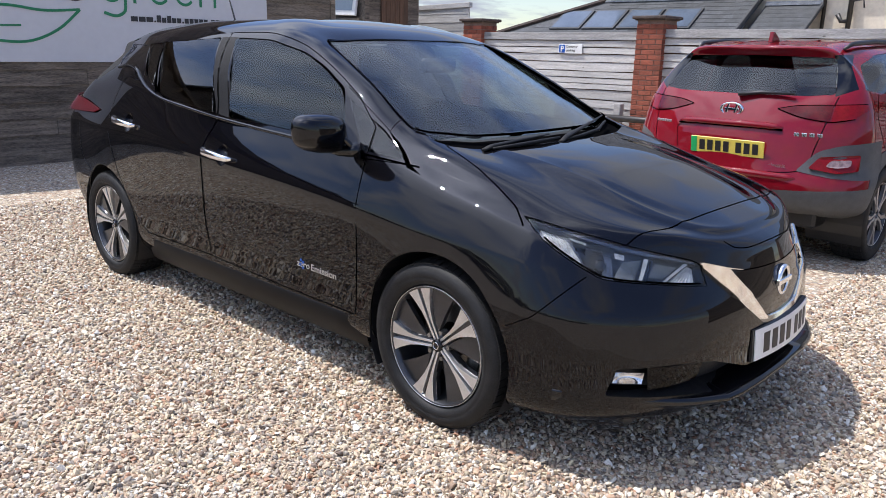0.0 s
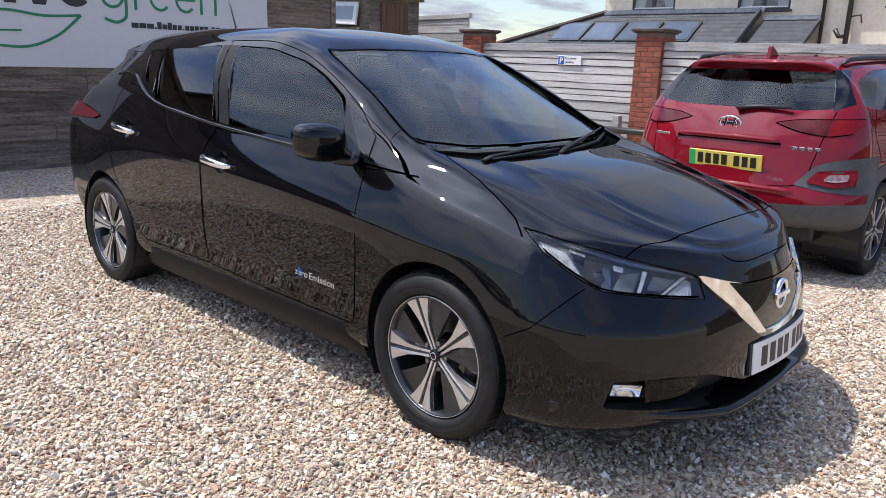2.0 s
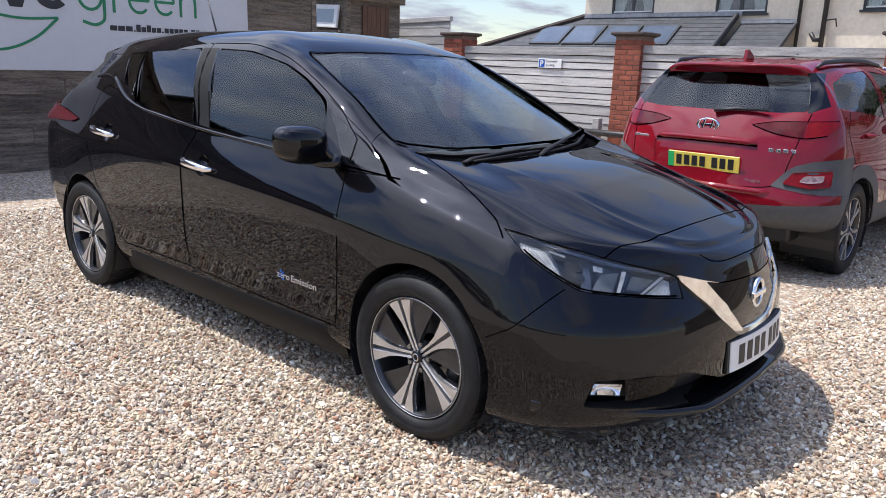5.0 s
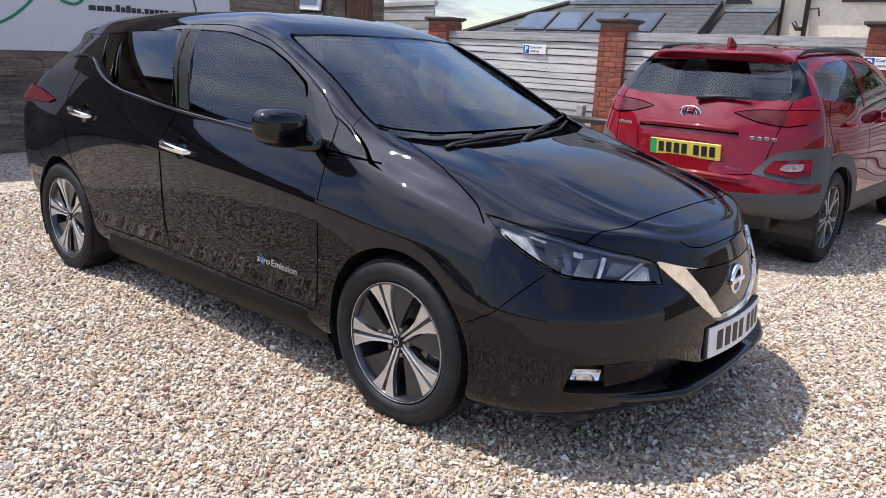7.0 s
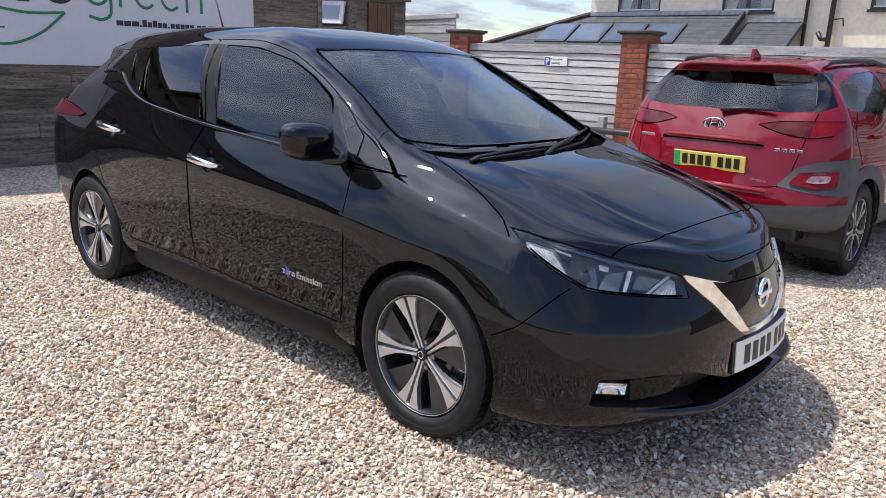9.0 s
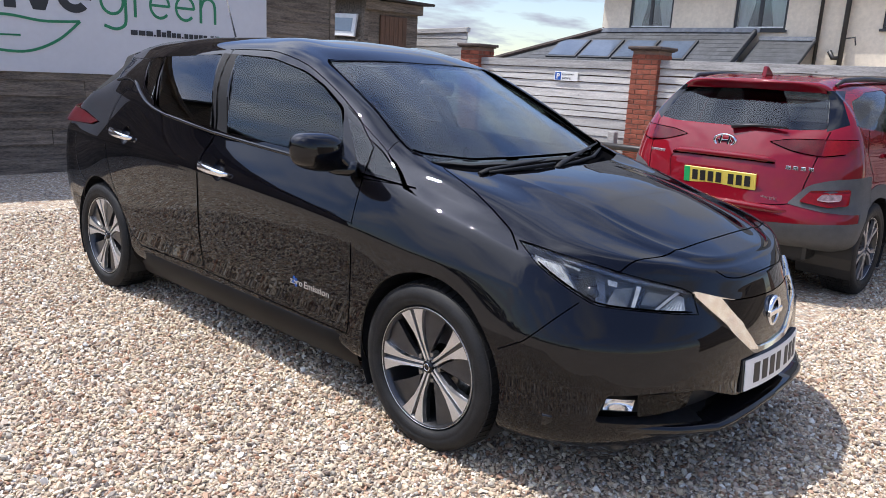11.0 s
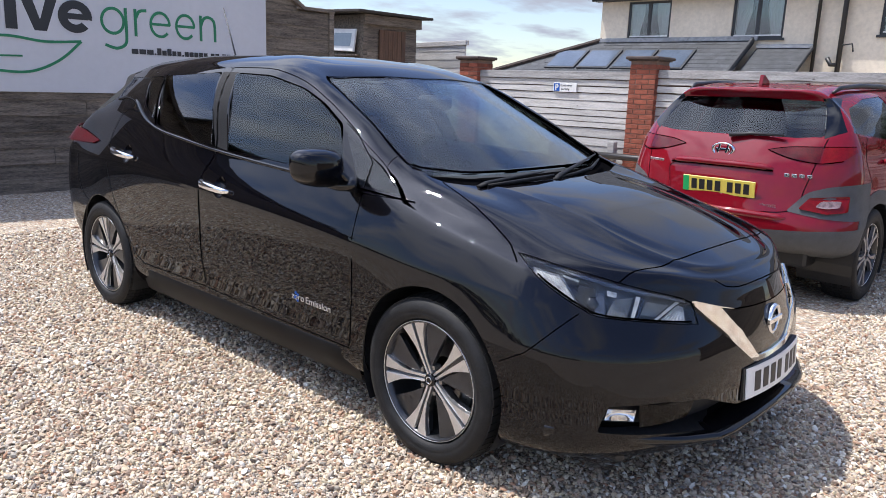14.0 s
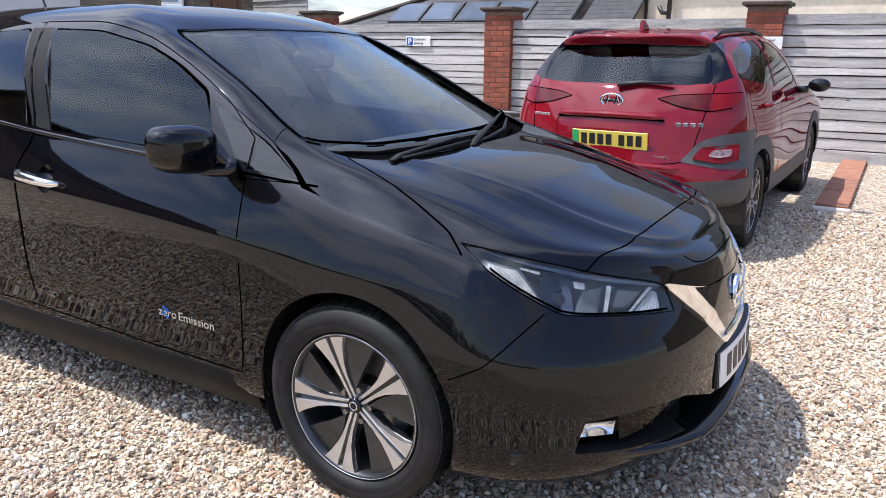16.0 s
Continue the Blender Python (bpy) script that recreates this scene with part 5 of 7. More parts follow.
def recess(faces, name, mat, depth, bm=None):
    """Faces of the shell pushed inwards, with walls round them."""
    lay = (bm or shell).verts.layers.float_vector.get("n")
    index, top, low, polys, edges = {}, [], [], [], {}
    for f in faces:
        q = []
        for v in f.verts:
            if v not in index:
                index[v] = len(top)
                top.append(Vector(v.co))
                low.append(v.co - Vector(v[lay]) * depth)
            q.append(index[v])
        polys.append(q)
        for a, b in zip(q, q[1:] + q[:1]):
            edges[(a, b)] = 1
    n = len(top)
    walls = [[a, b, b + n, a + n] for a, b in edges if (b, a) not in edges and abs(top[a].y) + abs(top[b].y) > 0.004]
    me = bpy.data.meshes.new(name)
    me.from_pydata([tuple(c) for c in top + low], [], [[v + n for v in q] for q in polys] + walls)
    me.materials.append(mat)
    me.validate()
    return me


def flat_pane(me, side=False, taper=0.0, upright=0.0):
    """Evens a pane out to one gentle curve, so that it mirrors like float glass. side: a pane that faces -y; taper: how it closes in to the rear; upright: how far it stands up from the shell's lean."""
    co = np.array([v.co[:] for v in me.vertices])
    n = len(co) // 2
    co = co[:n]
    x, y, z = co.T
    one = np.ones(n)
    if side:
        k = np.linalg.lstsq(np.stack((one, x, z), 1), y, rcond=None)[0]
        mid = (z.max() + z.min()) / 2
        k += np.array((upright * mid, 0, -upright))
        co[:, 1] = np.stack((one, x, z), 1) @ k + ((z - mid) ** 2 - .012) / 3.0 - taper * (x - x.mean())
        no = np.stack((k[1] * one - taper, -one, k[2] + (z - mid) / 1.5), 1)
    else:
        core = np.abs(y) < .56
        terms = np.stack((one, x, x * x, y * y, x * y * y), 1)
        k = np.linalg.lstsq(terms[core], z[core], rcond=None)[0]
        co[:, 2] = terms @ k
        no = np.stack((-(k[1] + 2 * k[2] * x + k[4] * y * y), -(2 * k[3] * y + 2 * k[4] * x * y), one), 1)
    no /= np.linalg.norm(no, axis=1, keepdims=True)
    me.vertices.foreach_set("co", np.concatenate((co, co - no * .004)).ravel())
    me.normals_split_custom_set_from_vertices([tuple(v) for v in np.concatenate((no, -no))])
    me.update()


def open_middle(me):
    """Takes the edge off half a pane along the car's middle, so that both halves join into one sheet."""
    bm = bmesh.new()
    bm.from_mesh(me)
    for v in bm.verts:
        v.co.y = 0.0 if v.co.y > -.004 else v.co.y
    bmesh.ops.delete(bm, geom=[f for f in bm.faces if all(v.co.y == 0 for v in f.verts)], context="FACES_ONLY")
    bm.to_mesh(me)
    bm.free()


def take(faces):
    bmesh.ops.delete(shell, geom=list(set(faces)), context="FACES")


take(cut_out(shell, circle(0, .322, .357), (0, 2), low_side))
take(cut_out(shell, circle(-2.7, .322, .357), (0, 2), low_side))

# panes
front_pane = rounded([(-1.375, 1.050), (-0.545, 1.012), (-0.55, 1.03), (-0.668, 1.212), (-0.82, 1.293), (-0.975, 1.350), (-1.25, 1.402), (-1.535, 1.410)], [.01, .01, .01, .02, .05, .05, .05, .02])
rear_pane = rounded([(-1.505, 1.062), (-1.69, 1.410), (-2.245, 1.386), (-2.098, 1.132), (-1.93, 1.092)], [.01, .012, .012, .012, .05])
small_pane = rounded([(-2.135, 1.155), (-2.285, 1.382), (-2.47, 1.373), (-2.29, 1.215)], [.03, .01, .01, .04])
quarter_pane = rounded([(-0.632, 1.182), (-0.437, 0.992), (-0.225, 0.972), (-0.385, 1.068)], [.01, .015, .008, .02])
for poly, mat, lab in ((front_pane, "glass_side", "clear tinted front side window"), (rear_pane, "glass_privacy", "dark privacy glass"),
                       (small_pane, "glass_privacy", "dark privacy glass"), (quarter_pane, "glass_privacy", "small triangular quarter light")):
    fs = cut_out(shell, poly, (0, 2), upper_side)
    pane = lift_off(shell, fs, "side_window", M[mat], 0.004, 0.004)
    flat_pane(pane, True, .017 if poly in (rear_pane, small_pane) else 0, .04 if poly is front_pane else 0)
    for ob in both("side_window", pane, car, lab):
        ob.visible_shadow = False
    take(fs)
screen = rounded([(-0.905, 0.001), (-0.922, -0.22), (-0.965, -0.49), (-0.988, -0.552), (-0.93, -0.578), (-0.62, -0.625), (-0.40, -0.668), (-0.31, -0.680), (-0.27, -0.66),
                  (-0.185, -0.45), (-0.152, -0.22), (-0.142, 0.001)], [0, .02, .02, .02, .02, .05, .05, .02, .02, .05, .05, 0])
fs = cut_out(shell, screen, (0, 1), lambda c, n: c.z > 0.9)
half = lift_off(shell, fs, "windscreen", M["glass_clear"], 0.003, 0.004)
open_middle(half)
flat_pane(half)
for ob in both("windscreen", half, car, "raked windscreen with reflections of the sky"):
    ob.visible_shadow = False
take(fs)
seam(on_car, [p for p in screen if p[0] < -.29][:-1], (0, 1), car, .008, "screen_seal", .003, M["matt_black"], smooth=0)
seam(on_car, [p for p in screen if p[0] > -.305], (0, 1), car, .02, "screen_frit", .006, M["scuttle"], smooth=0)
pillar = [(-1.385, 1.046), (-1.543, 1.414), (-1.682, 1.414), (-1.497, 1.060)]
fs = cut_out(shell, pillar, (0, 2), upper_side)
both("pillar_cover", lift_off(shell, fs, "pillar_cover", M["matt_black"], 0.0, 0.004), car, "black door pillar")
take(fs)
c_panel = [(-2.92, 1.372), (-2.50, 1.368), (-2.33, 1.225), (-2.40, 1.236), (-2.50, 1.262), (-2.60, 1.265), (-2.735, 1.252)]
fs = cut_out(shell, c_panel, (0, 2), upper_side)
both("rear_pillar_panel", lift_off(shell, fs, "rear_pillar_panel", M["gloss_black"], 0.004, 0.004), car, "gloss black rear pillar panel")
take(fs)
rear_corner = [(-2.93, 1.375), (-2.76, 1.254), (-2.95, 1.165), (-3.45, 1.09), (-3.45, 1.46), (-3.0, 1.41)]
fs = cut_out(shell, rear_corner, (0, 2), lambda c, n: c.y < -.2)
both("spoiler_side", lift_off(shell, fs, "spoiler_side", M["matt_black"], 0.002, 0.004), car, "matt black spoiler side and rear pillar")
take(fs)
# scuttle under the wipers
scuttle = rounded([(-0.142, 0.001), (-0.152, -0.22), (-0.185, -0.45), (-0.27, -0.66), (-0.20, -0.665), (-0.15, -0.64), (-0.085, -0.45), (-0.05, -0.22), (-0.04, 0.001)], [0, .02, .02, .01, .01, .01, .02, .02, 0])
fs = cut_out(shell, scuttle, (0, 1), lambda c, n: c.z > 0.9)
both("scuttle_panel", lift_off(shell, fs, "scuttle_panel", M["scuttle"], 0.022), car, "matt black plastic scuttle")
take(fs)

# lamps and grille
lamp_line = leaf_line([(.314, .846), (.404, .834), (.552, .803), (.65, .771), (.749, .732), (.782, .709)], 4) + [(.814, .646)] + \
    leaf_line([(.79, .650), (.719, .664), (.608, .682), (.564, .702), (.494, .742), (.409, .792)], 4)
fs = cut_out(shell, lamp_line, (0, 2), lambda c, n: -0.86 < c.y < -0.36)
lamps = both("headlight", lift_off(shell, fs, "headlight", M["glass_lamp"], 0.0, 0.003), car, "clear headlight cover over a dark housing")
for ob in lamps:
    ob.visible_shadow = False
both("headlight_bowl", recess(fs, "headlight_bowl", M["lamp_housing"], 0.05), car, "dark lamp housing")
take(fs)
v_out = [(0.0, 0.668), (-0.16, 0.670), (-0.263, 0.675), (-0.33, 0.690), (-0.425, 0.716), (-0.436, 0.708), (-0.386, 0.652), (-0.286, 0.557), (-0.185, 0.488), (-0.15, 0.472), (0.0, 0.465)]
v_in = [(0.0, 0.668), (-0.16, 0.670), (-0.263, 0.675), (-0.326, 0.686), (-0.286, 0.630), (-0.150, 0.502), (-0.12, 0.490), (0.0, 0.484)]
fs = cut_out(shell, rounded(v_out, [0, 0, 0, 0, .005, .005, .02, .03, .03, .03, 0]), (1, 2), lambda c, n: c.x > 0.7 and c.y < 0.01)
fs2 = cut_out(shell, rounded(v_in, [0, 0, 0, .004, .02, .03, .03, 0]), (1, 2), lambda c, n: c.x > 0.7 and c.y < 0.01)
panel = lift_off(shell, fs2, "grille_panel", M["gloss_black"], 0.010)
for v in panel.vertices:
    v.co.x += (v.co.z - .47) * .06
both("grille_panel", panel, car, "glossy black blanked grille")
take(fs2)
fs = [f for f in cut_out(shell, rounded(v_out, [0, 0, 0, 0, .005, .005, .02, .03, .03, .03, 0]), (1, 2), lambda c, n: c.x > 0.7 and c.y < 0.01)]
surround = lift_off(shell, fs, "grille_surround", M["chrome"], -0.006, 0.012)
for v in surround.vertices:
    here, mid = on_car((3, min(v.co.y, -.001), v.co.z), (-1, 0, 0))[0], on_car((3, min(v.co.y, -.001), .59), (-1, 0, 0))[0]
    v.co.x += max(-.006, min(.006, mid.x - here.x + (v.co.z - .59) * .10))
surround.normals_split_custom_set_from_vertices([Vector((max(v.normal.x, .2), v.normal.y, -.16 if v.co.z > .5 else .45)).normalized() for v in surround.vertices])
both("grille_surround", surround, car, "V-shaped satin chrome grille surround")
take(fs)
# lower intake and fog lamp recess
lower = [(0.0, .338), (-0.27, .345), (-0.45, .404), (-0.60, .415), (-0.752, .408), (-0.775, .318), (-0.55, .303), (-0.40, .287), (0.0, .275)]
fs = cut_out(shell, rounded(lower, [0, .02, .02, 0, .01, .01, .03, .02, 0]), (1, 2), lambda c, n: c.x > 0.55 and c.y < 0.01)
both("lower_intake", recess(fs, "lower_intake", M["plastic_black"], 0.09), car, "black lower air intake")
take(fs)
for fogs in ([(-0.755, .350), (-0.748, .386), (-0.672, .382), (-0.680, .346)],):
    bowl = []
    for y, z in fogs:
        c, n = on_car((3, y, z), (-1, 0, 0))
        bowl.append((c - n * 0.03, n))
    c0 = sum((b[0] for b in bowl), Vector()) / 4
    cs, ns, qs = [], [], []
    for i in range(9):
        for j in range(7):
            u, v = i / 8, j / 6
            p = (bowl[0][0] * (1 - u) + bowl[3][0] * u) * (1 - v) + (bowl[1][0] * (1 - u) + bowl[2][0] * u) * v
            n = bowl[0][1]
            cs.append(p - n * 0.025 * (1 - (2 * u - 1) ** 2) * (1 - (2 * v - 1) ** 2))
            ns.append(n)
            if i and j:
                k = i * 7 + j
                qs.append([k - 8, k - 7, k, k - 1][::-1])
    bm = bmesh.new()
    vs = [bm.verts.new(c) for c in cs]
    for q in qs:
        bm.faces.new([vs[i] for i in q])
    both("fog_lamp", mesh_of("fog_lamp", bm, M["fog_reflector"], True), car, "small bright fog lamp")

bezel, lines = bmesh.new(), []
for i in range(15):
    u = i / 14
    line = []
    for j in range(5):
        v = j / 4
        y, z = -.664 + (.664 - .44 - .035 * (1 - v)) * u, .322 + .006 * u + (.075 - .022 * u) * v
        c, n = on_car((3, y, z), (-1, 0, 0))
        line.append(bezel.verts.new(c - Vector((n.x, n.y, 0)).normalized() * (.030 + .016 * u)))
    lines.append(line)
for a, b in zip(lines, lines[1:]):
    for j in range(4):
        bezel.faces.new((a[j], b[j], b[j + 1], a[j + 1]))
bmesh.ops.solidify(bezel, geom=bezel.faces[:], thickness=.006)
both("fog_lamp_bezel", mesh_of("fog_lamp_bezel", bezel, M["paint_black"]), car, "gloss black fog lamp bezel")

# lip under the intake
lip_line = [(.52, -.858, .318), (.655, -.778, .312), (.74, -.70, .305), (.84, -.56, .297), (.895, -.44, .288), (.912, -.405, .286), (.926, -.34, .288), (.942, -.2, .296), (.948, 0, .298)]
lip_line = [tuple(c) for c in np.stack([np.interp(np.linspace(0, 1, 41), np.linspace(0, 1, 9), [p[k] for p in lip_line]) for k in range(3)], 1)]
lip_bm, lines = bmesh.new(), []
for i, p in enumerate(lip_line):
    a, b = Vector(lip_line[max(i - 1, 0)]), Vector(lip_line[min(i + 1, 40)])
    d = b - a
    o = Vector((d.y, -d.x, 0)).normalized() if i < 40 else Vector((1, 0, 0))
    k = min(1, max(0, (i - 9) / 8))
    lines.append([lip_bm.verts.new(Vector(p) + o * u + Vector((0, 0, v))) for u, v in
                  ((-.12, .012), (-.05, .006), (.004 * k, .000), (.018 * k, -.007), (.017 * k, -.020), (-.004, -.036), (-.06, -.075), (-.14, -.10))])
for a, b in zip(lines, lines[1:]):
    for j in range(7):
        lip_bm.faces.new((a[j], a[j + 1], b[j + 1], b[j]))
bmesh.ops.recalc_face_normals(lip_bm, faces=lip_bm.faces)
both("front_lip", mesh_of("front_lip", lip_bm, M["gloss_black"], True), car, "glossy black lower lip of the bumper")

# dished hollows behind the handles
HANDLES = ((-1.485, -1.245, .890, .872), (-2.455, -2.215, .965, .945))
for x0, x1, z0, z1 in HANDLES:
    cx, cz, r = x0 + .137, z0 * .45 + z1 * .55, .050
    take(cut_out(shell, circle(cx, cz, r, 28), (0, 2), lambda c, n: c.y < -.5))
    dish, rings = bmesh.new(), []
    for k in range(7):
        q = max(r * k / 6, .0005)
        ring_of = []
        for a in range(28):
            px, pz = cx + q * math.cos(2 * math.pi * a / 28), cz + q * math.sin(2 * math.pi * a / 28)
            ring_of.append(dish.verts.new(on_car((px, -3, pz), (0, 1, 0))[0] + Vector((0, .026 * (1 - (q / r) ** 2), 0))))
        rings.append(ring_of)
    for a, b in zip(rings, rings[1:]):
        for k in range(28):
            dish.faces.new((a[k], b[k], b[(k + 1) % 28], a[(k + 1) % 28]))
    both("handle_cup", mesh_of("handle_cup", dish, M["paint_black"], True), car, "dished hollow behind the handle")

# panels that open or bolt on
door_f = leaf_line([(-.43, 1.075), (-.408, .96), (-.395, .70), (-.43, .40), (-.444, .325)], 3) + leaf_line([(-.94, .331), (-1.54, .352)], 2) + \
    leaf_line([(-1.556, .56), (-1.528, .79), (-1.514, .93), (-1.473, 1.04), (-1.55, 1.25), (-1.62, 1.436)], 3) + leaf_line([(-1.45, 1.437), (-1.25, 1.43), (-1.0, 1.378), (-.78, 1.29), (-.58, 1.185)], 3)
door_r = leaf_line([(-1.628, 1.434), (-1.558, 1.25), (-1.48, 1.04), (-1.52, .93), (-1.534, .79), (-1.562, .56), (-1.546, .353)], 3) + leaf_line([(-1.85, .352), (-2.21, .348)], 2) + \
    leaf_line([(-2.31, .39), (-2.475, .62), (-2.545, .80), (-2.57, 1.05), (-2.50, 1.19), (-2.36, 1.18), (-2.30, 1.21), (-2.46, 1.40)], 3)
for nm, poly in (("front_door", door_f), ("rear_door", door_r)):
    fs = cut_out(shell, poly, (0, 2), lambda c, n: c.y < -0.5 and c.z > 0.28)
    both(nm, lift_off(shell, fs, nm, M["paint_black"], 0.0, 0.012), car, "glossy black door")
    take(fs)
    seam(on_car, poly + poly[:1], (0, 2), car, 0.0042, lift=0.0012, smooth=0)
bonnet = leaf_line([(-.04, .001), (-.05, -.22), (-.085, -.45), (-.15, -.64), (-.137, -.656), (.056, -.70), (.239, -.748), (.30, -.78), (.336, -.798)], 4) + \
    leaf_line([(.45, -.783), (.552, -.72), (.605, -.66), (.628, -.627), (.652, -.52), (.668, -.40), (.676, -.2), (.678, .001)], 4)
fs = cut_out(shell, bonnet, (0, 1), lambda c, n: c.z > 0.7)
both("bonnet", lift_off(shell, fs, "bonnet", M["paint_black"], 0.0, 0.01), car, "glossy black bonnet with two long creases")
take(fs)
seam(on_car, [(-.157, -.634), (-.137, -.656), (.056, -.70), (.239, -.748), (.30, -.78), (.33, -.80)], (0, 1), car, 0.006)
seam(on_car, [(.612, -.650), (.628, -.622), (.652, -.515), (.668, -.38), (.676, -.2), (.678, -.001)], (0, 1), car, 0.005)
seam(on_car, [(.796, -.292), (.812, -.275), (.826, -.250), (.843, -.19), (.853, -.11), (.857, -.001)], (0, 1), car, 0.004)
bumper = [(.332, .49), (.40, .53), (.455, .568), (.56, .688), (.62, .690), (.80, .66), (.95, .72), (.95, .1), (.2, .1)]
fs = cut_out(shell, bumper, (0, 2), lambda c, n: c.x > 0.25 and c.y < 0.01)
both("front_bumper", lift_off(shell, fs, "front_bumper", M["paint_black"], 0.0, 0.006), car, "glossy black front bumper")
take(fs)
seam(on_car, [(.342, .497), (.40, .53), (.453, .566), (.56, .688)], (0, 2), car, 0.004)
seam(on_car, [(-2.9, 0.62), (-3.0, .66), (-3.06, .75), (-3.07, .90)], (0, 2), car, 0.004)
fs = cut_out(shell, rounded([(-2.72, .996), (-2.80, .974), (-3.15, .964), (-3.42, .968), (-3.45, 1.04), (-3.2, 1.058), (-3.0, 1.045)], [.01, .01, .03, 0, 0, .03, .03]), (0, 2), lambda c, n: c.y < -.3)
tail = lift_off(shell, fs, "tail_lamp", M["lens_wine"], -0.008, 0.012)
for v in tail.vertices:
    k = max(0, min(1, (-2.75 - v.co.x) / .5))
    v.co += Vector((-.025 * k, -.014 * k, .004 * k))
both("tail_lamp", tail, car, "slim red tail lamp")
take(fs)
both("lining", lift_off(shell, [f for f in shell.faces if f.calc_center_median().z > 1.02 and f.calc_center_median().x < -.3], "lining", M["interior"], 0.022), car, "dark cabin lining")
both("body", lift_off(shell, list(shell.faces), "body", M["paint_black"], 0.0, 0.006), car, "glossy black painted body shell")
shell.free()

# sills
sill_bm, lines = bmesh.new(), []
for i in range(31):
    x = -.405 - i * (2.27 - .405) / 30
    k = min(1, i / 2, (30 - i) / 2)
    lines.append([sill_bm.verts.new((x, y, z + .006 * i / 30)) for y, z in ((-.80, .332), (-.842 - .006 * k, .326), (-.850 - .016 * k, .318), (-.852 - .020 * k, .304), (-.844 - .016 * k, .25), (-.825 - .006 * k, .185), (-.80, .162), (-.74, .152))])
for a, b in zip(lines, lines[1:]):
    for j in range(7):
        sill_bm.faces.new((a[j], a[j + 1], b[j + 1], b[j]))
bmesh.ops.recalc_face_normals(sill_bm, faces=sill_bm.faces)
both("sill", mesh_of("sill", sill_bm, M["sill_black"], True), car, "black sill under the doors")

# arch lips and liners
for x in (0, -2.7):
    rim_pts = []
    for k in range(37):
        a = radians(-18 + 216 * k / 36)
        px, pz = x + .358 * math.cos(a), .322 + .358 * math.sin(a)
        c, n = on_car((px, -3, pz), (0, 1, 0))
        if c:
            rim_pts.append((c.x, c.y + 0.006, c.z))
    both("arch_lip", mesh_of("arch_lip", tube(rim_pts, 0.006, 6, up=(0, 1, 0)), M["paint_black"], True), car)
    liner = bmesh.new()
    ra = [[liner.verts.new((x + .355 * math.cos(radians(a)), y, .325 + .355 * math.sin(radians(a)))) for a in range(-30, 211, 10)] for y in (-.87, -.55)]
    for i in range(len(ra[0]) - 1):
        liner.faces.new((ra[0][i], ra[0][i + 1], ra[1][i + 1], ra[1][i]))
    liner.faces.new(ra[1])
    both("wheel_arch_liner", mesh_of("wheel_arch_liner", liner, M["plastic_black"]), car)
leaf_wheel = wheel_meshes(0.323, 0.231, "leaf")
for x in (0, -2.7):
    for sgn in (-1, 1):
        put_wheel(car, leaf_wheel, x, sgn * 0.866, 0.323, -22 if x == 0 else -12, sgn)
part("underbody", box(-3.3, 0.72, -0.70, 0.70, 0.19, 0.26, 0.02), M["plastic_black"], car)
part("floor_tray", box(-3.1, -0.3, -0.6, 0.6, 0.3, 0.34, 0.01), M["interior"], car)
# handles
for x0, x1, z0, z1 in HANDLES:
    y = on_car(((x0 + x1) / 2, -3, (z0 + z1) / 2), (0, 1, 0))[0].y
    grip = tube([(x0, y - .006, z0), (x0 + .004, y - .026, z0), (x0 + .03, y - .036, z0 * .88 + z1 * .12), (x0 + .12, y - .040, z0 * .5 + z1 * .5), (x1 - .03, y - .032, z0 * .1 + z1 * .9), (x1, y - .012, z1)],
                [.015, .018, .019, .018, .014, .008], 12, up=(0, 1, 0), flat=.55)
    both("door_handle", mesh_of("door_handle", grip, M["chrome"], True), car, "chrome pull handle")

# belt trim and window surrounds
for line, wd in ((([(-2.74, 1.24), (-2.60, 1.253), (-2.50, 1.25), (-2.40, 1.224), (-2.30, 1.18), (-2.18, 1.135), (-2.05, 1.105), (-1.85, 1.08), (-1.478, 1.040), (-1.145, 1.018), (-.851, 1.003), (-.424, .978), (-.16, .955)]), .007),):
    seam(on_car, line, (0, 2), car, wd, "window_trim", 0.002, M["plastic_black"])
for line in ([(-2.105, 1.125), (-2.253, 1.385)],):
    seam(on_car, line, (0, 2), car, 0.014, "pillar_trim", 0.0015, M["gloss_black"])

belt = []
for x, z in leaf_line([(-2.72, 1.238), (-2.60, 1.250), (-2.50, 1.246), (-2.41, 1.226), (-2.33, 1.190), (-2.20, 1.138), (-2.05, 1.102), (-1.85, 1.077), (-1.478, 1.040), (-1.145, 1.018), (-.851, 1.002), (-.46, .980)], 5):
    c, n = on_car((x, -3, z), (0, 1, 0))
    belt.append(tuple(c + n * .002))
both("belt_moulding", mesh_of("belt_moulding", tube(belt, .0085, 10, up=(0, 1, 0)), M["gloss_black"], True), car, "gloss black belt moulding")
# chrome line drawn in place of the highlight on the black moulding
seam(on_car, [(-2.56, 1.245), (-2.49, 1.240), (-2.40, 1.212), (-2.30, 1.168), (-2.24, 1.143)], (0, 2), car, .006, "belt_strip", 0.0025, M["chrome"])

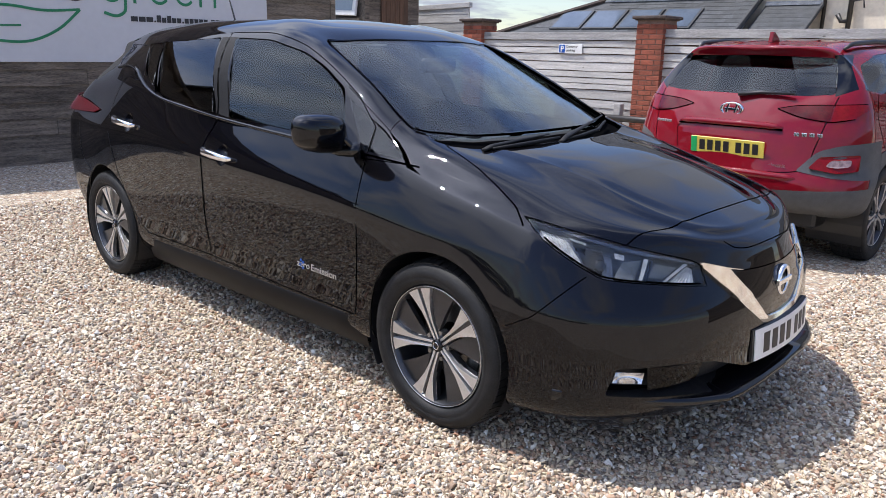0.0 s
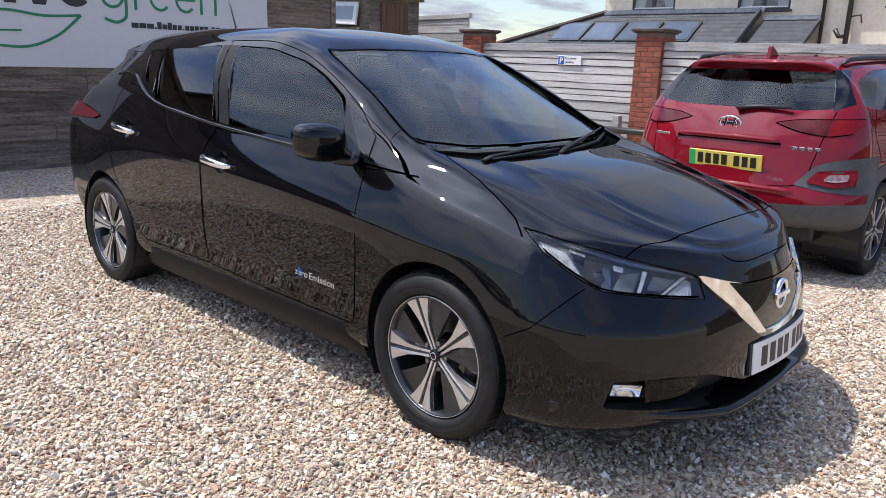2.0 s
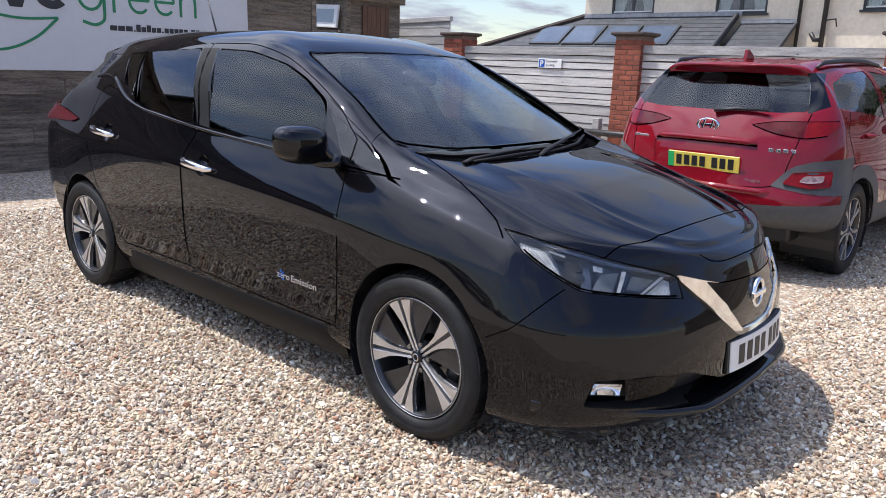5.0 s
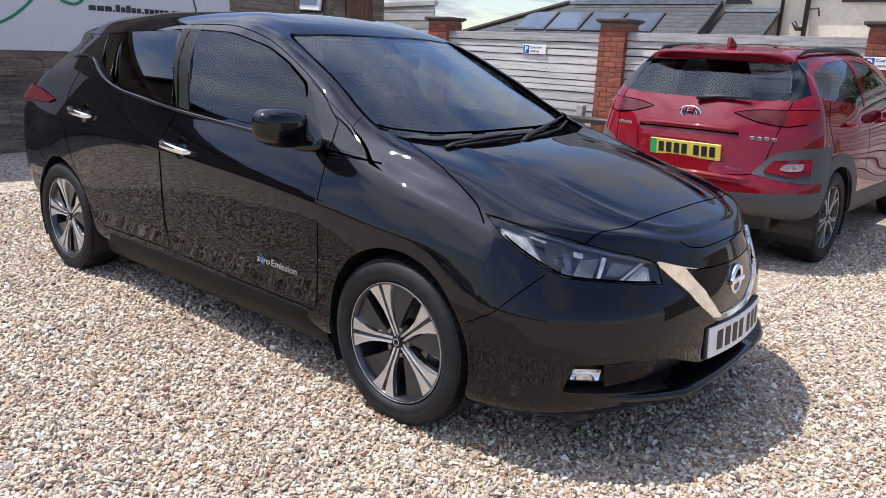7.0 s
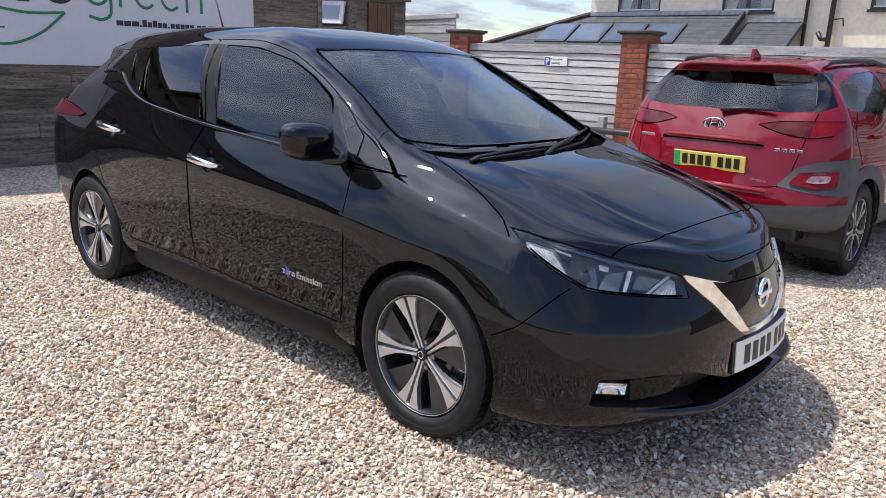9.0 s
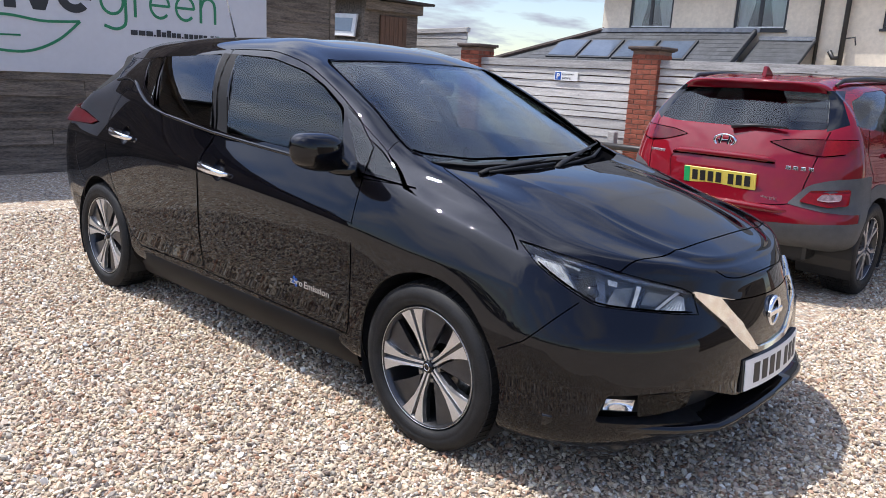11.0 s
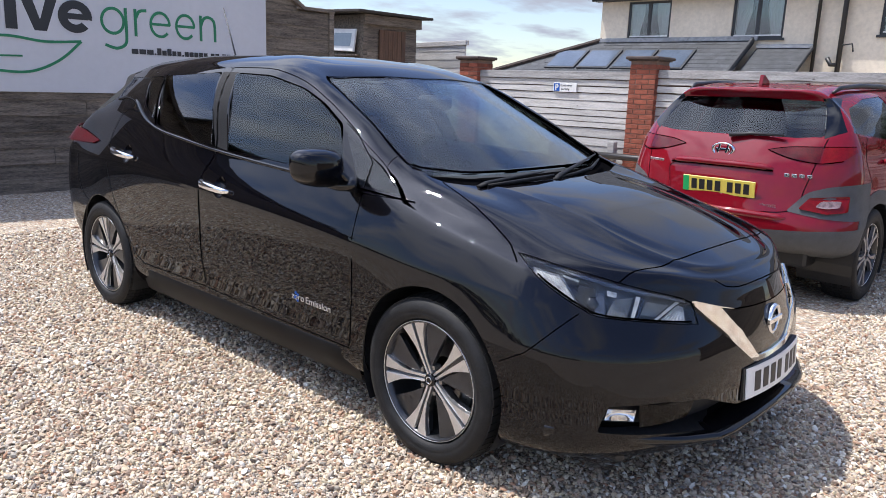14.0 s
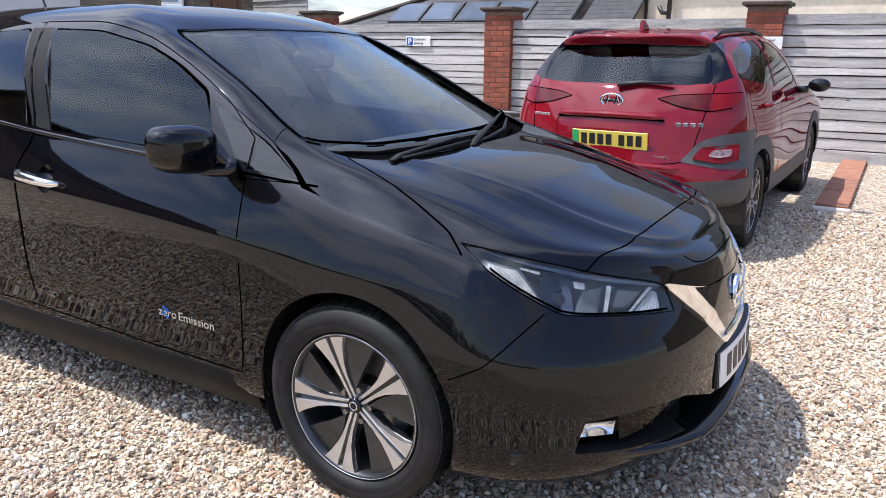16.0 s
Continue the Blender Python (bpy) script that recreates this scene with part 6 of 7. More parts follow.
wedge = [(-.365, 1.062), (-.300, 1.030), (-.245, .996), (-.190, .956), (-.134, .931), (-.205, .950), (-.262, .996), (-.310, 1.026)]
corner = [on_car((x, -3, z), (0, 1, 0)) for x, z in wedge]
both("corner_trim", shell_mesh("corner_trim", [c + n * .002 for c, n in corner], [n for c, n in corner], [[0, 1, 6, 7], [1, 2, 5, 6], [2, 3, 5], [3, 4, 5]], M["gloss_black"], .002), car, "black corner trim below the quarter light")
seam(on_car, [(-.656, 1.220), (-.50, 1.138), (-.365, 1.064), (-.285, 1.014)], (0, 2), car, .003)
seam(on_car, [(-.245, .960), (-.30, .962), (-.338, .962), (-.43, .962)], (0, 2), car, .003)
seam(on_car, [(-.366, -.744), (-.372, -.69), (-.376, -.662)], (0, 1), car, .003)

for poly in (front_pane, rear_pane, small_pane):
    seam(on_car, poly + poly[:1], (0, 2), car, .0042, "window_seal", 0.0012, M["matt_black"], smooth=0)

# mirrors
mir = bmesh.new()
bmesh.ops.create_uvsphere(mir, u_segments=28, v_segments=16, radius=1)
for v in mir.verts:
    x, y, z = v.co
    back = 0.35 if x < 0 else 1.0
    sx = math.copysign(abs(x) ** 0.8, x)
    sy, sz = math.copysign(abs(y) ** 0.58, y), math.copysign(abs(z) ** 0.58, z)
    v.co = (sx * 0.085 * back, sy * 0.118 * (1 + 0.05 * sz), sz * 0.075 * (1 - 0.18 * (sy < 0) * abs(sy)) - 0.012 * sy)
moved(mir, pose(-.512, -.99, 1.062, 0, 0, 6))
far_side = [both("mirror_housing", mesh_of("mirror_housing", mir, M["paint_black"], True), car, "glossy black door mirror")[1]]
arm = tube([(-.515, -.93, 1.0), (-.49, -.895, .99), (-.455, -.865, .992), (-.43, -.845, 1.0)], [.030, .036, .044, .055], 12, flat=.6)
both("mirror_arm", mesh_of("mirror_arm", arm, M["gloss_black"], True), car)
glassy = bmesh.new()
bmesh.ops.create_uvsphere(glassy, u_segments=20, v_segments=8, radius=1)
moved(glassy, Matrix.Translation((-.542, -.99, 1.062)) @ Matrix.Diagonal((.006, .080, .050, 1)))
far_side.append(both("mirror_glass", mesh_of("mirror_glass", glassy, M["chrome"], True), car)[1])
for ob in far_side:  # this one is folded in
    ob.matrix_basis = Matrix.Translation((-.63, .885, 1.035)) @ Matrix.Rotation(radians(82), 4, "Z") @ Matrix.Translation((.512, -.99, -1.062))
stalk = tube([(-.47, -.94, 1.04), (-.45, -.90, 1.035), (-.435, -.872, 1.0), (-.425, -.855, .965)], [.010, .012, .012, .010], 8)
both("mirror_trim", mesh_of("mirror_trim", stalk, M["gloss_black"], True), car)

# wipers
def wiper(pts, base, tip):
    """A flat tapering arm from its pivot to its tip, and a thin blade along the glass."""
    part("wiper_blade", tube(pts, [.006, .009, .009, .005], 8, flat=.9), M["matt_black"], car, "black wiper blade", smooth=True)
    a, b = Vector(base), Vector(tip)
    line = [a, a.lerp(b, .12) + Vector((0, 0, .008)), a.lerp(b, .55) + Vector((.004, 0, .006)), b]
    part("wiper_arm", tube([tuple(p) for p in line], [.013, .015, .011, .005], 8, flat=.5), M["matt_black"], car, "black wiper arm", smooth=True)


wiper([(-.075, -.47, 1.006), (-.055, -.34, 1.012), (-.050, -.18, 1.018), (-.060, -.04, 1.022)], (-.090, -.51, 1.002), (-.100, -.06, 1.034))
wiper([(-.050, -.02, 1.010), (-.075, .16, 1.016), (-.115, .36, 1.026), (-.20, .56, 1.050)], (-.038, -.06, 1.006), (-.265, .635, 1.068))

# antenna, badge, plate
part("antenna", tube([(-2.60, 0.0, 1.485), (-2.615, 0, 1.53), (-2.745, 0, 1.83)], [.010, .006, .003], 8), M["plastic_black"], car, "thin black roof aerial", smooth=True)
bx = on_car((3, -0.001, .595), (-1, 0, 0))[0].x - .004
part("badge_ring", moved(lathe([(.040, -.006), (.043, -.011), (.052, -.011), (.055, -.004), (.055, .012), (.040, .012)], 40), pose(bx, 0, .597, 0, 0, 90) @ Matrix.Diagonal((.92, 1, 1.05, 1))), M["chrome"], car, "round chrome badge", smooth=True)
part("badge_bar", moved(box(-.060, .060, -.015, .0, -.011, .011, .003), pose(bx, 0, .597, 0, 0, 90)), M["chrome"], car)
plate_pose = pose(.943, .024, .411, -4, 0, 90)


def curved(bm, bend=.36):
    """Bows a flat plate back at both ends, as it follows the bumper."""
    for v in bm.verts:
        v.co.y += bend * v.co.x ** 2
    return bm


def strip(x0, x1, y0, y1, z0, z1, n=12):
    """A box along x in short lengths, so that it can bend."""
    bm = bmesh.new()
    rings = [[bm.verts.new((x0 + (x1 - x0) * k / n, y, z)) for y, z in ((y0, z0), (y1, z0), (y1, z1), (y0, z1))] for k in range(n + 1)]
    for a, b in zip(rings, rings[1:]):
        for q in range(4):
            bm.faces.new((a[q], b[q], b[(q + 1) % 4], a[(q + 1) % 4]))
    bm.faces.new(rings[0])
    bm.faces.new(rings[-1][::-1])
    return bm


part("plate_holder", curved(strip(-.272, .272, -.004, .03, -.058, .058)), M["plastic_black"], car, m=plate_pose)
plate = part("number_plate", curved(strip(-.26, .26, -.008, -.0045, -.0555, .0555)), M["plate_white"], car, "white number plate", m=plate_pose)
for k in range(7):
    u = -.205 + .06 * k + (.025 if k > 3 else 0)
    part("plate_bar", curved(strip(u - .002, u + .038, -.0094, -.0082, -.036, .036, 2)), M["ink"], plate)

# headlight innards
lamp_top = curve_of([.314, .404, .552, .65, .749, .83], [.846, .834, .803, .771, .735, .690])
lamp_low = curve_of([.314, .409, .494, .564, .608, .719, .83], [.840, .792, .742, .702, .682, .664, .648])


def lamp_patch(corners, depth, mat, name, label="", ribs=0, n=12):
    """A patch inside the lamp; corners are (x, share of the height) in order round it."""
    bm = bmesh.new()
    rows = []
    for i in range(n + 1):
        row = []
        for j in range(n + 1):
            u, v = i / n, j / n
            x, f = (((1 - u) * (1 - v)) * corners[0][k] + (u * (1 - v)) * corners[1][k] + (u * v) * corners[2][k] + ((1 - u) * v) * corners[3][k] for k in (0, 1))
            z = float(lamp_low(x)) + f * float(lamp_top(x) - lamp_low(x))
            c, m = on_car((x, -3, z), (0, 1, 0))
            row.append(bm.verts.new(c - m * (depth + (ribs if i % 2 else 0))))
        rows.append(row)
    for a, b in zip(rows, rows[1:]):
        for k in range(n):
            bm.faces.new((a[k], b[k], b[k + 1], a[k + 1]))
    both(name, mesh_of(name, bm, M[mat], not ribs), car, label)


lamp_patch([(.396, .06), (.560, .02), (.482, .74), (.384, .54)], .016, "lamp_trim", "reflector_frame", "grey frame of the side reflector")
lamp_patch([(.406, .12), (.545, .08), (.474, .66), (.396, .46)], .012, "lens_clear_body", "side_reflector", "white ribbed side reflector", .004, 16)
lamp_patch([(.36, .90), (.775, .84), (.77, .93), (.37, .97)], .010, "lamp_trim", "light_strip", "grey lamp strip")
lamp_patch([(.480, .77), (.53, .76), (.53, .83), (.480, .84)], .020, "lens_clear_body", "light_bar", "bright upper reflector", .003, 14)
lamp_patch([(.548, .10), (.600, .10), (.580, .74), (.536, .70)], .030, "gloss_black", "lamp_shade")
lamp_patch([(.600, .06), (.628, .06), (.604, .66), (.586, .66)], .024, "lamp_trim", "lamp_bracket", "grey slanted bracket")
lamp_patch([(.612, .62), (.634, .62), (.630, .76), (.606, .76)], .016, "lens_clear_body", "bright_facet", "bright lamp facet")
lamp_patch([(.628, .10), (.676, .10), (.672, .74), (.634, .58)], .028, "lamp_grey", "inner_reflector", "grey inner reflector")
lamp_patch([(.680, .12), (.688, .12), (.682, .76), (.672, .76)], .008, "lens_clear_body", "lamp_fin", "silver fin")
lamp_patch([(.689, .10), (.700, .10), (.694, .74), (.684, .74)], .014, "gloss_black", "lamp_slot")
lamp_patch([(.700, .26), (.732, .24), (.748, .66), (.702, .68)], .022, "lamp_grey", "inner_reflector", "grey inner reflector")
lamp_patch([(.728, .06), (.735, .06), (.762, .80), (.754, .80)], .008, "lens_clear_body", "lamp_fin", "silver fin")
lamp_patch([(.742, .10), (.790, .14), (.774, .66), (.762, .72)], .012, "lens_clear_body", "corner_reflector", "white ribbed corner reflector", .004, 14)
for u0, zc, r in ((.525, .748, .030), (.590, .722, .028)):
    c, n = on_car((u0, -3, zc), (0, 1, 0))
    q = n.to_track_quat("-Y", "Z").to_matrix().to_4x4()
    pr = lathe([(r * 1.2, .0), (r * 1.1, -.012), (r, -.013), (r * .8, -.02), (r * .4, -.026), (.001, -.028)], 24)
    both("projector", mesh_of("projector", moved(pr, Matrix.Translation(c - n * .048) @ q), M["gloss_black"], True), car)
seam(on_car, [(.80, .655), (.719, .669), (.612, .687), (.567, .707), (.498, .747), (.413, .797)], (0, 2), car, .006, "lamp_rim", .0018, M["lamp_trim"])
seam(on_car, lamp_line + lamp_line[:1], (0, 2), car, .0035, "lamp_seal", .0012, smooth=0)

# door lettering
c, n = on_car((-.67, -3, .465), (0, 1, 0))
lettering("Emission", .029, M["machined"], pose(-.715, c.y - .003, .456, 0, 1.5, 0), car, "lettering", .001, squash=1.18, label="silver raised lettering")
lettering("zero", .029, M["machined"], pose(-.812, c.y - .003, .459, 0, 1.5, 0), car, "lettering", .001, squash=1.18, label="silver raised lettering")
for dx, dz in ((0, 0), (.018, .012), (.018, -.012), (.004, .02)):
    part("emblem_dot", moved(lathe([(.001, -.002), (.0065, -.002), (.0065, .002)], 14), pose(-.786 + dx, c.y - .003, .468 + dz)), M["ink_blue"], car)

# cabin
def seat(y, x=-1.35):
    b = bmesh.new()
    box(x - .05, x + .47, y - .25, y + .25, .45, .6, .06, b, 3)
    part("seat_cushion", b, M["interior"], car, smooth=True)
    b = box(-.08, .08, -.25, .25, 0, .62, .06, segs=3)
    part("seat_back", moved(b, pose(x - .05, y, .55, 0, -18, 0)), M["interior"], car, smooth=True)
    b = box(-.055, .055, -.14, .14, 0, .19, .05, segs=3)
    part("headrest", moved(b, pose(x - .26, y, 1.19, 0, -14, 0)), M["interior"], car, smooth=True)


seat(-.36)
seat(.36)
for y in (-.36, 0, .36):
    b = box(-.07, .07, -.22 if y else -.14, .22 if y else .14, 0, .6, .05, segs=2)
    part("rear_seat_back", moved(b, pose(-2.3, y, .55, 0, -20, 0)), M["interior"], car, smooth=True)
    b = box(-.045, .045, -.12, .12, 0, .15, .04, segs=2)
    part("headrest", moved(b, pose(-2.53, y, 1.14, 0, -14, 0)), M["interior"], car, smooth=True)
dash = prism([(-.72, .62), (-.70, .90), (-.62, .97), (-.35, .985), (-.24, .985), (-.24, .62)], 1.26, bevel=.01)
part("dashboard", moved(dash, pose(0, -.63, 0)), M["dash"], car, smooth=True)
wheel_ring = tube([(.0, .185 * math.cos(a), .185 * math.sin(a)) for a in (2 * math.pi * k / 32 for k in range(32))], .015, 8, closed=True, up=(1, 0, 0))
part("steering_wheel", moved(wheel_ring, pose(-.86, -.36, .90, 0, -26, 0)), M["dash"], car, smooth=True)
part("steering_hub", moved(box(-.02, .03, -.17, .17, -.03, .04, .015), pose(-.85, -.36, .90, 0, -26, 0)), M["dash"], car)
part("rear_view_mirror", moved(box(-.02, .02, -.12, .12, -.035, .035, .015), pose(-.82, 0, 1.30, 0, 10, 0)), M["dash"], car)
for y in (-.36, .36):
    part("sun_visor", moved(box(-.16, 0, -.17, .17, -.008, .008, .004), pose(-.98, y, 1.395, 0, 8, 0)), M["headliner"], car)


# ---- red crossover ----
suv = thing("suv", "red electric crossover with grey cladding parked nose to the fence", "car", pose(-0.31, 3.09, 0, 0, 0, 87.6))
RX, FX = -0.25, 3.0
SROWS = [
    dict(z=([RX, .4, 2.2, FX], [.32, .27, .26, .27]), w=([RX, .4, FX], [.74, .78, .76]), xf=3.35, zf=.25, xr=-.60, zr=.36, nr=2.8, soft=.4),
    dict(z=([RX, .4, 2.2, FX], [.38, .33, .32, .33]), w=([RX, .4, FX], [.85, .865, .85]), xf=3.42, zf=.33, xr=-.71, zr=.42, nr=2.9),
    dict(z=([RX, .4, 2.2, FX], [.52, .46, .45, .46]), w=([RX, .4, FX], [.875, .882, .87]), xf=3.44, zf=.46, xr=-.745, zr=.53, nr=2.9),
    dict(z=([RX, .4, 2.2, FX], [.70, .66, .65, .64]), w=([RX, .4, 1.3, FX], [.845, .885, .868, .87]), xf=3.42, zf=.62, xr=-.725, zr=.70, nr=2.4),
    dict(z=([RX, .4, 2.2, FX], [.93, .90, .86, .82]), w=([RX, .4, 1.3, FX], [.82, .87, .86, .85]), xf=3.36, zf=.80, xr=-.67, zr=.94, nr=2.25),
    dict(z=([RX, .1, .8, 1.6, 2.3, FX], [1.105, 1.09, 1.05, 1.03, 1.01, .93]), w=([RX, .4, 1.6, 2.4, FX], [.768, .822, .825, .81, .79]), xf=3.28, zf=.86, xr=-.575, zr=1.105, nr=2.3),
    dict(z=([RX, .1, .8, 1.35, 1.75, 2.2, FX], [1.36, 1.412, 1.44, 1.415, 1.255, 1.05, .96]), w=([RX, .4, 1.3, 2.2, FX], [.575, .615, .615, .69, .69]), xf=3.2, zf=.89, xr=-.31, zr=1.385, nr=2.6),
    dict(z=([RX, .1, .8, 1.35, 1.75, 2.3, FX], [1.43, 1.472, 1.492, 1.47, 1.32, 1.06, .985]), w=([RX, 1.3, FX], [.49, .50, .51]), xf=3.15, zf=.92, xr=-.37, zr=1.425, nr=2.8),
    dict(z=([RX, .1, .8, 1.35, 1.75, 2.35, FX], [1.455, 1.49, 1.508, 1.488, 1.345, 1.06, 1.0]), w=([RX, FX], [.27, .27]), xf=3.1, zf=.94, xr=-.365, zr=1.448, nr=2.8),
    dict(z=([RX, .1, .8, 1.35, 1.75, 2.35, FX], [1.46, 1.494, 1.512, 1.492, 1.35, 1.06, 1.0]), w=([RX, FX], [.0001, .0001]), xf=3.05, zf=.96, xr=-.36, zr=1.455, nr=2.8),
]
hull = body_grid(SROWS, RX, FX)
keep_normals(hull)
on_suv = caster(hull)


def take_suv(faces):
    bmesh.ops.delete(hull, geom=list(set(faces)), context="FACES")


def suv_panel(name, poly, axes, keep, mat, label="", inset=0.0, thick=0.006):
    fs = cut_out(hull, poly, axes, keep)
    if fs:
        for ob in both(name, lift_off(hull, fs, name, M[mat], inset, thick), suv, label):
            ob.visible_shadow = not mat.startswith("glass")
        take_suv(fs)


def rearward(c, n):
    return c.x < -0.12 and c.y < 0.01


for x in (0, 2.6):
    take_suv(cut_out(hull, circle(x, .335, .362), (0, 2), low_side))
fs = cut_out(hull, rounded([(0.001, 1.125), (-.45, 1.128), (-.60, 1.145), (-.515, 1.375), (0.001, 1.385)], [0, 0, .03, .03, 0]), (1, 2), rearward)
rear_glass = lift_off(hull, fs, "rear_window", M["glass_privacy"], 0.004, 0.004)
take_suv(fs)
open_middle(rear_glass)
co = np.array([v.co[:] for v in rear_glass.vertices])[:len(rear_glass.vertices) // 2]
terms = np.stack((co[:, 0] * 0 + 1, co[:, 2], co[:, 1] ** 2), 1)
k = np.linalg.lstsq(terms, co[:, 0], rcond=None)[0]
co[:, 0] = terms @ k
no = np.stack((co[:, 0] * 0 - 1, 2 * k[2] * co[:, 1], co[:, 0] * 0 + k[1]), 1)
no /= np.linalg.norm(no, axis=1, keepdims=True)
rear_glass.vertices.foreach_set("co", np.concatenate((co, co - no * .004)).ravel())
rear_glass.normals_split_custom_set_from_vertices([tuple(v) for v in np.concatenate((no, -no))])
rear_glass.update()
for ob in both("rear_window", rear_glass, suv, "dark tinted rear window"):
    ob.visible_shadow = False
suv_panel("pillar_panel", [(-.60, 1.13), (-.70, 1.18), (-.565, 1.40), (-.50, 1.39)], (1, 2), lambda c, n: c.x < -0.1 and c.y < -.3 and c.z > 1.1, "gloss_black", "gloss black pillar panel", 0, 0)
suv_panel("side_window", rounded([(-.30, 1.175), (.55, 1.09), (.50, 1.425), (.12, 1.40), (-.16, 1.33)], [.02, .01, .02, .05, .03]), (0, 2), lambda c, n: c.y < -.4 and c.z > 1, "glass_privacy", "dark privacy glass", 0.004, 0.004)
suv_panel("side_window", rounded([(.64, 1.085), (1.60, 1.065), (1.45, 1.19), (1.15, 1.36), (.95, 1.405), (.60, 1.425)], .02), (0, 2), lambda c, n: c.y < -.4 and c.z > 1, "glass_side", "tinted side window", 0.004, 0.004)
suv_panel("windscreen", rounded([(1.44, 0.001), (1.47, -.48), (2.16, -.60), (2.26, 0.001)], [0, .04, .04, 0]), (0, 1), lambda c, n: c.z > 1.0, "glass_clear", "raked windscreen", 0.004, 0.004)
suv_panel("tail_lamp", rounded([(-.620, 1.076), (-.762, 1.084), (-.778, 1.05), (-.732, .995), (-.622, .972)], .006), (1, 2), lambda c, n: c.x < 0.02 and c.y < -.25, "lens_red", "red outer tail lamp", -0.004, 0.01)
suv_panel("tail_lamp", rounded([(-.30, 1.040), (-.42, 1.064), (-.613, 1.076), (-.615, .973), (-.45, .995)], .006), (1, 2), lambda c, n: c.x < 0.02 and c.y < -.25, "lens_dark", "slim dark red tail lamp on the tailgate", -0.004, 0.01)
suv_panel("lamp_pod", rounded([(-.495, .655), (-.59, .785), (-.70, .825), (-.95, .865), (-.95, .60), (-.70, .622)], [.02, .04, .03, 0, 0, .02]), (1, 2), lambda c, n: c.x < -0.18 and c.y < -.4, "cladding", "grey plastic lamp surround", -0.004, 0.012)
suv_panel("rear_cladding", [(0.001, .30), (0.001, .50), (-.30, .515), (-.62, .535), (-.95, .56), (-.95, .2)], (1, 2), lambda c, n: c.x < -0.18, "cladding", "grey lower bumper cladding", -0.003, 0.01)
for x in (0, 2.6):
    suv_panel("arch_cladding", circle(x, .335, .455), (0, 2), lambda c, n: c.y < -.5, "cladding", "grey wheel arch cladding", -0.006, 0.014)
suv_panel("sill_cladding", [(.3, .2), (2.3, .2), (2.3, .47), (.3, .47)], (0, 2), lambda c, n: c.y < -.5, "cladding", "grey sill cladding", -0.004, 0.01)
recess_line = rounded([(0.001, .905), (-.36, .90), (-.385, .87), (-.34, .71), (0.001, .70)], [0, .03, .02, .03, 0])
fs = cut_out(hull, recess_line, (1, 2), rearward)
both("plate_recess", recess(fs, "plate_recess", M["paint_red"], 0.006, hull), suv)
take_suv(fs)
tail = on_suv((-3, -.001, .77), (1, 0, 0))[0].x
hatch = [(-.62, 1.13), (-.60, .98), (-.57, .80), (-.53, .665), (-.30, .63), (-.001, .62)]


def rear_seam(line, width, name="shut_line", mat=None, lift=0.001):
    cos, nos, polys, rows = [], [], [], []
    for y, z in leaf_line(line, 6):
        c, n = on_suv((-3, min(y, -.0005), z), (1, 0, 0))
        if c:
            rows.append((c, n))
    for k, (c, n) in enumerate(rows):
        t = rows[min(k + 1, len(rows) - 1)][0] - rows[max(k - 1, 0)][0]
        s = t.cross(n).normalized() * width / 2
        cos += [c + s + n * lift, c - s + n * lift]
        nos += [n, n]
        if k:
            polys.append([2 * k - 2, 2 * k - 1, 2 * k + 1, 2 * k])
    both(name, shell_mesh(name, cos, nos, polys, mat or M["plastic_black"]), suv)


rear_seam(hatch, 0.006)
for rim in ([(-.300, 1.040), (-.42, 1.066), (-.613, 1.078), (-.762, 1.086)], [(-.300, 1.040), (-.45, .993), (-.615, .971), (-.732, .993)]):
    rear_seam(rim, 0.006, "lamp_seal", M["gloss_black"], 0.004)
rear_seam([(-.37, .905), (-.2, .91), (-.001, .91)], 0.012, "recess_edge", M["paint_red"], 0.006)
both("lining", lift_off(hull, [f for f in hull.faces if f.calc_center_median().z > .75 and f.calc_center_median().x < 2.3], "lining", M["interior"], 0.03), suv, "dark cabin lining")
both("body", lift_off(hull, list(hull.faces), "body", M["paint_red"], 0.0, 0.006), suv, "metallic red body shell")
hull.free()
for line in ([(.57, 1.08), (.55, 1.43)], [(.60, .45), (.62, .8), (.58, 1.06)], [(1.62, .48), (1.64, .8), (1.62, 1.05)], [(-.12, .80), (-.22, 1.0), (-.12, 1.15)]):
    seam(on_suv, line, (0, 2), suv, 0.007)
for poly, mat, lift, lab in (([(-.56, .672), (-.605, .748), (-.79, .768), (-.80, .662), (-.71, .646)], "lens_red", .020, "red rear lamp cluster"),
                             ([(-.645, .688), (-.665, .728), (-.760, .734), (-.758, .690), (-.70, .680)], "lens_pale", .025, "clear lamp in the cluster")):
    b = bmesh.new()
    vs = []
    for y, z in rounded(poly, .012, 3):
        c, n = on_suv((-3, y, z), (1, 0, 0))
        vs.append(b.verts.new(c + n * lift))
    b.faces.new(vs)
    r = bmesh.ops.extrude_face_region(b, geom=b.faces[:])
    bmesh.ops.translate(b, verts=[v for v in r["geom"] if isinstance(v, bmesh.types.BMVert)], vec=(.03, .008, 0))
    both("rear_lamp", mesh_of("rear_lamp", b, M[mat]), suv, lab)
bar = []
for k in range(13):
    y = -.37 + .74 * k / 12
    c, n = on_suv((-3, -abs(y) - .0005, .928), (1, 0, 0))
    bar.append((c.x + .006, y, .928 - .012 * (abs(y) / .37) ** 4))
part("tailgate_bar", tube(bar, [.010] + [.024] * 11 + [.010], 12), M["paint_red"], suv, "red raised bar above the plate", smooth=True)
step_bar = []
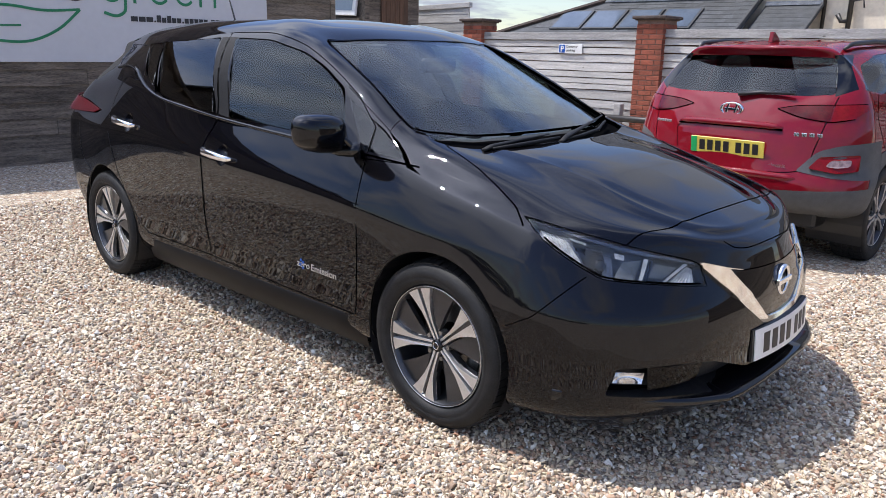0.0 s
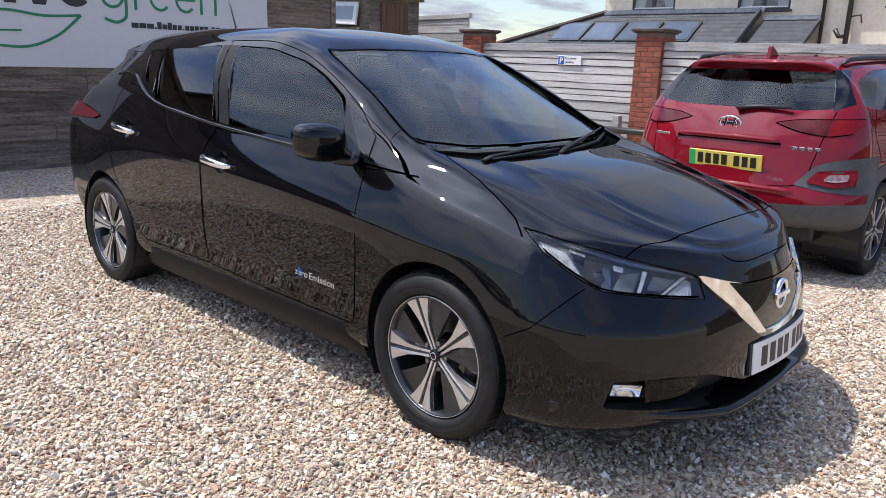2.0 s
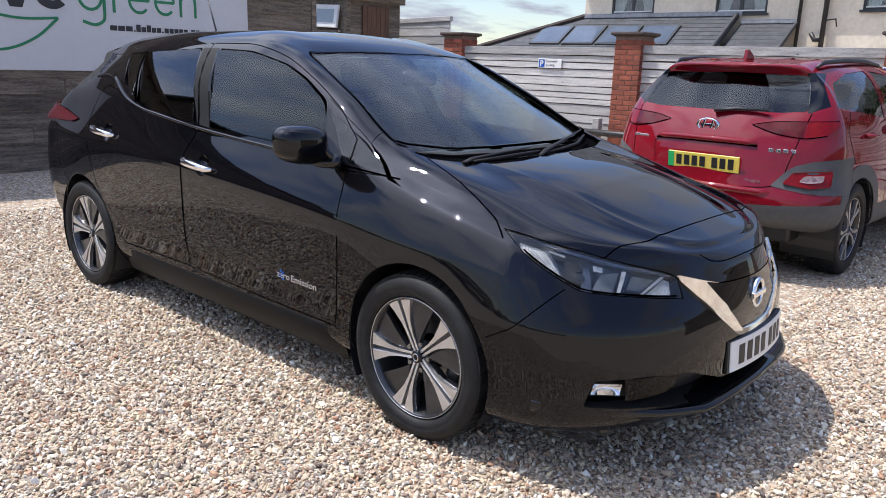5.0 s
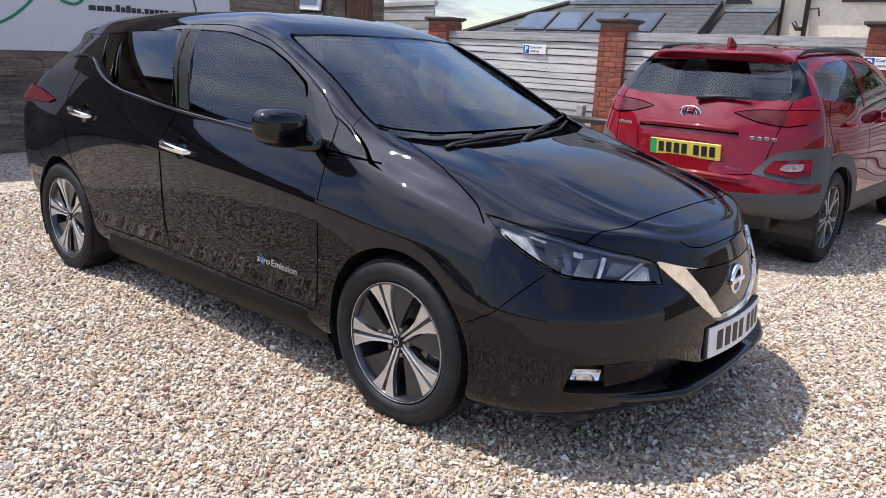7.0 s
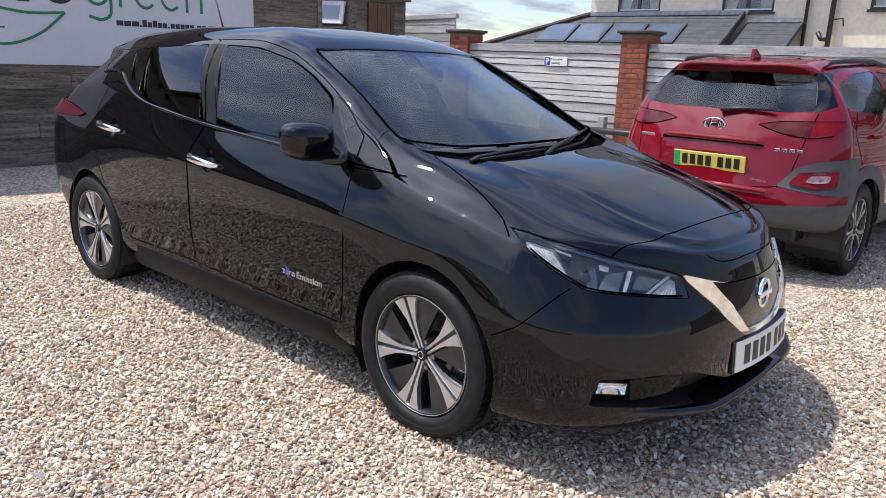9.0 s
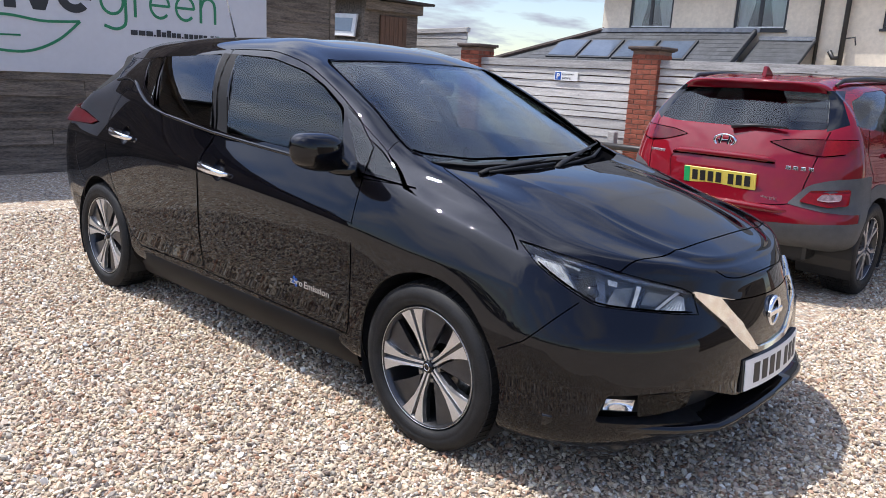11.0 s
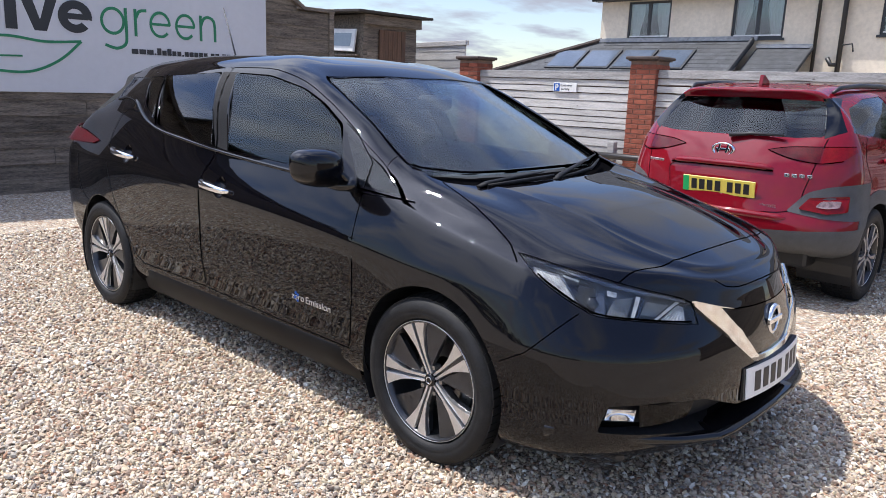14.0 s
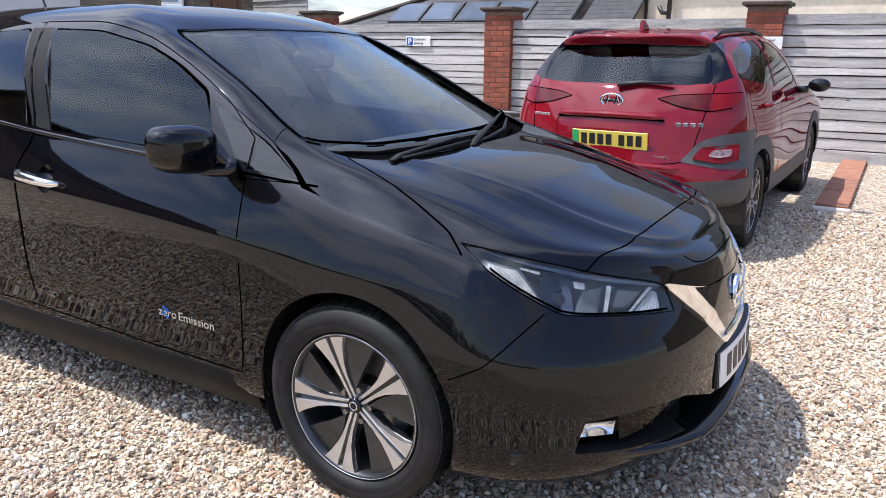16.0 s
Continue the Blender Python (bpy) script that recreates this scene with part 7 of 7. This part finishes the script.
for k in range(15):
    y = -.52 + 1.04 * k / 14
    c, n = on_suv((-3, -abs(y) - .0005, .612), (1, 0, 0))
    step_bar.append((c.x + .008, y, .612 - .010 * (abs(y) / .52) ** 3))
part("bumper_step", tube(step_bar, [.008] + [.026] * 13 + [.008], 12), M["paint_red"], suv, "red bumper step below the tailgate", smooth=True)
plate_at = pose(tail - .001, -.03, .77, 8, 0, -90)
plate = part("number_plate", box(-.26, .26, -.006, .006, -.0555, .0555, .002), M["plate_yellow"], suv, "yellow number plate with a green band", m=plate_at)
part("plate_band", box(-.258, -.215, -.008, -.0062, -.054, .054), M["plate_green"], plate)
for k in range(7):
    u = -.195 + .058 * k + (.03 if k > 3 else 0)
    part("plate_bar", box(u, u + .040, -.008, -.0064, -.036, .036), M["ink"], plate)
c, n = on_suv((-3, -.001, 1.02), (1, 0, 0))
part("badge", moved(lathe([(.047, -.004), (.052, -.012), (.060, -.010), (.063, .002)], 36), pose(c.x - .004, 0, 1.02, 0, 0, -90) @ Matrix.Diagonal((1.35, 1, .78, 1))), M["chrome"], suv, "oval chrome badge", smooth=True)
part("badge_bar", moved(box(-.05, .05, -.010, -.002, -.009, .009, .002), pose(c.x - .002, 0, 1.02, 0, 0, -90)), M["chrome"], suv)
for a in (-.03, .03):
    part("badge_bar", moved(box(-.008, .008, -.010, -.002, -.036, .036, .002), pose(c.x - .003, -a, 1.02, 0, 14, -90)), M["chrome"], suv)
for k in range(4):
    y = -.455 - .043 * k
    c, n = on_suv((-3, y, .885), (1, 0, 0))
    part("name_bar", moved(box(-.016, .016, -.005, .003, -.012, .012, .002), pose(c.x, y, .885, 0, 0, -90 + 9)), M["fog_reflector"], suv)
for k in range(6):
    y = .575 - .024 * k
    c, n = on_suv((-3, -y, .905), (1, 0, 0))
    part("name_bar", moved(box(-.009, .009, -.004, .003, -.009, .009, .001), pose(c.x, y, .905, 0, 0, -90 - 10)), M["machined"], suv)
c, n = on_suv((-3, -.39, .665), (1, 0, 0))
lettering("electric", .026, M["machined"], pose(c.x - .004, -.325, .668, 8, 0, -90 + 5), suv, "lettering", .001, label="silver lettering")
part("rear_wiper", tube([(-.60, -.02, 1.122), (-.565, -.16, 1.14), (-.56, -.38, 1.14)], [.024, .020, .012], 8, flat=.6), M["plastic_black"], suv, "black rear wiper", smooth=True)
fin = prism([(-.09, 0), (.07, 0), (.03, .035), (-.05, .075), (-.075, .072)], .03, bevel=.006)
part("aerial_fin", moved(fin, pose(-.05, -.015, 1.474)), M["paint_red"], suv, "red shark-fin aerial")
for sgn in (-1, 1):
    part("roof_rail", tube([(-.18, sgn * .52, 1.432), (-.08, sgn * .535, 1.468), (.3, sgn * .55, 1.490), (.8, sgn * .55, 1.496), (1.2, sgn * .54, 1.472), (1.32, sgn * .53, 1.45)], [.010, .016, .017, .017, .016, .010], 8), M["plastic_black"], suv, "black roof rail", smooth=True)
mir = bmesh.new()
bmesh.ops.create_uvsphere(mir, u_segments=20, v_segments=12, radius=1)
moved(mir, Matrix.Translation((1.48, -1.0, 1.075)) @ Matrix.Diagonal((.05, .085, .055, 1)))
both("mirror_housing", mesh_of("mirror_housing", mir, M["gloss_black"], True), suv, "black door mirror")
both("mirror_arm", mesh_of("mirror_arm", tube([(1.50, -.92, 1.04), (1.52, -.82, 1.03)], .03, 8), M["gloss_black"], True), suv)
for x in (.05, .95):
    c, n = on_suv((x + .08, -3, .985), (0, 1, 0))
    both("door_handle", mesh_of("door_handle", tube([(x, c.y, .985), (x + .03, c.y - .035, .985), (x + .14, c.y - .035, .98), (x + .17, c.y, .98)], .014, 8), M["paint_red"], True), suv, "red door handle")
suv_wheel = wheel_meshes(0.334, 0.225, "suv")
for x in (0, 2.6):
    for sgn in (-1, 1):
        put_wheel(suv, suv_wheel, x, sgn * 0.84, 0.334, -30, sgn)
    liner = bmesh.new()
    ra = [[liner.verts.new((x + .37 * math.cos(radians(a)), y, .335 + .37 * math.sin(radians(a)))) for a in range(-30, 211, 12)] for y in (-.86, -.5)]
    for i in range(len(ra[0]) - 1):
        liner.faces.new((ra[0][i], ra[0][i + 1], ra[1][i + 1], ra[1][i]))
    liner.faces.new(ra[1])
    both("wheel_arch_liner", mesh_of("wheel_arch_liner", liner, M["plastic_black"]), suv)
part("underbody", box(-.55, 3.2, -0.62, 0.62, 0.26, 0.38, 0.02), M["plastic_black"], suv)
for y in (-.36, .36):
    part("headrest", box(.75, .85, y - .13, y + .13, 1.10, 1.32, .05, segs=2), M["interior"], suv, smooth=True)
    part("seat_back", moved(box(-.07, .07, -.24, .24, 0, .6, .05, segs=2), pose(.95, y, .55, 0, -15, 0)), M["interior"], suv, smooth=True)
part("rear_seat_back", moved(box(-.07, .07, -.62, .62, 0, .62, .05, segs=2), pose(.05, 0, .5, 0, -15, 0)), M["interior"], suv, smooth=True)


# ---- loose stones of the yard ----
def gravel_stones(seed=11):
    rng = np.random.default_rng(seed)
    base = bmesh.new()
    bmesh.ops.create_icosphere(base, subdivisions=1, radius=1)
    bv = np.array([v.co[:] for v in base.verts])
    base.faces.ensure_lookup_table()
    base.verts.index_update()
    bf = np.array([[v.index for v in f.verts] for f in base.faces])
    base.free()
    shapes = [bv * (1 + rng.uniform(-.36, .30, (12, 1))) * np.array((1, rng.uniform(.5, .9), rng.uniform(.34, .6))) for _ in range(40)]
    pts = []
    for spacing, near, far, r0, r1, lift in ((.0165, 0.9, 3.7, .006, .0125, .001), (.036, 0.9, 3.7, .010, .018, .005), (.0235, 3.7, 6.4, .009, .016, .002), (.034, 6.4, 7.4, .012, .02, .002)):
        gx, gy = np.meshgrid(np.arange(-5.2, 3.2, spacing), np.arange(-2.8, 6.0, spacing))
        p = np.stack((gx.ravel(), gy.ravel()), 1) + rng.uniform(-.45, .45, (gx.size, 2)) * spacing
        d = p - np.array((1.65, -2.75))
        dist, ang = np.hypot(d[:, 0], d[:, 1]), np.degrees(np.arctan2(d[:, 0], d[:, 1]))
        ok = (dist > near) & (dist < far) & (ang > -82) & (ang < 16)
        ok &= ~((p[:, 0] > -3.3) & (p[:, 0] < .55) & (p[:, 1] > -.45) & (p[:, 1] < 3.2))
        p = p[ok]
        r = r0 + (r1 - r0) * rng.random(len(p)) ** 1.6
        pts.append(np.column_stack((p, np.full(len(p), lift), r)))
    pts = np.concatenate(pts)
    n = len(pts)
    q = rng.normal(size=(n, 4))
    q[:, 1:3] *= .36
    q /= np.linalg.norm(q, axis=1, keepdims=True)
    w, x, y, z = q.T
    rot = np.stack((np.stack((1 - 2 * (y * y + z * z), 2 * (x * y - w * z), 2 * (x * z + w * y)), 1),
                    np.stack((2 * (x * y + w * z), 1 - 2 * (x * x + z * z), 2 * (y * z - w * x)), 1),
                    np.stack((2 * (x * z - w * y), 2 * (y * z + w * x), 1 - 2 * (x * x + y * y)), 1)), 1)
    kind = rng.integers(0, len(shapes), n)
    verts = np.einsum("nij,nvj->nvi", rot, np.array(shapes)[kind]) * pts[:, 3][:, None, None]
    verts += np.column_stack((pts[:, :2], pts[:, 2] + pts[:, 3] * .25))[:, None, :]
    faces = (bf[None] + 12 * np.arange(n)[:, None, None]).reshape(-1, 3)
    me = bpy.data.meshes.new("gravel_stones")
    me.vertices.add(12 * n)
    me.vertices.foreach_set("co", verts.reshape(-1).astype(np.float32))
    me.loops.add(3 * len(faces))
    me.loops.foreach_set("vertex_index", faces.reshape(-1).astype(np.int32))
    me.polygons.add(len(faces))
    me.polygons.foreach_set("loop_start", np.arange(0, 3 * len(faces), 3, dtype=np.int32))
    me.update(calc_edges=True)
    me.shade_flat()
    me.materials.append(stone_material())
    ob = new("gravel", me)
    return tagged(ob, "loose cream, brown and grey gravel stones", "gravel", kind="stuff")


gravel_stones()
